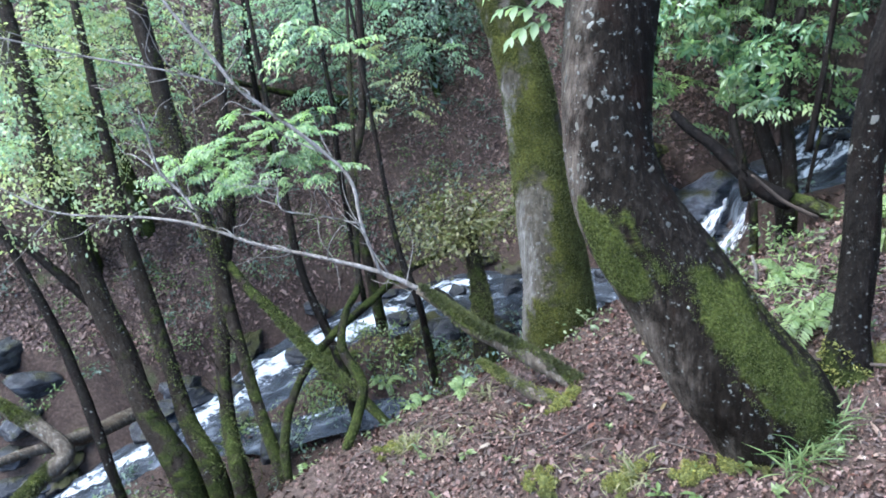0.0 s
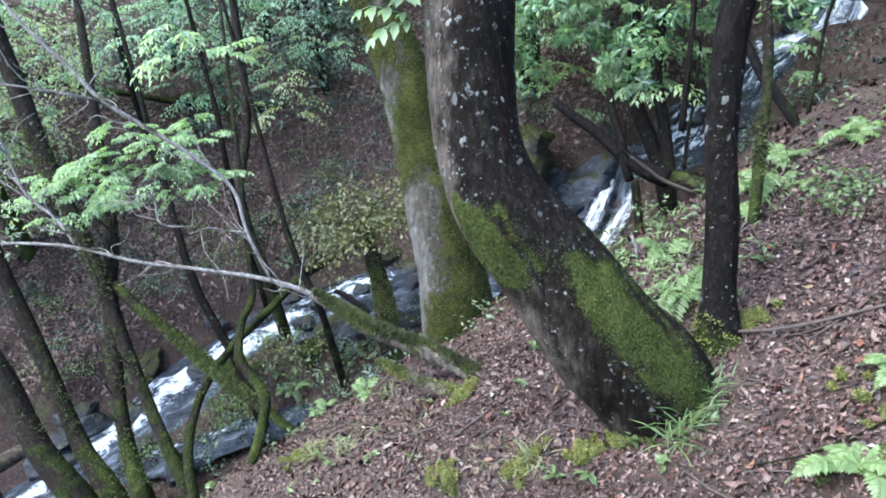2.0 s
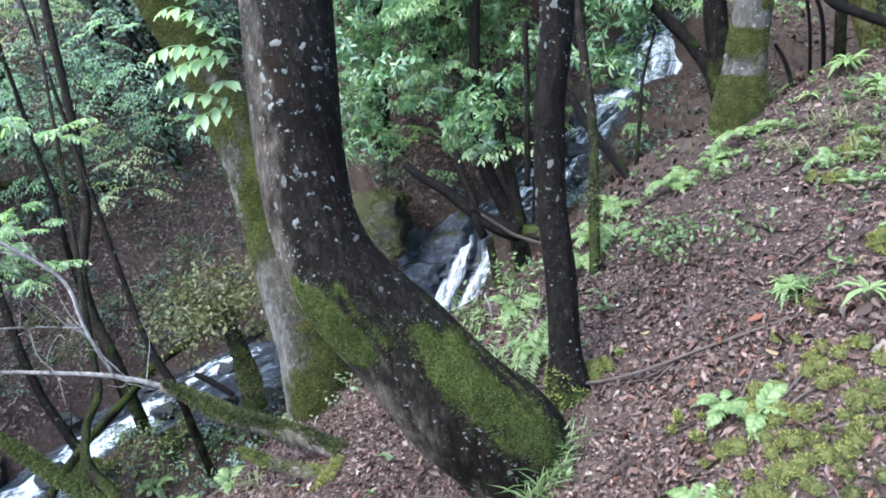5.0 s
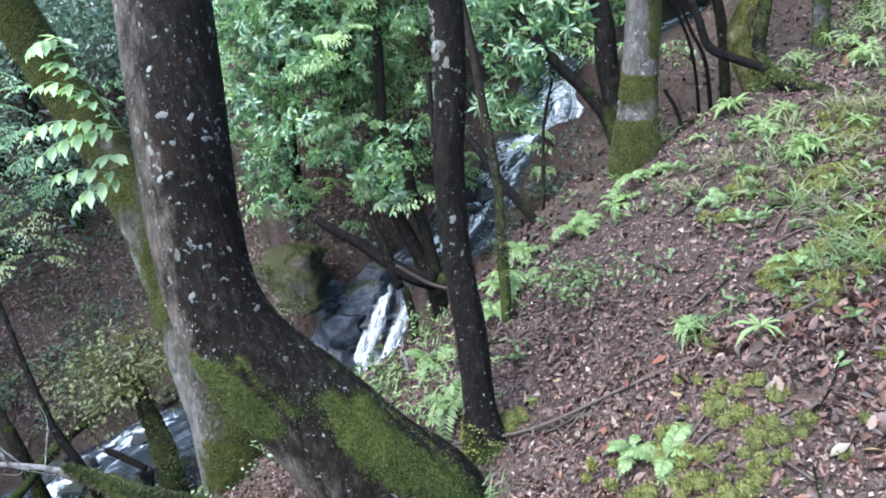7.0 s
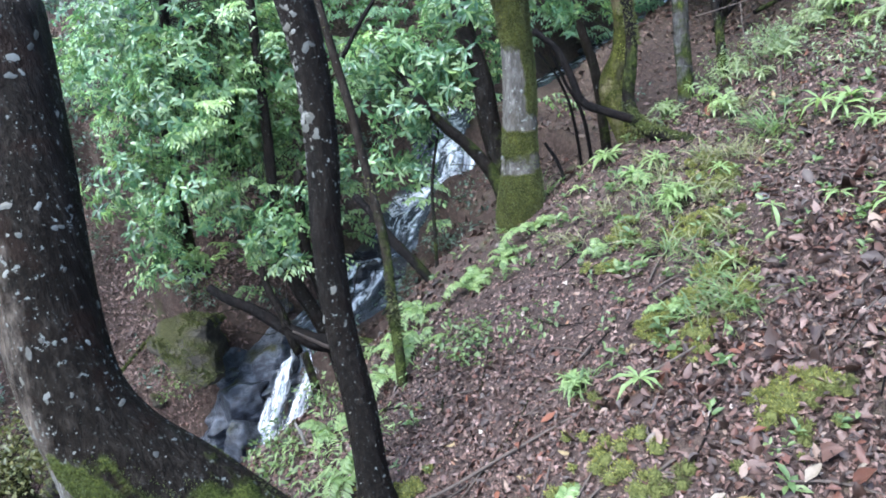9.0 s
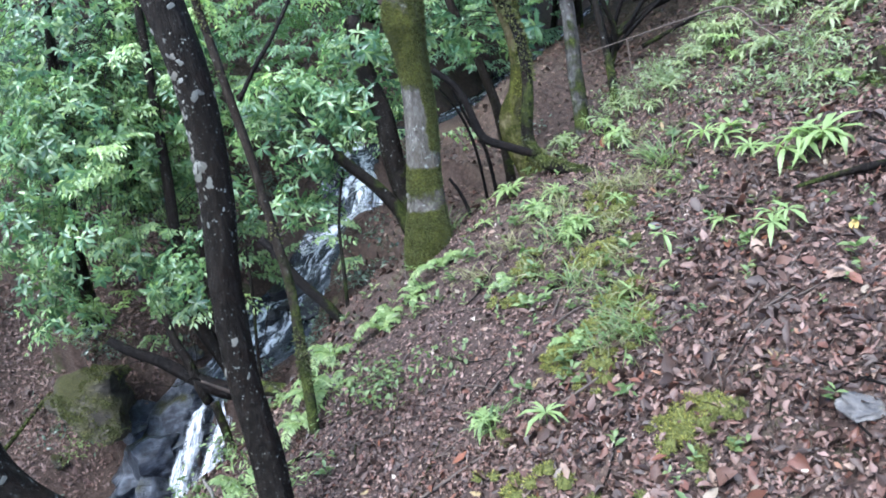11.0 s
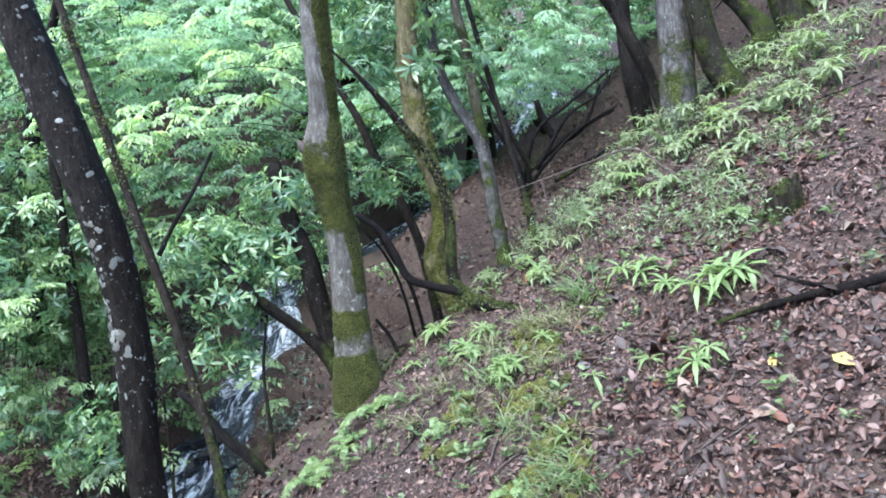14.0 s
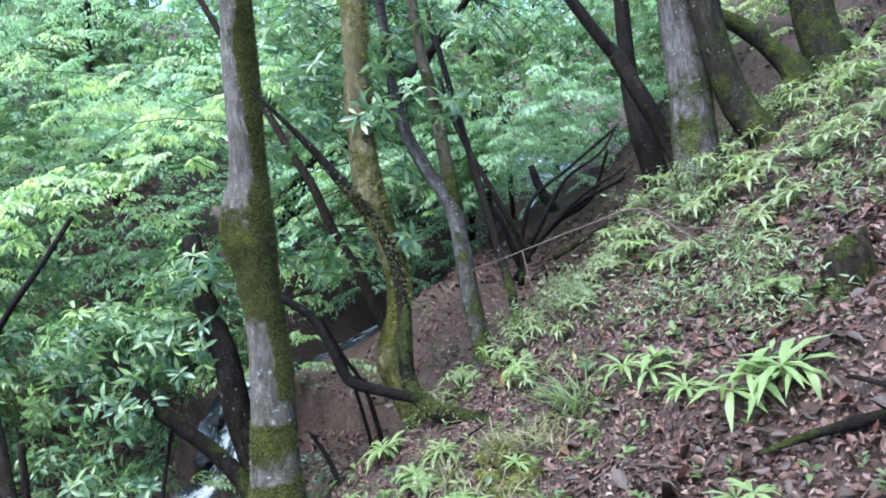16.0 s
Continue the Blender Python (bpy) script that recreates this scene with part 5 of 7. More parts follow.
tree("fallen_pole", "mossy pole leaning down to the bank", [(-0.8, 2.99, -1.37, 0.0221), (-1, 3.16, -1.26, 0.0314), (-1.29, 3.41, -1.12, 0.0357), (-1.54, 3.65, -0.99, 0.0374), (-1.8, 3.86, -0.85, 0.0357), (-1.94, 3.98, -0.73, 0.0332),], BARK_LEFT, seed=53, sides=10, root=False, category="log")
tree("fallen_log", "moss-grown forked log lying by the stream", [(-3.31, 2.97, -1.81, 0.047), (-3.18, 3.17, -1.73, 0.056), (-3.08, 3.31, -1.68, 0.056), (-3.24, 3.41, -1.56, 0.057), (-3.44, 3.47, -1.45, 0.049), (-3.66, 3.51, -1.33, 0.045),], LOGMOSS, limbs=[([(-2.91, 3.91, -1.84, 0.055), (-3.06, 3.69, -1.79, 0.054), (-3.19, 3.49, -1.72, 0.049), (-3.34, 3.27, -1.62, 0.035), (-3.47, 3.04, -1.54, 0.03),], LOGMOSS)], seed=54, sides=12, gnarl=0.12, root=False, category="log")
BRANCH_LOW = [(-0.51, 2.93, -0.45, 0.013), (-0.7, 2.95, -0.34, 0.0111), (-1.02, 2.99, -0.24, 0.0091), (-1.29, 2.99, -0.15, 0.0084), (-1.59, 3.03, -0.03, 0.0078), (-1.86, 3.03, 0.04, 0.0072), (-2.3, 3.03, 0.11, 0.0052), (-2.54, 3.03, 0.27, 0.0046),]
BRANCH_HIGH = [(-0.7, 2.95, -0.34, 0.0072), (-0.77, 3.04, -0.12, 0.0084), (-0.81, 3.14, 0.1, 0.0091), (-0.99, 3.16, 0.32, 0.0104), (-1.25, 3.15, 0.59, 0.0104), (-1.37, 3.19, 0.77, 0.0084), (-1.51, 3.21, 0.99, 0.0078), (-1.63, 3.29, 1.23, 0.0058),]
tree("fallen_bough", "fallen bough with mossy butt and bare pale branches", [(0.41, 2.46, -0.78, 0.045), (0.25, 2.48, -0.77, 0.04), (0.08, 2.59, -0.72, 0.04), (-0.1, 2.7, -0.65, 0.041), (-0.27, 2.78, -0.59, 0.044), (-0.39, 2.87, -0.52, 0.036), (-0.52, 2.93, -0.44, 0.025),], LOGMOSS, limbs=[(BRANCH_LOW, BARK_PALE), (BRANCH_HIGH, BARK_PALE), ([(-1.26, 3.15, 0.6, 0.0065), (-1.52, 3.06, 0.73, 0.0052), (-1.87, 3.01, 0.85, 0.0046), (-2.22, 2.93, 1, 0.0039),], BARK_PALE), ([(-0.77, 3.04, -0.11, 0.0052), (-0.98, 3.04, -0.04, 0.0046), (-1.14, 3.01, 0.02, 0.0046), (-1.15, 3.05, 0.13, 0.0039), (-1.19, 3.05, 0.19, 0.0026),], BARK_PALE), ([(-1.58, 3.04, -0.02, 0.0078), (-1.65, 3.11, 0.09, 0.0078), (-1.76, 3.15, 0.22, 0.0072), (-1.79, 3.19, 0.38, 0.0058), (-1.81, 3.22, 0.55, 0.0039),], BARK_PALE)],
     seed=55, sides=14, gnarl=0.14, root=False, category="branch", bare=70, bare_bark=BARK_PALE)
tree("mossy_log", "short moss-covered log on the slope", [(0.18, 2.39, -0.81, 0.034), (0.04, 2.47, -0.79, 0.034), (-0.11, 2.56, -0.75, 0.027), (-0.24, 2.65, -0.7, 0.016),], LOGMOSS, seed=56, sides=12, gnarl=0.14, root=False, category="log")
for k, (pts, lab) in enumerate([([(-0.71, 7.19, -1.53, 0.043), (-0.76, 7.44, -1.09, 0.043), (-0.8, 7.68, -0.59, 0.044),], "dark trunk on the far hillside"), ([(-0.35, 7.76, -1.51, 0.0663), (-0.44, 7.76, -1.17, 0.0663), (-0.72, 7.71, -0.92, 0.0697), (-1.37, 7.56, -0.74, 0.0697), (-2.07, 7.46, -0.53, 0.0527), (-2.54, 7.46, -0.4, 0.0323),], "dead bough lying across the far hillside"), ([(-2.42, 6.66, -0.26, 0.029), (-2.43, 6.74, 0.16, 0.029), (-2.42, 6.91, 0.6, 0.026),], "thin trunk on the far hillside"),
                                ([(-0.87, 8.07, -0.17, 0.059), (-0.92, 8.23, 0.23, 0.059), (-0.92, 8.37, 0.57, 0.06),], "crooked trunk on the far hillside"), ([(-1.52, 5.71, -0.75, 0.025), (-1.51, 5.86, -0.29, 0.022), (-1.55, 6.04, 0.06, 0.02),], "thin pale sapling on the far hillside")]):
    tree("hillside_tree", lab, pts, BARK_DARK, seed=60 + k, sides=9, group="trees on the far hillside",
         crowns=[(DARKLEAF, [(-1.08, 7.46, -0.5, 0.55), (-1.67, 6.85, -0.39, 0.4), (-0.83, 8.09, -0.12, 0.59), (-2.5, 7.23, 0.01, 0.49), (-0.41, 8.1, -0.23, 0.46)][k::5], 1500, 0.08, 0.4, 0.4, 0.15)])

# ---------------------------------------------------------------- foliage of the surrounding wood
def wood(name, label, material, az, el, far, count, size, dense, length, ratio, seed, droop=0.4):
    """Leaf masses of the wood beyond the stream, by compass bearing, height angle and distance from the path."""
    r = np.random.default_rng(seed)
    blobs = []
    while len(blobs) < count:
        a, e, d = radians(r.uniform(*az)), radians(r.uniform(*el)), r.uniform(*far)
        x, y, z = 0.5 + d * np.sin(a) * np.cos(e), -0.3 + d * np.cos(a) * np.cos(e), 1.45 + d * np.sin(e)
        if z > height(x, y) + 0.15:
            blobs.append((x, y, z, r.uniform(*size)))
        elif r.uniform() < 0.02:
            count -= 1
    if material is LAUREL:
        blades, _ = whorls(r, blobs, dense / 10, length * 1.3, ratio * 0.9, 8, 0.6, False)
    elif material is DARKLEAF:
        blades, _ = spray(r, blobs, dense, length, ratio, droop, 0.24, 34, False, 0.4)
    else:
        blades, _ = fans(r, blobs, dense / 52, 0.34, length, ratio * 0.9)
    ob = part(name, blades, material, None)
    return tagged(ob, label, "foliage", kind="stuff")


wood("light_foliage", "light green foliage of the woods downstream", LIT_LEAF, (-50, -9), (-13, 5), (7.2, 11), 90, (0.35, 0.65), 2800, 0.05, 0.5, 301)
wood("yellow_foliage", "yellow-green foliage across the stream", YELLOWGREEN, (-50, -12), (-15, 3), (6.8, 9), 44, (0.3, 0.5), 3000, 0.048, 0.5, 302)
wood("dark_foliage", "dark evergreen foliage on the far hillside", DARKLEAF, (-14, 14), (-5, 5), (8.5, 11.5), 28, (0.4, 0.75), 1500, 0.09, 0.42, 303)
wood("bright_foliage", "bright layered foliage over the far bank", LIT_LEAF, (4, 44), (-5, 19), (7.3, 11), 110, (0.4, 0.75), 2300, 0.068, 0.48, 304)
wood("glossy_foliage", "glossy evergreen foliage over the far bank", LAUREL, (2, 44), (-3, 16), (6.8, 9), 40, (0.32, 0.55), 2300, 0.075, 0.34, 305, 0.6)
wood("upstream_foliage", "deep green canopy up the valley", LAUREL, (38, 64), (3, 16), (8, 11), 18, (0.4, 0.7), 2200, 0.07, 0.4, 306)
wood("valley_foliage", "fresh green foliage up the valley", LIT_LEAF, (34, 60), (-1, 16), (7.5, 12), 105, (0.4, 0.7), 2200, 0.065, 0.48, 307)
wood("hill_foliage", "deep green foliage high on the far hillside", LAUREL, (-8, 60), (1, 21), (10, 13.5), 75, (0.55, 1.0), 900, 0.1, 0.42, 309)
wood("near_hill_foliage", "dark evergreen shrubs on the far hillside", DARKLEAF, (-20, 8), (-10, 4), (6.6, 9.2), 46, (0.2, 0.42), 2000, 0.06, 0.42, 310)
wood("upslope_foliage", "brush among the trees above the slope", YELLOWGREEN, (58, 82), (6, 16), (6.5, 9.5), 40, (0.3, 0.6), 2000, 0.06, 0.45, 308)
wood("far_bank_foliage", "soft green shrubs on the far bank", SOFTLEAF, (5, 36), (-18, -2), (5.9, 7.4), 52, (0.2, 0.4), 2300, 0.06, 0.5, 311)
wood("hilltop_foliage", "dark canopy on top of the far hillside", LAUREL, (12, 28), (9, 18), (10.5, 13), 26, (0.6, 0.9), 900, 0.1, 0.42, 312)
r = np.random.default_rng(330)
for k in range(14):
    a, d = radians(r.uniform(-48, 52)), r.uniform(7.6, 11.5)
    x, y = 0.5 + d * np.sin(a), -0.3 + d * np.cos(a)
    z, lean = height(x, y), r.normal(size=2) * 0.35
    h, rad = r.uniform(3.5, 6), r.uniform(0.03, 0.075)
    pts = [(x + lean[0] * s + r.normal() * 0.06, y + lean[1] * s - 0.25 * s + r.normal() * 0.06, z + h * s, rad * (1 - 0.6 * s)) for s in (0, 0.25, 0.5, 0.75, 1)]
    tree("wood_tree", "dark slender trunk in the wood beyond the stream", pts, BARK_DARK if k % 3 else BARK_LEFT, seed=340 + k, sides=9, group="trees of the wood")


# ---------------------------------------------------------------- leaf litter, sticks
def slope_frame(x, y):
    """Ground height and its upward normal."""
    e = 0.03
    z, zx, zy = ground(x, y), ground(x + e, y), ground(x, y + e)
    n = np.stack([-(zx - z) / e, -(zy - z) / e, np.ones_like(z)], -1)
    return z, unit(n)


def litter(name, label, material, boxes, lengths, seed, keep=None, lift=0.012, detail=True, ratio=(0.28, 0.62), toss=0.33):
    r = np.random.default_rng(seed)
    xs, ys = [], []
    for x0, x1, y0, y1, dense in boxes:
        n = int((x1 - x0) * (y1 - y0) * dense)
        xs.append(r.uniform(x0, x1, n))
        ys.append(r.uniform(y0, y1, n))
    x, y = np.concatenate(xs), np.concatenate(ys)
    d, _, half = channel_at(x, y)
    ok = np.abs(d) > half + 0.08
    if keep is not None:
        ok &= keep(x, y, d, r)
    x, y = x[ok], y[ok]
    z, n = slope_frame(x, y)
    m = len(x)
    up = unit(n + r.normal(size=(m, 3)) * toss)
    ahead = r.normal(size=(m, 3))
    ahead -= (ahead * up).sum(1)[:, None] * up
    size = r.uniform(*lengths, m) * np.where(r.uniform(size=m) < 0.14, 1.7, 1)
    at = np.stack([x, y, z + r.uniform(0.2, 1, m) * lift], -1)
    at -= unit(ahead) * size[:, None] * 0.5
    at[:, 2] = np.maximum(at[:, 2], ground(at[:, 0], at[:, 1]) + 0.002)
    v, f = leaf_blades(at, ahead, up, size, size * r.uniform(*ratio, m), np.clip(r.normal(0.12, 0.34, (m, 1)), -0.6, 0.8), detail, r.normal(0.1, 0.5, (m, 1)))
    ob = part(name, (v, f), material, None)
    return tagged(ob, label, "leaf litter", kind="stuff")


def patchy(x, y, d, r):
    cover = 0.6 + 0.3 * wave(x, y, 1.9, 71) + 0.15 * wave(x, y, 5, 72)
    ridge = np.exp(-(((x - 2.75 - 0.5 * (y - 2.0)) / 0.32) ** 2) - ((y - 2.0) / 0.75) ** 2)
    path = np.exp(-(((x - 2.05 - 0.25 * (y - 1.9)) / 0.45) ** 2) - ((y - 2.0) / 0.9) ** 2)
    return (d > 0) & (r.uniform(size=len(x)) < np.clip(cover - 0.35 * path - 0.45 * ridge, 0.1, 1))


litter("leaf_litter", "damp brown fallen leaves carpeting the slope", LITTER,
       [(-1.6, 4.3, 0.0, 3.4, 2500), (4.3, 5.6, 0.0, 3.4, 1500), (1.2, 4.2, 0.2, 2.2, 1900)], (0.009, 0.03), 401, patchy)
litter("bank_litter", "brown fallen leaves down the bank and upstream", LITTER, [(-3, 7, 3.0, 5.2, 1700), (4.5, 8, -0.5, 3.4, 1000), (5, 11, 3.4, 8, 500)], (0.016, 0.045), 406, patchy, 0.012, False)
litter("curled_leaves", "large curled brown leaves thick on the upper slope", LITTER, [(1.7, 3.3, -0.1, 1.5, 1500), (3.3, 4.6, -0.1, 1.5, 600), (2.4, 4.6, 1.2, 2.0, 320)], (0.017, 0.047), 407, None, 0.03, True, (0.28, 0.75), 0.5)
litter("path_litter", "brown fallen leaves on the slope behind and beside the path", LITTER, [(-5.5, 9, -4.5, 0.4, 420), (-4.5, -1.2, 0, 3.2, 420)], (0.025, 0.06), 408,
       lambda x, y, d, r: (d > 0) & (r.uniform(size=len(x)) < (0.75 + 0.3 * wave(x, y, 1.5, 74)) * smooth(np.hypot(x - 1.5, y - 0.5), 6.5, 3.0)), 0.015, False)
litter("rusty_leaves", "scattered rust-orange fallen leaves", RUSTY, [(-0.5, 4.5, 0.2, 2.6, 45), (2.1, 3.3, 0.4, 1.2, 90)], (0.016, 0.04), 402, patchy, 0.02)
litter("pale_leaves", "scattered bleached fallen leaves", PALE, [(-1.0, 4.8, 0.2, 3.0, 16)], (0.025, 0.06), 403, patchy, 0.02)
litter("hillside_litter", "brown fallen leaves on the far hillside", HILL_LITTER, [(-5.5, 4.5, 4.8, 9.8, 2100)], (0.026, 0.05), 404, lambda x, y, d, r: (d < 0) & (r.uniform(size=len(x)) < 0.85 + 0.3 * wave(x, y, 1.7, 73)), 0.012, False)
litter("matted_leaves", "small damp leaves packed thickly between the trees", LITTER, [(-1.0, 1.9, 1.1, 3.2, 2600), (1.6, 3.0, 0.3, 1.6, 1600)], (0.009, 0.026), 410, None, 0.01, False, (0.35, 0.8), 0.42)
litter("pale_debris", "pale crumbs of leaf and bark on the slope", PALE_BITS, [(-1.0, 4.2, 0.4, 2.9, 420)], (0.006, 0.019), 409, patchy, 0.012, False, (0.35, 0.9))
litter("debris", "crumbled leaf and bark fragments", HILL_LITTER, [(-1.2, 4.6, 0.2, 3.0, 3000)], (0.007, 0.02), 405, lambda x, y, d, r: d > 0, 0.006, False, (0.4, 0.9))


def sticks(name, label, boxes, seed, material, length, radius):
    r = np.random.default_rng(seed)
    out = []
    for x0, x1, y0, y1, n in boxes:
        for _ in range(n):
            x, y, a, L = r.uniform(x0, x1), r.uniform(y0, y1), r.uniform(0, 6.28), r.uniform(*length)
            rad = r.uniform(*radius)
            pts = []
            for s in (-0.5, 0, 0.5):
                px, py = x + L * s * np.cos(a) + r.normal() * L * 0.05, y + L * s * np.sin(a) + r.normal() * L * 0.05
                pts.append((px, py, height(px, py) + rad + 0.008, rad * (1 - 0.5 * abs(s))))
            out.append(limb(pts, 5, 3, 0.1))
    return tagged(part(name, joined(out), material, None), label, "twigs", kind="stuff")


sticks("fallen_twigs", "small dead twigs strewn over the slope", [(-1.2, 5, 0.2, 3.2, 260)], 411, DEADWOOD, (0.06, 0.3), (0.002, 0.005))
sticks("dark_twigs", "dark wet twigs in the leaf litter", [(1.0, 4.8, 0.3, 2.6, 90)], 412, BLACKWOOD, (0.1, 0.45), (0.0015, 0.0042))


def single_leaf(x, y, size, material, label, seed):
    r = np.random.default_rng(seed)
    z, n = slope_frame(np.array([x]), np.array([y]))
    ahead = r.normal(size=(1, 3))
    ahead -= (ahead * n).sum() * n
    at = np.array([[x, y, z[0] + 0.028]]) - unit(ahead) * size * 0.5
    v, f = leaf_blades(at, ahead, unit(n + r.normal(size=(1, 3)) * 0.12), size, size * 0.5, 0.06)
    solid("fallen_leaf", (v, f), material, label, "leaf", "single leaves on the slope")


for k, (x, y, s) in enumerate([(2.86, 0.91, 0.07), (2.87, 0.69, 0.1), (2.62, 0.76, 0.05), (1.29, 1.6, 0.05), (1.82, 0.75, 0.07), (1.65, 0.9, 0.06)]):
    single_leaf(x, y, s, YELLOWLEAF if k < 2 else PALE, "yellow fallen leaf on the litter" if k < 2 else "pale fallen leaf on the litter", 420 + k)
for k, (x, y, s) in enumerate([(2.13, 1.22, 0.05), (0.22, 2.08, 0.05), (1.3, 1.45, 0.045), (2.74, 1.3, 0.06), (2.66, 0.81, 0.07), (2.52, 0.76, 0.06), (1.86, 0.94, 0.05), (2.1, 1.22, 0.05)]):
    single_leaf(x, y, s, RUSTY, "rust-orange fallen leaf on the litter", 440 + k)


# ---------------------------------------------------------------- ferns, rosettes, grass
def frond(r, base, heading, length, pairs, leaflet, rise=0.9, sag=1.0, taper=True):
    """A stem that arches over, with a row of leaflets on either side."""
    h = np.array([np.cos(heading), np.sin(heading), 0.0])
    s = np.linspace(0, 1, pairs + 2)
    spine = base + h * (s * length * 0.85)[:, None] + np.array([0, 0, 1]) * (length * (rise * s - sag * s**2))[:, None]
    tang = unit(np.gradient(spine, axis=0))
    across = unit(np.cross(tang, [0, 0, 1]))
    at, ahead, up, size = [], [], [], []
    for i in range(1, pairs + 2):
        w = leaflet * (np.sin(np.pi * min(s[i] * 0.9 + 0.12, 1)) if taper else 1 - 0.35 * s[i]) + 0.006
        for sign in (-1, 1):
            at.append(spine[i])
            ahead.append(across[i] * sign + tang[i] * 0.55 + r.normal(size=3) * 0.08 - np.array([0, 0, 0.15]))
            up.append(np.cross(across[i], tang[i]) + r.normal(size=3) * 0.1)
            size.append(w * r.uniform(0.85, 1.15))
    at.append(spine[-1]); ahead.append(tang[-1]); up.append([0, 0, 1]); size.append(leaflet * 0.6)
    v, f = leaf_blades(np.array(at), np.array(ahead), np.array(up), np.array(size), np.array(size) * 0.3, 0.12)
    stem = limb([(*spine[i], 0.0022 * (1 - 0.7 * s[i])) for i in range(0, len(s), 3)], 4, 2, 0)
    return joined([(v, f), stem])


def fern(x, y, size, seed, fronds, pairs, leaflet, label, group, material, name="fern", taper=True, rise=1.1):
    r = np.random.default_rng(seed)
    z = height(x, y)
    t = thing(name, (x, y, z), label, "fern", group)
    for k in range(fronds):
        L = size * r.uniform(0.7, 1.15)
        part("frond", frond(r, np.array([x, y, z]) + r.normal(size=3) * [0.015, 0.015, 0], k * 6.283 / fronds + r.uniform(-0.4, 0.4), L, pairs, leaflet * L, rise * r.uniform(0.75, 1.2), taper=taper), material, t)


def rosette(x, y, size, seed, label, group, leaves=10, stem=0.35, material=None, name="rosette_plant", width=0.115):
    """Strap leaves that spread like a star from the top of a short stem."""
    r = np.random.default_rng(seed)
    z = height(x, y)
    t = thing(name, (x, y, z), label, "plant", group)
    for shoot in range(int(r.integers(1, 4))):
        h = size * stem * r.uniform(0.7, 1.4)
        o = r.normal(size=2) * size * 0.22 * (shoot > 0)
        top = np.array([x + o[0] * 1.5, y + o[1] * 1.5, z + h])
        part("stem", limb([(x + o[0] * 0.3, y + o[1] * 0.3, z - 0.02, 0.003), (*((top + [x, y, z + h * 0.4]) / 2), 0.0025), (*top, 0.002)], 5, 2, 0), GRASS, t)
        n = leaves + int(r.integers(-2, 2))
        a = np.arange(n) * 6.283 / n + r.uniform(-0.25, 0.25, n)
        ahead = np.stack([np.cos(a), np.sin(a), r.uniform(-0.05, 0.9, n)], -1)
        L = size * r.uniform(0.42, 0.85, n)
        for k in range(n):
            part("leaf", leaf_blades(top[None], ahead[k][None], np.array([[0, 0, 1.0]]), L[k], L[k] * width * r.uniform(0.8, 1.25), 0.35 + 0.45 * (k % 3) / 2), material or FERN, t)


def grass_tuft(x, y, size, seed, label, group, material=None):
    r = np.random.default_rng(seed)
    z = height(x, y)
    n = 46
    at = np.array([x, y, z - 0.005]) + r.normal(size=(n, 3)) * [0.03, 0.03, 0]
    a = r.uniform(0, 6.283, n)
    ahead = np.stack([np.cos(a), np.sin(a), r.uniform(0.5, 2.2, n)], -1)
    L = size * r.uniform(0.5, 1.2, n)
    v, f = leaf_blades(at, ahead, np.array([0, 0, 1.0]) + r.normal(size=(n, 3)) * 0.2, L, 0.006 + 0 * L, 0.5)
    ob = solid("grass_tuft", (v, f), material or GRASS, label, "grass", group, at=(x, y, z))
    return ob


for k, (x, y, s) in enumerate([(1.11, 1.11, 0.16), (1.38, 1.27, 0.15), (1.36, 1.36, 0.12), (-0.37, 2.91, 0.13), (-0.64, 3.04, 0.12), (2.2, 1.56, 0.11), (3.82, 1.45, 0.16)]):
    fern(x, y, s, 500 + k, 7, 30, 0.2, "small feathery light green fern in the moss", "feathery ferns", FERN)
for k, (x, y, s) in enumerate([(1.07, 2.24, 0.34), (1.16, 2.7, 0.3), (1.64, 2.82, 0.34), (1.84, 3.03, 0.3), (2.06, 2.79, 0.3), (2.46, 2.78, 0.3), (-1.42, 3.08, 0.26), (2.13, 2.86, 0.26), (2.26, 2.75, 0.24), (2.47, 2.29, 0.18), (1.69, 2.7, 0.3), (1.5, 2.71, 0.3), (-1.08, 4.12, 0.24), (-2.62, 5.07, 0.3), (2.88, 2.44, 0.2)]):
    fern(x, y, s * 0.55, 530 + k, 7, 14, 0.27, "broad-leaved light green fern on the bank", "broad ferns", FERN, "broad_fern", False, 1.2)
for k, (x, y, s) in enumerate([(2.92, 1.22, 0.2), (3.27, 1.23, 0.26), (2.85, 1.39, 0.15), (2.7, 1.55, 0.16), (1.84, 1.37, 0.17), (1.78, 1.64, 0.1), (3.04, 2.48, 0.16), (3.48, 2.46, 0.2), (2.73, 2.11, 0.15), (2.47, 1.54, 0.13), (2.89, 2.49, 0.2), (2.96, 2.77, 0.2), (3.28, 1.54, 0.16), (2.8, 2.1, 0.16), (2.74, 2.09, 0.18), (3.35, 1.71, 0.22), (3.01, 2.06, 0.16), (2.76, 2.11, 0.16), (1.78, 1.62, 0.12), (3.26, 1.32, 0.26), (3.31, 1.2, 0.24), (2.76, 2.77, 0.16)]):
    rosette(x, y, s * 0.76, 560 + k, "star-leaved light green plant in the leaf litter", "star-leaved plants", width=0.19)
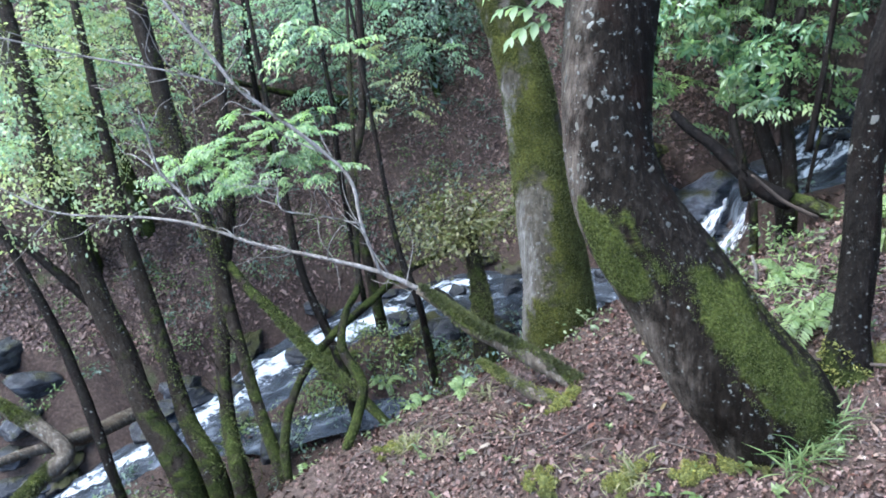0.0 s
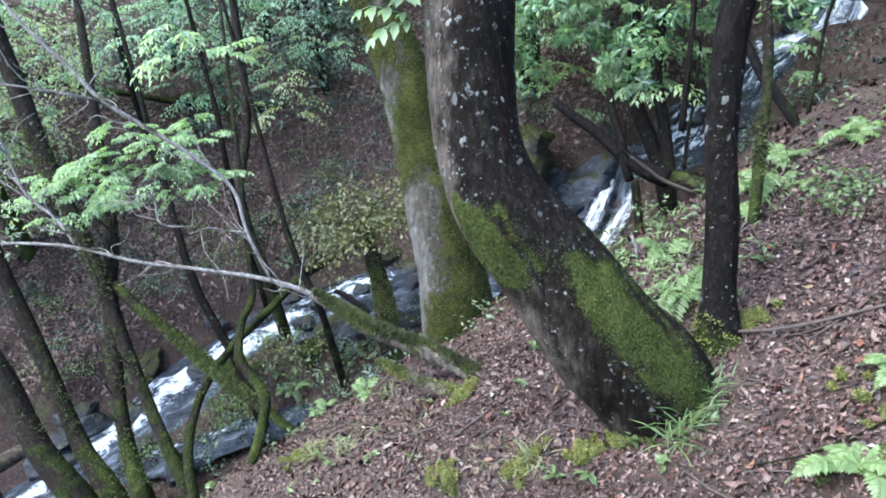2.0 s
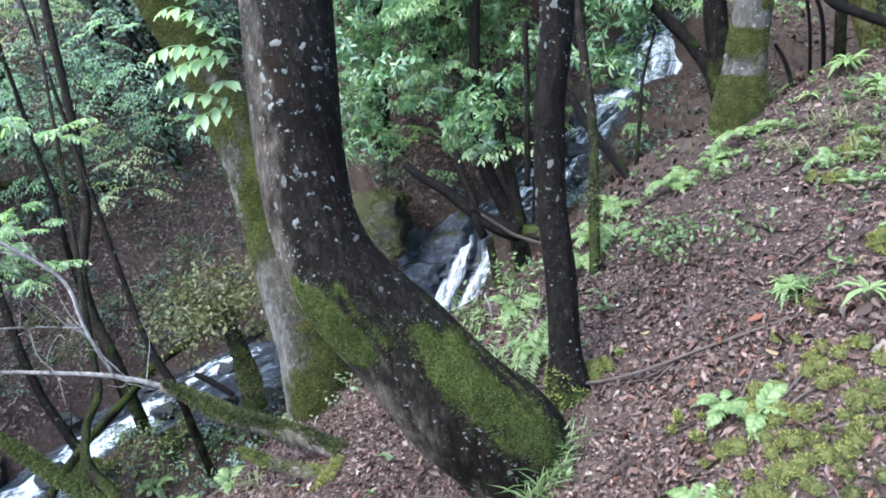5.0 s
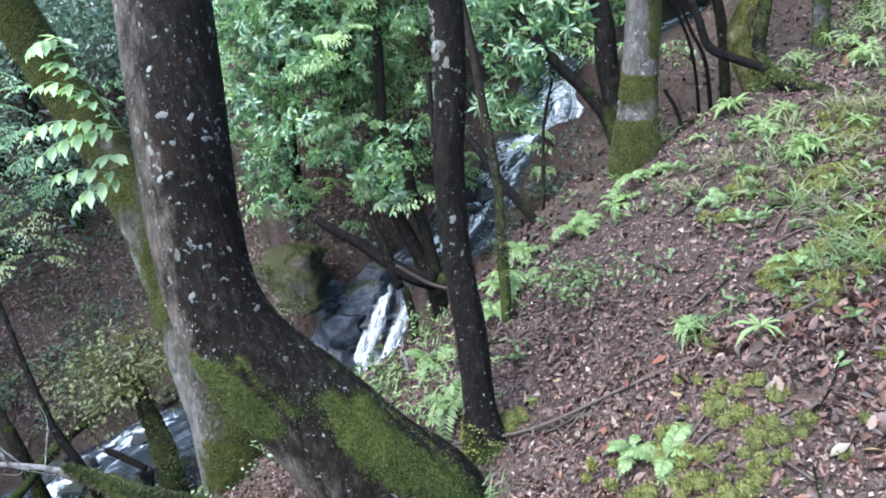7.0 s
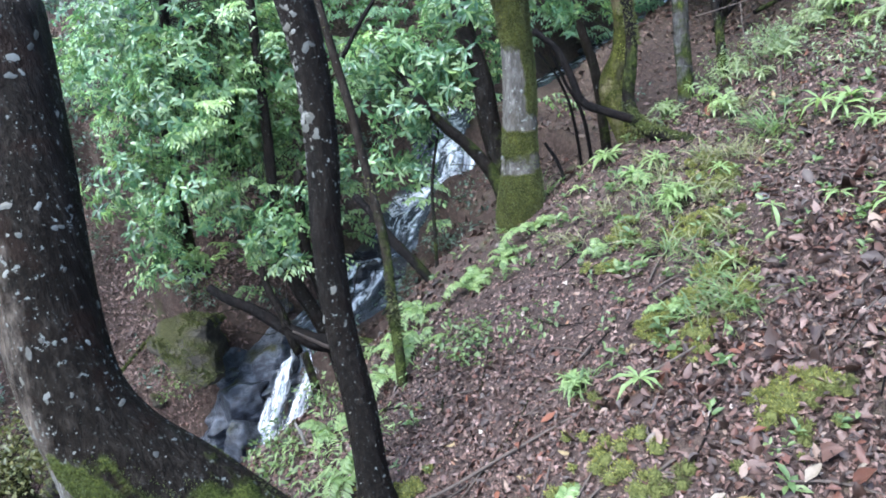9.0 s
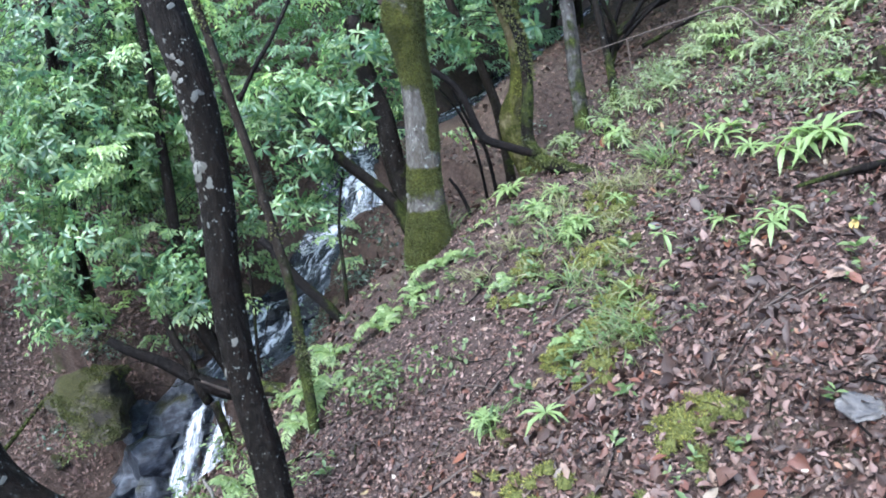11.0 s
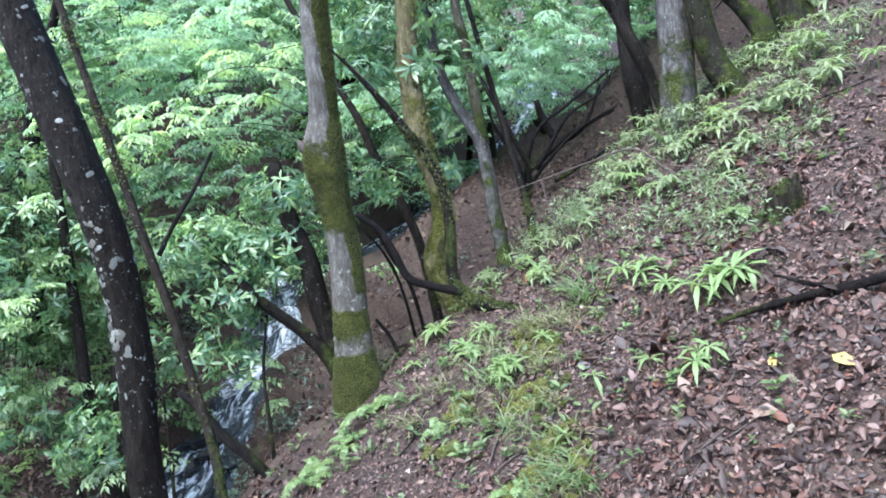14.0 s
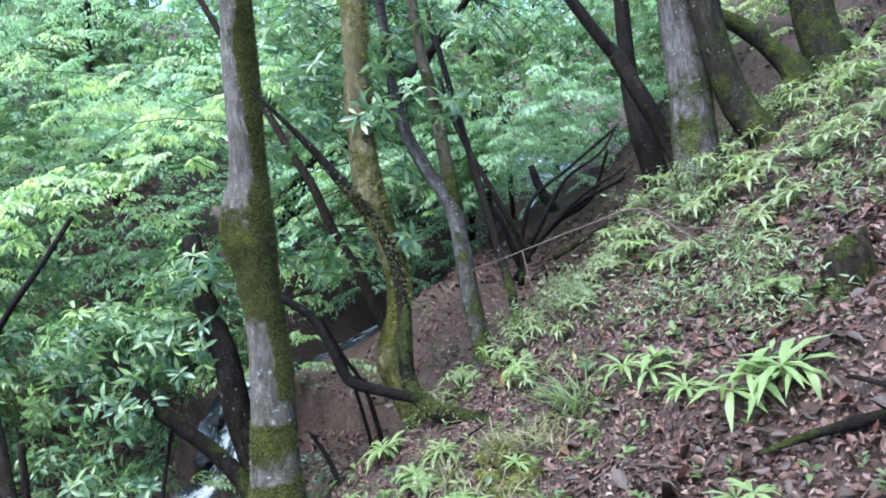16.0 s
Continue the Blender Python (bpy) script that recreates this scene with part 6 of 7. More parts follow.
for k, (x, y, s) in enumerate([(4.13, 2.34, 0.26), (4.35, 2.28, 0.28), (4.41, 2.12, 0.28), (4.62, 1.87, 0.3), (4.56, 1.53, 0.3), (4.66, 1.42, 0.3), (4.18, 1.53, 0.26), (4.42, 1.95, 0.28), (6.22, 1.87, 0.3), (3.85, 2.07, 0.2), (3.76, 2.3, 0.22), (3.59, 2.34, 0.2), (4.06, 1.94, 0.24), (4.23, 1.77, 0.26), (4.79, 1.32, 0.28), (5.88, 1.48, 0.3), (3.43, 2.37, 0.18), (4.96, 1.74, 0.3), (3.52, 2.89, 0.22)][::2]):
    rosette(x, y, s * 0.5, 600 + k, "bushy strap-leaved undergrowth plant on the upper slope", "undergrowth plants", 12, 0.7, BRUSH, width=0.19)
    fern(x + 0.12, y + 0.1, s * 0.65, 640 + k, 6, 17, 0.2, "undergrowth fern on the upper slope", "undergrowth ferns", BRUSH, "undergrowth_fern", False, 1.4)
r = np.random.default_rng(655)
for k in range(20):
    x, y, s = r.uniform(3.7, 5.6), r.uniform(1.35, 2.7), r.uniform(0.1, 0.19)
    rosette(x, y, s * 0.72, 1400 + k, "bushy strap-leaved undergrowth plant on the upper slope", "undergrowth plants", 11, 0.9, BRUSH, "undergrowth_plant", 0.21)
r = np.random.default_rng(656)
for k in range(34):
    x, y, s = r.uniform(4.3, 5.7), r.uniform(1.15, 2.1), r.uniform(0.12, 0.19)
    rosette(x, y, s * 0.74, 1440 + k, "tall light green undergrowth plant on the upper slope", "undergrowth plants", 12, 0.9, BRUSH if k % 6 else FERN, "undergrowth_plant", 0.21)
for k in range(30):
    x = r.uniform(3.35, 4.5)
    y, s = 2.62 - 0.3 * (x - 3.4) + r.normal() * 0.14, r.uniform(0.09, 0.15)
    rosette(x, y, s * 0.8, 1480 + k, "light green strap-leaved plant along the crest of the slope", "undergrowth plants", 12, 0.7, BRUSH if k % 4 else FERN, "undergrowth_plant", 0.19)
for k, (x, y, s) in enumerate([(3.37, 2.08, 0.24), (3.29, 1.99, 0.24), (2.34, 1.38, 0.16), (2.31, 1.37, 0.16), (0.88, 1.66, 0.16), (0.8, 1.53, 0.14), (1.8, 1.6, 0.12), (2.43, 1.61, 0.14), (2.73, 3.07, 0.2), (2.2, 1.49, 0.14), (2.48, 1.83, 0.16), (0.8, 1.68, 0.14), (2.73, 2.15, 0.18), (0.86, 1.6, 0.15), (0.81, 1.54, 0.12), (0.93, 1.67, 0.13)]):
    grass_tuft(x, y, s, 680 + k, "tuft of thin green grass blades", "grass tufts")


for k, (x, y, s) in enumerate([(3.09, 2.23, 0.14), (2.84, 1.95, 0.14), (2.87, 2.12, 0.12), (3.14, 2.12, 0.16), (2.95, 2.34, 0.14), (2.62, 1.72, 0.12), (2.49, 1.52, 0.12), (2.26, 1.43, 0.12), (3.04, 2.56, 0.12), (2.65, 2.42, 0.12), (2.43, 2.44, 0.12), (2.54, 2.15, 0.12), (2.36, 1.47, 0.12), (-0.44, 2.33, 0.1), (-0.6, 2.48, 0.1), (0.35, 1.74, 0.1), (-0.24, 2.78, 0.1), (3.54, 2.38, 0.14), (3.08, 2.18, 0.12), (3.14, 2.02, 0.12)]):
    grass_tuft(x, y, s, 1200 + k, "tuft of dry olive grass on the slope", "dry grass tufts", DRYGRASS)


def seedlings(seed, boxes):
    """Countless tiny seedlings and herbs in the litter."""
    r = np.random.default_rng(seed)
    at, ahead, size = [], [], []
    for x0, x1, y0, y1, n in boxes:
        x, y = r.uniform(x0, x1, n), r.uniform(y0, y1, n)
        ok = (channel_at(x, y)[0] > 0.7) & (wave(x, y, 2.6, 77) > -0.35)
        for px, py in zip(x[ok], y[ok]):
            k, z, s = int(r.integers(4, 9)), height(px, py), r.uniform(0.018, 0.05)
            a = r.uniform(0, 6.28, k)
            at.append(np.array([px, py, z + 0.008]) + np.stack([0 * a, 0 * a, r.uniform(0, 0.04, k)], -1))
            ahead.append(np.stack([np.cos(a), np.sin(a), r.uniform(0.1, 1.2, k)], -1))
            size.append(np.full(k, s) * r.uniform(0.7, 1.3, k))
    at, ahead, size = np.vstack(at), np.vstack(ahead), np.concatenate(size)
    data = leaf_blades(at, ahead, np.array([0, 0, 1.0]) + r.normal(size=(len(at), 3)) * 0.3, size, size * 0.4, 0.25)
    tagged(part("seedlings", data, GRASS, None), "tiny green seedlings and herbs scattered through the litter", "plants", kind="stuff")


seedlings(1300, [(-1.0, 5.2, 0.5, 3.3, 300), (2.0, 4.2, 1.2, 2.9, 260), (1.2, 2.6, 1.9, 3.2, 80)])


def scrub(x, y, size, seed, material):
    r = np.random.default_rng(seed)
    z = height(x, y)
    t = thing("scrub_plant", (x, y, z), "low small-leaved green scrub on the ground", "shrub", "low scrub")
    blades, spots = spray(r, [(x, y, z + size * 0.25, size)], 5200, 0.03, 0.5, 0.1, 0.06, 16, True, 0.45)
    part("leafage", blades, material, t)["kind"] = "stuff"
    part("twig_spray", twigs(r, [(x, y, z, 0.01), (x, y, z + 0.05, 0.01)], spots, 0.0025, 0.5), DEADWOOD, t)["kind"] = "stuff"


for k, (x, y, s) in enumerate([(1.78, 2.3, 0.16), (1.95, 2.15, 0.14), (1.82, 2.39, 0.17), (1.78, 2.45, 0.14), (0.05, 5.29, 0.16), (-0.03, 3.2, 0.14), (-2.97, 4.98, 0.2), (-1.64, 4.11, 0.18), (-2.49, 5.58, 0.18), (-0.83, 3.78, 0.14), (0.96, 2.85, 0.2), (1.25, 3, 0.16), (-1.09, 4.4, 0.2), (-1.59, 4.73, 0.2), (-1.53, 5.32, 0.2), (-1.7, 4.32, 0.16)]):
    scrub(x, y, s, 700 + k, GRASS)
for k, (x, y, s) in enumerate([(0.04, 3.22, 0.13), (-0.05, 3.36, 0.13), (0.16, 3.1, 0.12), (0.27, 3.04, 0.1), (-0.03, 3.12, 0.1), (0.36, 3.02, 0.09)]):
    scrub(x, y, s, 730 + k, BRUSH)


def brush(name, label, material, spots, size, dense, length, ratio, seed, rise=0.5):
    """Low dense leafage that hugs the ground."""
    r = np.random.default_rng(seed)
    blobs = []
    for x, y in spots:
        s = r.uniform(*size)
        blobs.append((x, y, height(x, y) + s * rise * 0.4, s))
    blades, _ = spray(r, blobs, dense, length, ratio, 0.0, 0.07, 14, True, rise, 0.2)
    tagged(part(name, blades, material, None), label, "undergrowth", kind="stuff")


def along_stream(seed, count, x0, x1, near, far):
    """Places on both banks, a given way back from the water's edge."""
    r = np.random.default_rng(seed)
    out = []
    while len(out) < count:
        i = int(r.integers(2, len(CHANNEL) - 2))
        c = CHANNEL[i]
        if x0 < c[0] < x1:
            off = (c[3] + r.uniform(*(near if r.uniform() < 0.5 else far))) * (1 if r.uniform() < 0.5 else -1)
            out.append((c[0] + FLOW[i][1] * off, c[1] - FLOW[i][0] * off))
    return out


r = np.random.default_rng(1500)
upper = [(r.uniform(3.6, 6.0), r.uniform(1.3, 2.9)) for _ in range(90)]
brush("pale_brush", "light green brush of fine leaves on the upper slope", BRUSH, upper[:55], (0.07, 0.17), 8200, 0.034, 0.25, 1501, 0.8)
brush("fresh_brush", "fresh green low brush on the upper slope", BRUSH, upper[55:], (0.07, 0.16), 7600, 0.03, 0.32, 1502, 0.8)
brush("ridge_grass", "dull olive grass and moss along the ridge", DRYGRASS, [(3.09, 2.23), (2.84, 1.95), (2.87, 2.12), (2.62, 1.72), (2.26, 1.43), (2.95, 2.34), (2.46, 1.72), (2.62, 1.95), (2.38, 1.58), (2.66, 2.2), (2.76, 2.41), (3.15, 1.99), (2.94, 1.91), (2.79, 2.37), (2.57, 2.4), (2.45, 1.78), (2.64, 2.09), (2.48, 1.63), (2.36, 2.48), (-0.5, 2.4), (-0.34, 2.48), (-0.12, 2.22), (0.01, 1.9), (0.25, 1.77)], (0.05, 0.11), 9000, 0.045, 0.1, 1507, 0.7)
brush("fall_brush", "bright green low growth beside the waterfall", FERN, [(1.08, 2.58), (1.08, 2.28), (1.2, 2.26), (1.29, 2.3), (0.98, 2.28), (1.21, 2.54), (1, 2.46), (1, 2.77), (1.12, 2.74), (1.23, 2.87), (1.25, 2.68), (0.94, 2.77), (1.65, 2.96), (1.77, 2.9), (1.57, 2.66)], (0.06, 0.13), 4600, 0.05, 0.2, 1508, 0.9)
brush("island_brush", "green moss and herbs on the rock between the channels", GRASS, [(-1.5, 4.3), (-1.35, 4.2), (-1.2, 4.25), (-1.05, 4.2), (-0.9, 4.3), (-1.25, 4.45), (-1.45, 4.15), (-1.1, 4.1)], (0.07, 0.14), 5200, 0.03, 0.4, 1509, 0.7)
brush("island_moss", "yellow-green moss on the rock between the channels", MOSS, [(-1.33, 4.26), (-1.54, 4.3), (-1.15, 4.32), (-0.95, 4.35), (-0.8, 4.3), (-1.4, 4.1), (-1.1, 4.15), (-1.25, 4.4), (-1.62, 4.2)], (0.07, 0.14), 7000, 0.022, 0.4, 1512, 0.6)
brush("island_herbs", "light green herbs on the rock between the channels", FERN, [(-1.45, 4.2), (-1.2, 4.2), (-1.0, 4.28), (-1.6, 4.12), (-0.85, 4.2)], (0.06, 0.11), 3000, 0.045, 0.4, 1513, 0.8)
r = np.random.default_rng(1510)
brush("hillside_scrub", "scattered low green plants on the far hillside", DARKLEAF, [(r.uniform(-3.6, 2.2), r.uniform(5.9, 9.0)) for _ in range(130)], (0.08, 0.22), 1500, 0.045, 0.4, 1511, 0.7)
brush("bank_brush", "dark green low growth along the stream banks", GRASS, along_stream(1503, 90, -4.5, 1.0, (0.12, 0.6), (0.3, 1.1)), (0.1, 0.24), 3600, 0.034, 0.4, 1504)
brush("bank_ivy", "deep green ground cover along the stream", DARKLEAF, along_stream(1505, 110, -5.5, 4.0, (0.12, 0.7), (0.4, 1.6)), (0.1, 0.26), 3000, 0.04, 0.45, 1506)


# ---------------------------------------------------------------- moss
def moss_mat(x, y, size, seed):
    """A ragged patch of moss: small cushions run together, furred with tiny shoots."""
    r = np.random.default_rng(seed)
    t = thing("moss_patch", (x, y, height(x, y)), "ragged yellow-green moss patch on the slope", "moss", "moss patches")
    n = int(640 * size**2) + 16
    turn, k = r.uniform(0, 3.14), r.uniform(0.45, 0.8)
    o = r.normal(size=(n, 2)) * [size * 0.7, size * 0.7 * k]
    cx, cy = x + o[:, 0] * np.cos(turn) - o[:, 1] * np.sin(turn), y + o[:, 0] * np.sin(turn) + o[:, 1] * np.cos(turn)
    rad = r.uniform(0.009, 0.029, n) * (1.25 - 0.6 * np.clip(np.hypot(o[:, 0], o[:, 1]) / size, 0, 1))
    cz = ground(cx, cy) + 0.01
    a = np.linspace(0, 6.283, 10, endpoint=False)
    domes = []
    for i in range(n):
        rings = [(1.0, -0.3), (0.85, 0.35), (0.5, 0.68)]
        v = [np.stack([cx[i] + rad[i] * q * np.cos(a), cy[i] + rad[i] * q * np.sin(a), np.full(10, cz[i] + rad[i] * h)], -1) for q, h in rings]
        v = np.vstack([*v, [[cx[i], cy[i], cz[i] + rad[i] * 0.8]]])
        f = [[k0 * 10 + j, k0 * 10 + (j + 1) % 10, k0 * 10 + 10 + (j + 1) % 10] for k0 in (0, 1) for j in range(10)]
        f += [[k0 * 10 + j, k0 * 10 + 10 + (j + 1) % 10, k0 * 10 + 10 + j] for k0 in (0, 1) for j in range(10)]
        f += [[20 + j, 20 + (j + 1) % 10, 30] for j in range(10)]
        domes.append((v, f))
    part("cushion", joined(domes), MOSSBED, t)["kind"] = "stuff"
    m = n * 70
    i = r.integers(0, n, m)
    d = unit(r.normal(size=(m, 3)) + [0, 0, 0.6])
    d[:, 2] = np.abs(d[:, 2])
    at = np.stack([cx[i], cy[i], cz[i]], -1) + d * rad[i][:, None] * [1, 1, 0.8]
    v, f = leaf_blades(at, d + r.normal(size=(m, 3)) * 0.5, r.normal(size=(m, 3)), r.uniform(0.007, 0.02, m), 0.0042, 0.3, False)
    part("moss_fur", (v, f), MOSS, t)["kind"] = "stuff"


for k, (x, y, s) in enumerate([(2.64, 1.87, 0.16), (2.99, 2.06, 0.13), (2.65, 1.85, 0.17), (2.11, 1.56, 0.1), (2.13, 1.4, 0.13), (1.99, 0.95, 0.16), (1.63, 1.16, 0.2), (1.36, 1.22, 0.22), (1.34, 1.02, 0.24), (2, 0.95, 0.14), (1.11, 1.94, 0.09), (1.18, 1.89, 0.07), (-0.69, 2.52, 0.12), (0.29, 1.73, 0.1), (0.01, 1.82, 0.08), (0.52, 1.66, 0.08), (0.13, 2.34, 0.1), (0.65, 1.64, 0.07), (0.74, 1.62, 0.06), (1.1, 1.96, 0.06), (1.11, 1.87, 0.05), (2.44, 1.6, 0.11), (2.37, 1.42, 0.08), (2.28, 1.55, 0.08), (2.13, 1.58, 0.07), (2.08, 0.93, 0.12), (2.56, 2.22, 0.12), (2.31, 2.06, 0.09), (3.04, 2.2, 0.12)]):
    moss_mat(x, y, s * (0.9 if s > 0.18 else 0.72), 740 + k)


def skin(owner, count, seed):
    """The trunk of a thing and random places and outward normals on its surface."""
    trunk = ([o for o in scene.collection.objects if o.parent == owner and o.name.startswith("trunk")] + [owner])[0]
    me = trunk.data
    r = np.random.default_rng(seed)
    v = np.empty(len(me.vertices) * 3, np.float32)
    me.vertices.foreach_get("co", v)
    v = v.reshape(-1, 3)
    f = np.empty(len(me.polygons) * 3, np.int32)
    me.polygons.foreach_get("vertices", f)
    f = f.reshape(-1, 3)
    a, b, c = v[f[:, 0]], v[f[:, 1]], v[f[:, 2]]
    nrm = np.cross(b - a, c - a)
    area = np.linalg.norm(nrm, axis=1)
    pick = r.choice(len(f), count, p=area / area.sum())
    s, t = r.uniform(size=(2, count, 1))
    flip = (s + t) > 1
    s, t = np.where(flip, 1 - s, s), np.where(flip, 1 - t, t)
    p = a[pick] + s * (b - a)[pick] + t * (c - a)[pick]
    return trunk, r, p + np.array(owner.matrix_world.translation), unit(nrm[pick])


def moss_on(owner, count, seed, material, want, size=(0.008, 0.022)):
    """Moss shoots on a trunk, in patches; want(place, normal) says how welcome moss is there."""
    trunk, r, p, n = skin(owner, count, seed)
    me = trunk.data
    v, vn = (np.empty(len(me.vertices) * 3, np.float32) for _ in range(2))
    me.vertices.foreach_get("co", v)
    me.vertices.foreach_get("normal", vn)
    grown = me.attributes.new("moss", "FLOAT", "POINT")
    grown.data.foreach_set("value", np.clip(want(v.reshape(-1, 3) + np.array(owner.matrix_world.translation), vn.reshape(-1, 3)), -0.6, 1.4).astype(np.float32))
    keep = r.uniform(size=count) < np.clip(1.6 * want(p, n) - 0.45 + 0.5 * patches(p, seed + 40, 26), 0, 1)
    p, n = p[keep], n[keep]
    k = len(p)
    data = leaf_blades(p - n * 0.002, n + r.normal(size=(k, 3)) * 0.75 - [0, 0, 0.35], r.normal(size=(k, 3)), r.uniform(*size, k), 0.45 * r.uniform(*size, k), 0.3, False)
    coat = part("moss", data, material, owner)
    coat["kind"] = "stuff"
    if trunk is not owner:
        coat.parent = trunk


def lichen_on(owner, count, seed, want, size):
    """Thin, ragged crusts of lichen on a trunk, most of them small."""
    trunk, r, p, n = skin(owner, count * 4, seed)
    keep = r.uniform(size=len(p)) < np.clip(want(p, n), 0, 1)
    p, n = p[keep][:count], n[keep][:count]
    k, sides = len(p), 11
    u = unit(np.cross(n, r.normal(size=(k, 3))))
    w = np.cross(n, u)
    rad = size[0] + (size[1] - size[0]) * r.uniform(size=(k, 1)) ** 4.5
    a = np.linspace(0, 6.283, sides, endpoint=False)[None]
    edge = rad * (1 + 0.28 * np.sin(2 * a + r.uniform(0, 6.28, (k, 1))) + 0.16 * r.normal(size=(k, sides)))
    ring = p[:, None] + n[:, None] * 0.0006 + (edge * np.cos(a))[..., None] * u[:, None] + 1.25 * (edge * np.sin(a))[..., None] * w[:, None]
    verts = np.concatenate([ring, (p + n * 0.0028)[:, None]], 1).reshape(-1, 3)
    j = np.arange(sides)
    fan = np.stack([j, (j + 1) % sides, np.full(sides, sides)], -1)
    crust = part("lichen", (verts, ((np.arange(k) * (sides + 1))[:, None, None] + fan).reshape(-1, 3)), LICHEN, owner)
    crust["kind"] = "stuff"
    crust.parent = trunk


def patches(p, seed, scale):
    return wave(p[:, 0] + 0.7 * p[:, 2], p[:, 1] - 0.5 * p[:, 2], scale, seed) + 0.5 * wave(p[:, 2] * 1.1 + p[:, 0], p[:, 1] + p[:, 0], scale * 2.3, seed + 1)


def ring(z, low, high, soft=0.05):
    return smooth(z, low - soft, low + soft) * smooth(z, high + soft, high - soft)


def leaning_moss(p, n):
    """A cushion on the elbow's inner side, a coat along the upper side of the lean, and a skirt at the foot."""
    z = p[:, 2]
    elbow = 1.35 * ring(z, 0.14, 0.46, 0.1) * smooth(n[:, 0], 0.3 - 0.8 * np.clip(z - 0.3, 0, 0.4), -0.1) * smooth(n[:, 0], -0.98, -0.75) * smooth(-n[:, 1], -0.1, 0.45)
    top = 1.35 * smooth(0.72 * n[:, 0] + 0.68 * n[:, 2] - 0.06 * n[:, 1], -0.14, 0.3) * smooth(z, 0.36, 0.08)
    rim = 1.1 * smooth(0.72 * n[:, 0] + 0.68 * n[:, 2], 0.62, 0.9) * smooth(z, 0.42, 0.2)
    foot = 1.2 * smooth(z, -0.24, -0.36) * smooth(n[:, 0], -0.35, 0.3)
    coat = np.maximum(np.maximum(elbow, top), np.maximum(foot, rim))
    return coat + (0.25 + 0.75 * np.clip(coat, 0, 1)) * (0.5 * patches(p, 81, 6) + 0.42 * patches(p, 131, 17)) - 0.28


def stripes(p, seed, scale):
    return wave(p[:, 0] + 0.12 * p[:, 2], p[:, 1] - 0.1 * p[:, 2], scale, seed) + 0.6 * wave(p[:, 0] - 0.4 * p[:, 2], p[:, 1] + 0.3 * p[:, 2], scale * 1.6, seed + 1)


def mossy_coat(p, n):
    return 0.85 + 0.55 * stripes(p, 83, 9) + 0.4 * n[:, 0] + 0.15 * patches(p, 135, 15)


def ringed_coat(p, n):
    z, side = p[:, 2], 0.85 * n[:, 0] - 0.53 * n[:, 1]
    rings = 1.2 * ring(z, -0.3, 0.36, 0.025) + 1.15 * ring(z, 0.475, 0.6, 0.025) + 1.2 * ring(z, 1.0, 1.53, 0.08)
    streak = 1.25 * smooth(z, 0.55, 0.72) * smooth(side + 0.25 * patches(p, 141, 7), -0.25, 0.3)
    return np.maximum(rings, streak) + 0.4 * patches(p, 85, 9) + 0.2 * patches(p, 143, 21) - 0.15


found = {o.name: o for o in scene.collection.objects}
moss_on(found["leaning_tree"], 220000, 801, FOOTMOSS, leaning_moss, (0.004, 0.0105))
moss_on(found["mossy_tree"], 90000, 802, TRUNKMOSS, mossy_coat, (0.006, 0.015))
moss_on(found["ringed_tree"], 120000, 803, TRUNKMOSS, ringed_coat, (0.005, 0.014))
moss_on(found["fallen_bough"], 22000, 804, TRUNKMOSS, lambda p, n: 1.1 * patches(p, 87, 9) + 0.5 * n[:, 2] + 0.05, (0.01, 0.026))
moss_on(found["mossy_log"], 6000, 805, MOSS, lambda p, n: 0.6 * patches(p, 89, 9) + 0.6 * n[:, 2] + 0.4)
moss_on(found["yellow_tree"], 30000, 806, MOSS, lambda p, n: 0.6 * patches(p, 91, 8) + 0.4 + 0.5 * n[:, 0])
moss_on(found["fallen_log"], 14000, 812, TRUNKMOSS, lambda p, n: 0.6 * patches(p, 139, 7) + 0.5 * n[:, 2] + 0.45, (0.01, 0.026))
moss_on(found["snaking_stem"], 4000, 807, TRUNKMOSS, lambda p, n: 0.7 * patches(p, 93, 9) + 0.5)
for k, name in enumerate(("bank_tree", "bank_tree.001", "bank_tree.002", "bank_tree.003", "arching_stem", "fallen_pole", "grey_tree", "forked_mossy_tree", "bent_sapling", "thin_tree", "box_shrub")):
    moss_on(found[name], 8000, 820 + k, TRUNKMOSS if k > 5 else FOOTMOSS, lambda p, n: 0.7 * patches(p, 101 + 2 * k, 6) + 0.3 * n[:, 2] + 0.1, (0.012, 0.03))
moss_on(found["slender_tree"], 20000, 808, MOSS, lambda p, n: 6 * (-0.13 - p[:, 2]) + 0.4 * patches(p, 95, 12), (0.01, 0.026))
moss_on(found["mossy_rock"], 30000, 809, TRUNKMOSS, lambda p, n: 0.6 * patches(p, 97, 5) + 0.5 * n[:, 2] + 0.25, (0.014, 0.03))
moss_on(found["mossy_rock.002"], 14000, 811, TRUNKMOSS, lambda p, n: 0.5 * patches(p, 133, 6) + 0.7 * n[:, 2] + 0.2, (0.015, 0.035))
moss_on(found["mossy_rock.001"], 26000, 810, DARKMOSS, lambda p, n: 0.5 * patches(p, 99, 6) + 0.7 * n[:, 2] + 0.3, (0.015, 0.04))
lichen_on(found["leaning_tree"], 620, 841, lambda p, n: (0.3 + 0.5 * smooth(n[:, 0], 0.3, -0.7) + 0.35 * patches(p, 121, 5)) * smooth(leaning_moss(p, n), 0.5, 0.1) * smooth(p[:, 2], 0.0, 0.6), (0.0018, 0.0125))
lichen_on(found["mossy_tree"], 420, 842, lambda p, n: (0.3 + 0.4 * patches(p, 123, 6)) * smooth(mossy_coat(p, n), 0.5, 0.1), (0.003, 0.018))
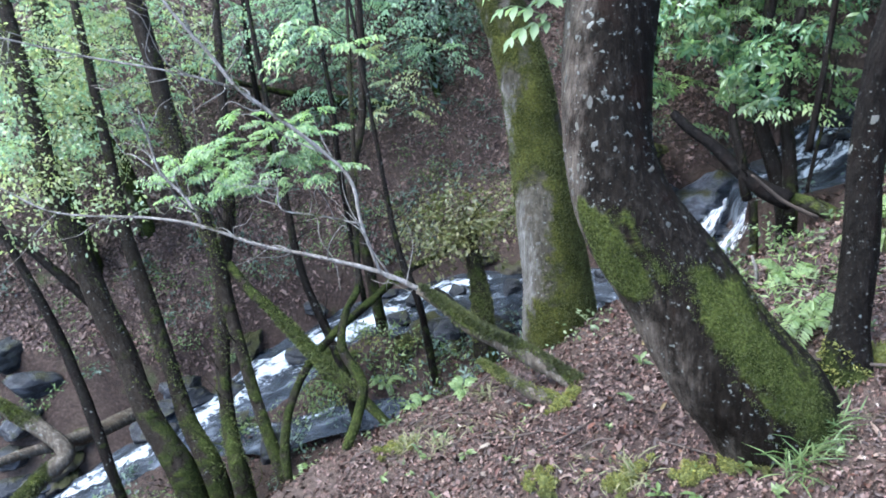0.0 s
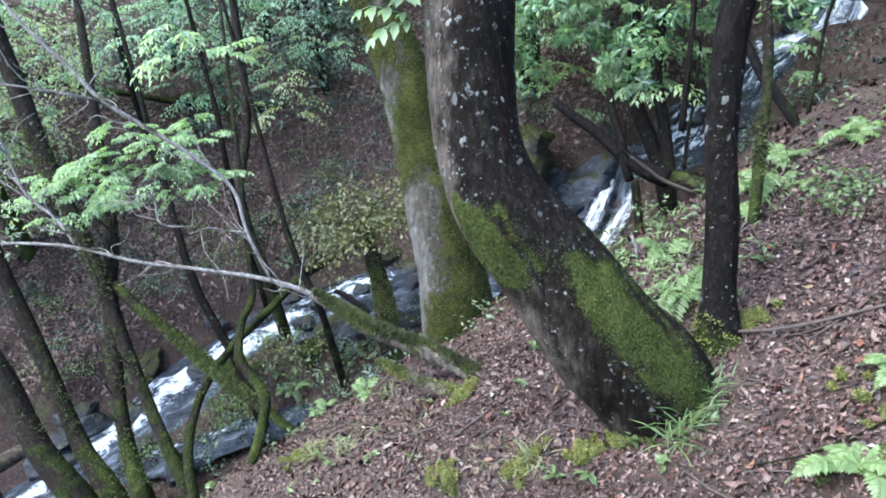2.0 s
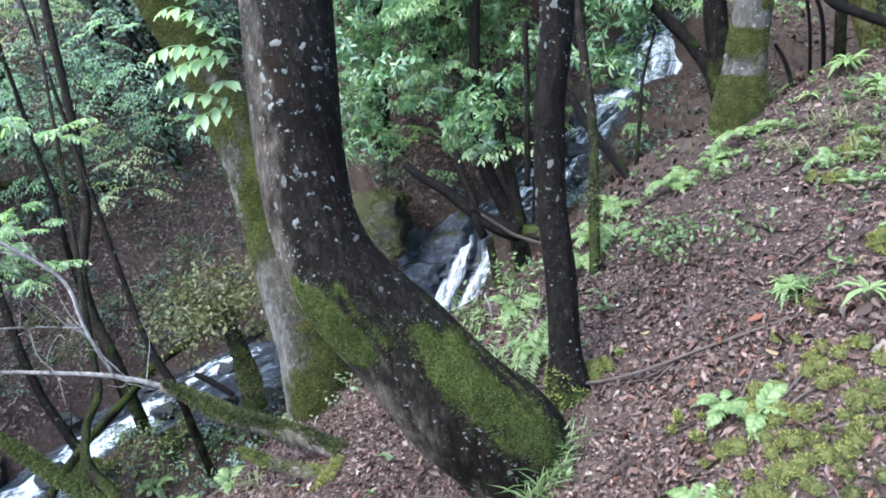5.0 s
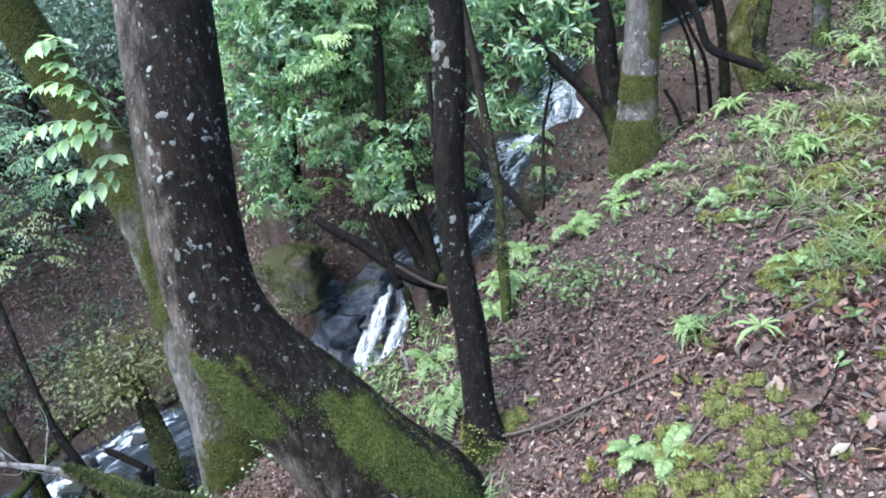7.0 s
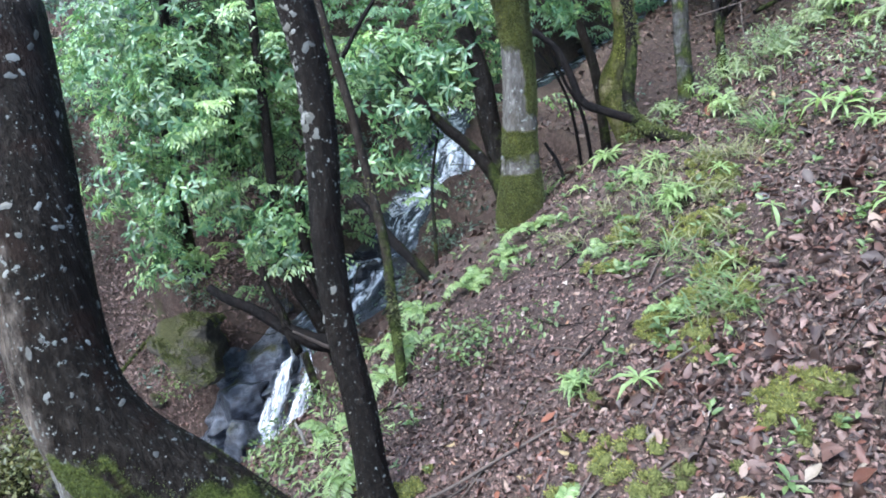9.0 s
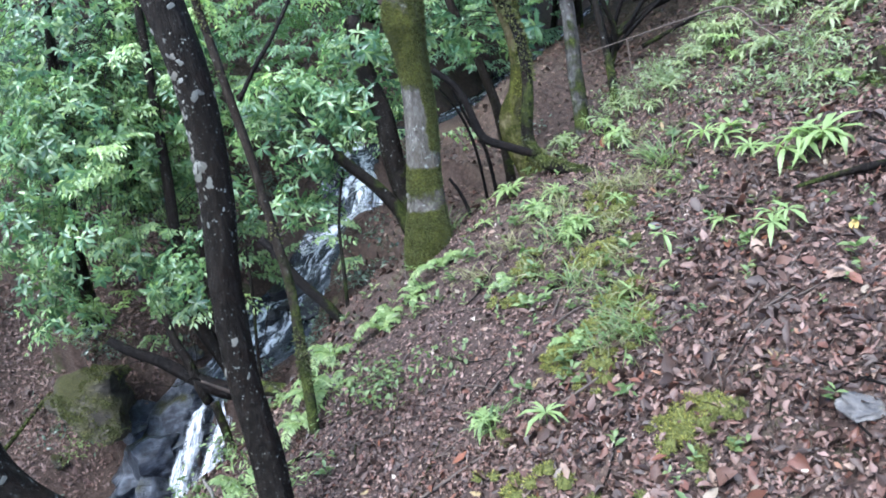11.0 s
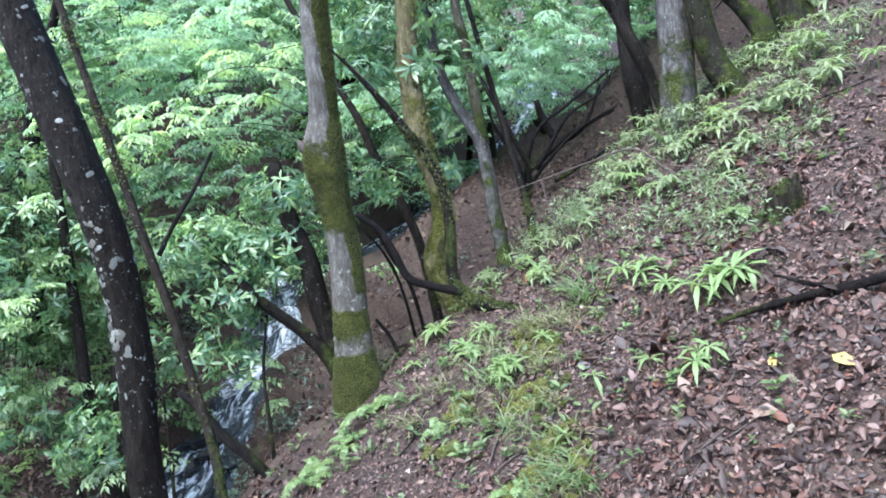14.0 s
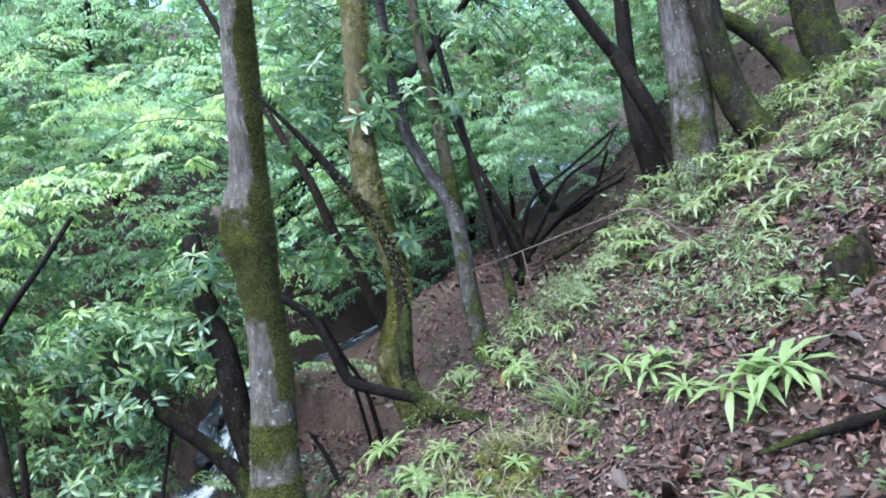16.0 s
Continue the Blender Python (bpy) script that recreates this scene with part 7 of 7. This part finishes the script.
lichen_on(found["slender_tree"], 420, 843, lambda p, n: 0.15 + 0.4 * patches(p, 125, 6) + 0.5 * smooth(n[:, 0], 0.0, -0.8) * ring(p[:, 2], 0.75, 1.6, 0.2), (0.0022, 0.015))
lichen_on(found["slender_tree"], 700, 845, lambda p, n: 1.5 * smooth(0.96 * n[:, 0] - 0.27 * n[:, 1], -0.5, -0.85) * (0.6 + 0.5 * patches(p, 137, 7)) * (ring(p[:, 2], 0.9, 1.4, 0.08) + 0.2 * ring(p[:, 2], 0.1, 0.5, 0.1)), (0.006, 0.018))
lichen_on(found["ringed_tree"], 420, 844, lambda p, n: (0.3 + 0.4 * patches(p, 127, 6)) * smooth(ringed_coat(p, n), 0.5, 0.1), (0.003, 0.016))

# ---------------------------------------------------------------- dead wood and small things
tree("ground_pole", "long thin dead pole lying across the slope", [(0.88, 1.94, -0.27, 0.006), (1.2, 1.77, -0.215, 0.0062), (1.5, 1.62, -0.075, 0.0056), (1.95, 1.38, 0.15, 0.0049), (2.05, 1.33, 0.2, 0.0035),], DEADWOOD, seed=901, sides=8, root=False, category="stick")
tree("dead_branch", "wet black dead branch lying in the leaves", [(3.04, 1.22, 0.56, 0.006), (3.11, 1.1, 0.6, 0.012), (3.17, 0.93, 0.65, 0.016), (3.18, 0.75, 0.7, 0.017), (3.19, 0.59, 0.76, 0.019), (3.2, 0.45, 0.8, 0.02),], BLACKWOOD, limbs=[([(3.26, 1.06, 0.7, 0.006), (3.25, 0.95, 0.68, 0.009), (3.26, 0.87, 0.67, 0.009), (3.3, 0.79, 0.68, 0.006),], BLACKWOOD)], seed=902, sides=10, gnarl=0.14, root=False, category="branch")
tree("bent_stick", "thin bent bare stick standing in the brush", [(3.58, 2.72, 1, 0.00248), (3.75, 2.55, 1.04, 0.00372), (3.94, 2.34, 1.09, 0.00496), (4.08, 2.15, 1.12, 0.00558), (4.06, 1.97, 1.02, 0.00558), (4.06, 1.85, 0.93, 0.00496),], DEADWOOD, limbs=[([(4.06, 1.97, 1.02, 0.00372), (4.14, 1.83, 0.99, 0.0031), (4.21, 1.7, 0.97, 0.00186),], DEADWOOD), ([(3.75, 2.55, 1.04, 0.0031), (3.7, 2.49, 0.89, 0.0031), (3.68, 2.41, 0.79, 0.0031), (3.71, 2.35, 0.72, 0.00186),], DEADWOOD)], seed=903, sides=6, root=False, category="stick")
tree("dead_tangle", "tangle of dead dark branches on the far bank", [(4.67, 3.57, 0.74, 0.019), (4.83, 3.44, 0.95, 0.0147), (5.11, 3.29, 1.16, 0.0116), (5.39, 3.11, 1.28, 0.00632),], BLACKWOOD, limbs=[([(4.86, 3.69, 0.83, 0.019), (4.99, 3.6, 1.19, 0.0147), (5.25, 3.46, 1.35, 0.0105), (5.55, 3.24, 1.55, 0.0105),], BLACKWOOD), ([(4.79, 3.61, 0.8, 0.0211), (4.77, 3.68, 1.11, 0.019), (4.72, 3.76, 1.3, 0.0126), (4.7, 3.78, 1.47, 0.00842),], BLACKWOOD), ([(5.23, 3.62, 1.1, 0.0316), (5.19, 3.68, 1.29, 0.0316), (5.18, 3.7, 1.43, 0.0211),], BLACKWOOD), ([(4.69, 3.39, 0.95, 0.0172), (4.83, 3.26, 1.19, 0.014), (4.91, 3.17, 1.31, 0.0109), (5.04, 3.0, 1.41, 0.00858), (5.2, 2.96, 1.56, 0.00468)], BLACKWOOD), ([(4.7, 3.55, 0.7, 0.0234), (4.73, 3.5, 0.95, 0.0218), (4.69, 3.58, 1.24, 0.0195), (4.7, 3.74, 1.56, 0.0172), (4.71, 3.86, 1.83, 0.0148), (4.75, 3.94, 2.12, 0.0117)], BARK_DARK)], seed=904, sides=8, root=False, category="branch")
for pts in ([(3.3, 3.35, 0.48, 0.012), (3.26, 3.43, 0.69, 0.01), (3.23, 3.5, 0.89, 0.008),], [(3.31, 3.46, 0.45, 0.01), (3.29, 3.54, 0.71, 0.009), (3.23, 3.63, 0.89, 0.006),], [(2.88, 3.01, 0.15, 0.012), (2.88, 3.09, 0.35, 0.011), (2.88, 3.19, 0.45, 0.009),]):
    tree("dead_pole", "thin dead pole leaning on the bank", pts, BLACKWOOD, seed=905, sides=7, category="stick", group="leaning poles")
x, y, z = (3.83, 1.24, 0.85)
r = np.random.default_rng(908)
splinters = []
for k in range(9):
    a, h = k * 0.7 + r.uniform(-0.2, 0.2), r.uniform(0.05, 0.13)
    sx, sy = x + 0.05 * np.cos(a), y + 0.05 * np.sin(a)
    splinters.append(([(sx, sy, z - 0.08, 0.03), (sx, sy, z + h * 0.5, 0.024), (sx + r.normal() * 0.012, sy + r.normal() * 0.012, z + h, 0.006)], BARK_LEFT))
tree("stump", "small rotten splintered dark stump on the slope", [(x, y, z - 0.1, 0.085), (x, y, z, 0.07), (x, y, z + 0.05, 0.055)], BARK_LEFT, limbs=splinters, seed=908, sides=14, gnarl=0.18, root=False, category="stump")
for pts in ([(5.32, 4.04, 0.84, 0.03), (5.54, 3.96, 0.96, 0.028), (5.77, 3.86, 1.08, 0.02), (6.08, 3.62, 1.2, 0.01),], [(5.42, 4.09, 0.89, 0.025), (5.66, 3.98, 0.99, 0.02), (5.91, 3.84, 1.1, 0.016), (6.12, 3.75, 1.43, 0.012),], [(7.03, 5.32, 1.16, 0.05), (7.03, 5.16, 0.95, 0.05), (6.97, 5.03, 0.76, 0.03),], [(4.84, 3.36, 0.83, 0.018), (5.07, 3.25, 0.91, 0.014), (5.31, 3.11, 1, 0.01),]):
    tree("dead_bough", "dark dead bough lying on the upstream bank", pts, BLACKWOOD, seed=906, sides=7, gnarl=0.12, root=False, category="branch", group="dead boughs upstream", bare=3)
tree("pale_stake", "short pale broken stake", [(1.04, 2.75, -0.4, 0.008), (1.03, 2.77, -0.35, 0.007), (1.03, 2.79, -0.33, 0.004),], BARK_PALE, seed=909, sides=7, category="stick")


def leafy_shoot():
    """A fresh shoot with feathered leaves on the side of the leaning trunk."""
    r = np.random.default_rng(920)
    pts = [(0.21, 2.1, 1.05, 0.004), (0.17, 2.12, 1.16, 0.0035), (0.14, 2.12, 1.26, 0.003), (0.12, 2.12, 1.33, 0.002),]
    t = thing("leafy_shoot", pts[0][:3], "fresh pale green shoot with feathered leaves on the trunk", "shoot")
    part("stem", limb(pts, 6, 4, 0), GRASS, t)
    for x0, y0, z0, x1, y1, z1 in [(0.2, 2.11, 1.06, -0.01, 2.06, 1.11), (0.21, 2.1, 1.05, -0.01, 2.05, 1.04), (0.19, 2.11, 1.08, 0.11, 2.08, 1.19), (0.17, 2.12, 1.16, 0.05, 2.08, 1.22), (0.15, 2.12, 1.21, 0.1, 2.09, 1.27), (0.12, 2.12, 1.32, 0.06, 2.09, 1.32), (0.14, 2.12, 1.27, 0.12, 2.1, 1.33), (0.17, 2.08, 0.93, 0.02, 2.05, 0.98), (0.17, 2.08, 0.92, 0.04, 2.03, 0.9), (0.17, 2.09, 0.98, 0.15, 2.06, 1)]:
        a, b = np.array([x0, y0, z0]), np.array([x1, y1, z1])
        L = np.linalg.norm(b - a)
        n = max(4, int(L / 0.036))
        s = np.linspace(0.15, 1, n)
        spine = a + (b - a) * s[:, None] + np.array([0, 0, 1]) * (L * 0.5 * (s - s**2))[:, None]
        tang = unit(np.gradient(spine, axis=0))
        across = unit(np.cross(tang, [0, 0, 1]))
        at = np.vstack([spine, spine, spine[-1:]])
        ahead = np.vstack([across + 0.6 * tang, -across + 0.6 * tang, tang[-1:]]) + [0, 0, -0.55]
        size = np.r_[0.042 + 0.034 * np.sin(np.pi * s), 0.042 + 0.034 * np.sin(np.pi * s), 0.055]
        blades = leaf_blades(at, ahead, np.tile([0, 0, 1.0], (len(at), 1)) + r.normal(size=(len(at), 3)) * 0.2, size, size * 0.42, 0.15)
        rib = limb([(*a, 0.0012), (*spine[n // 2], 0.001), (*spine[-1], 0.0006)], 4, 3, 0)
        part("feathered_leaf", joined([blades, rib]), TIPS, t)


leafy_shoot()
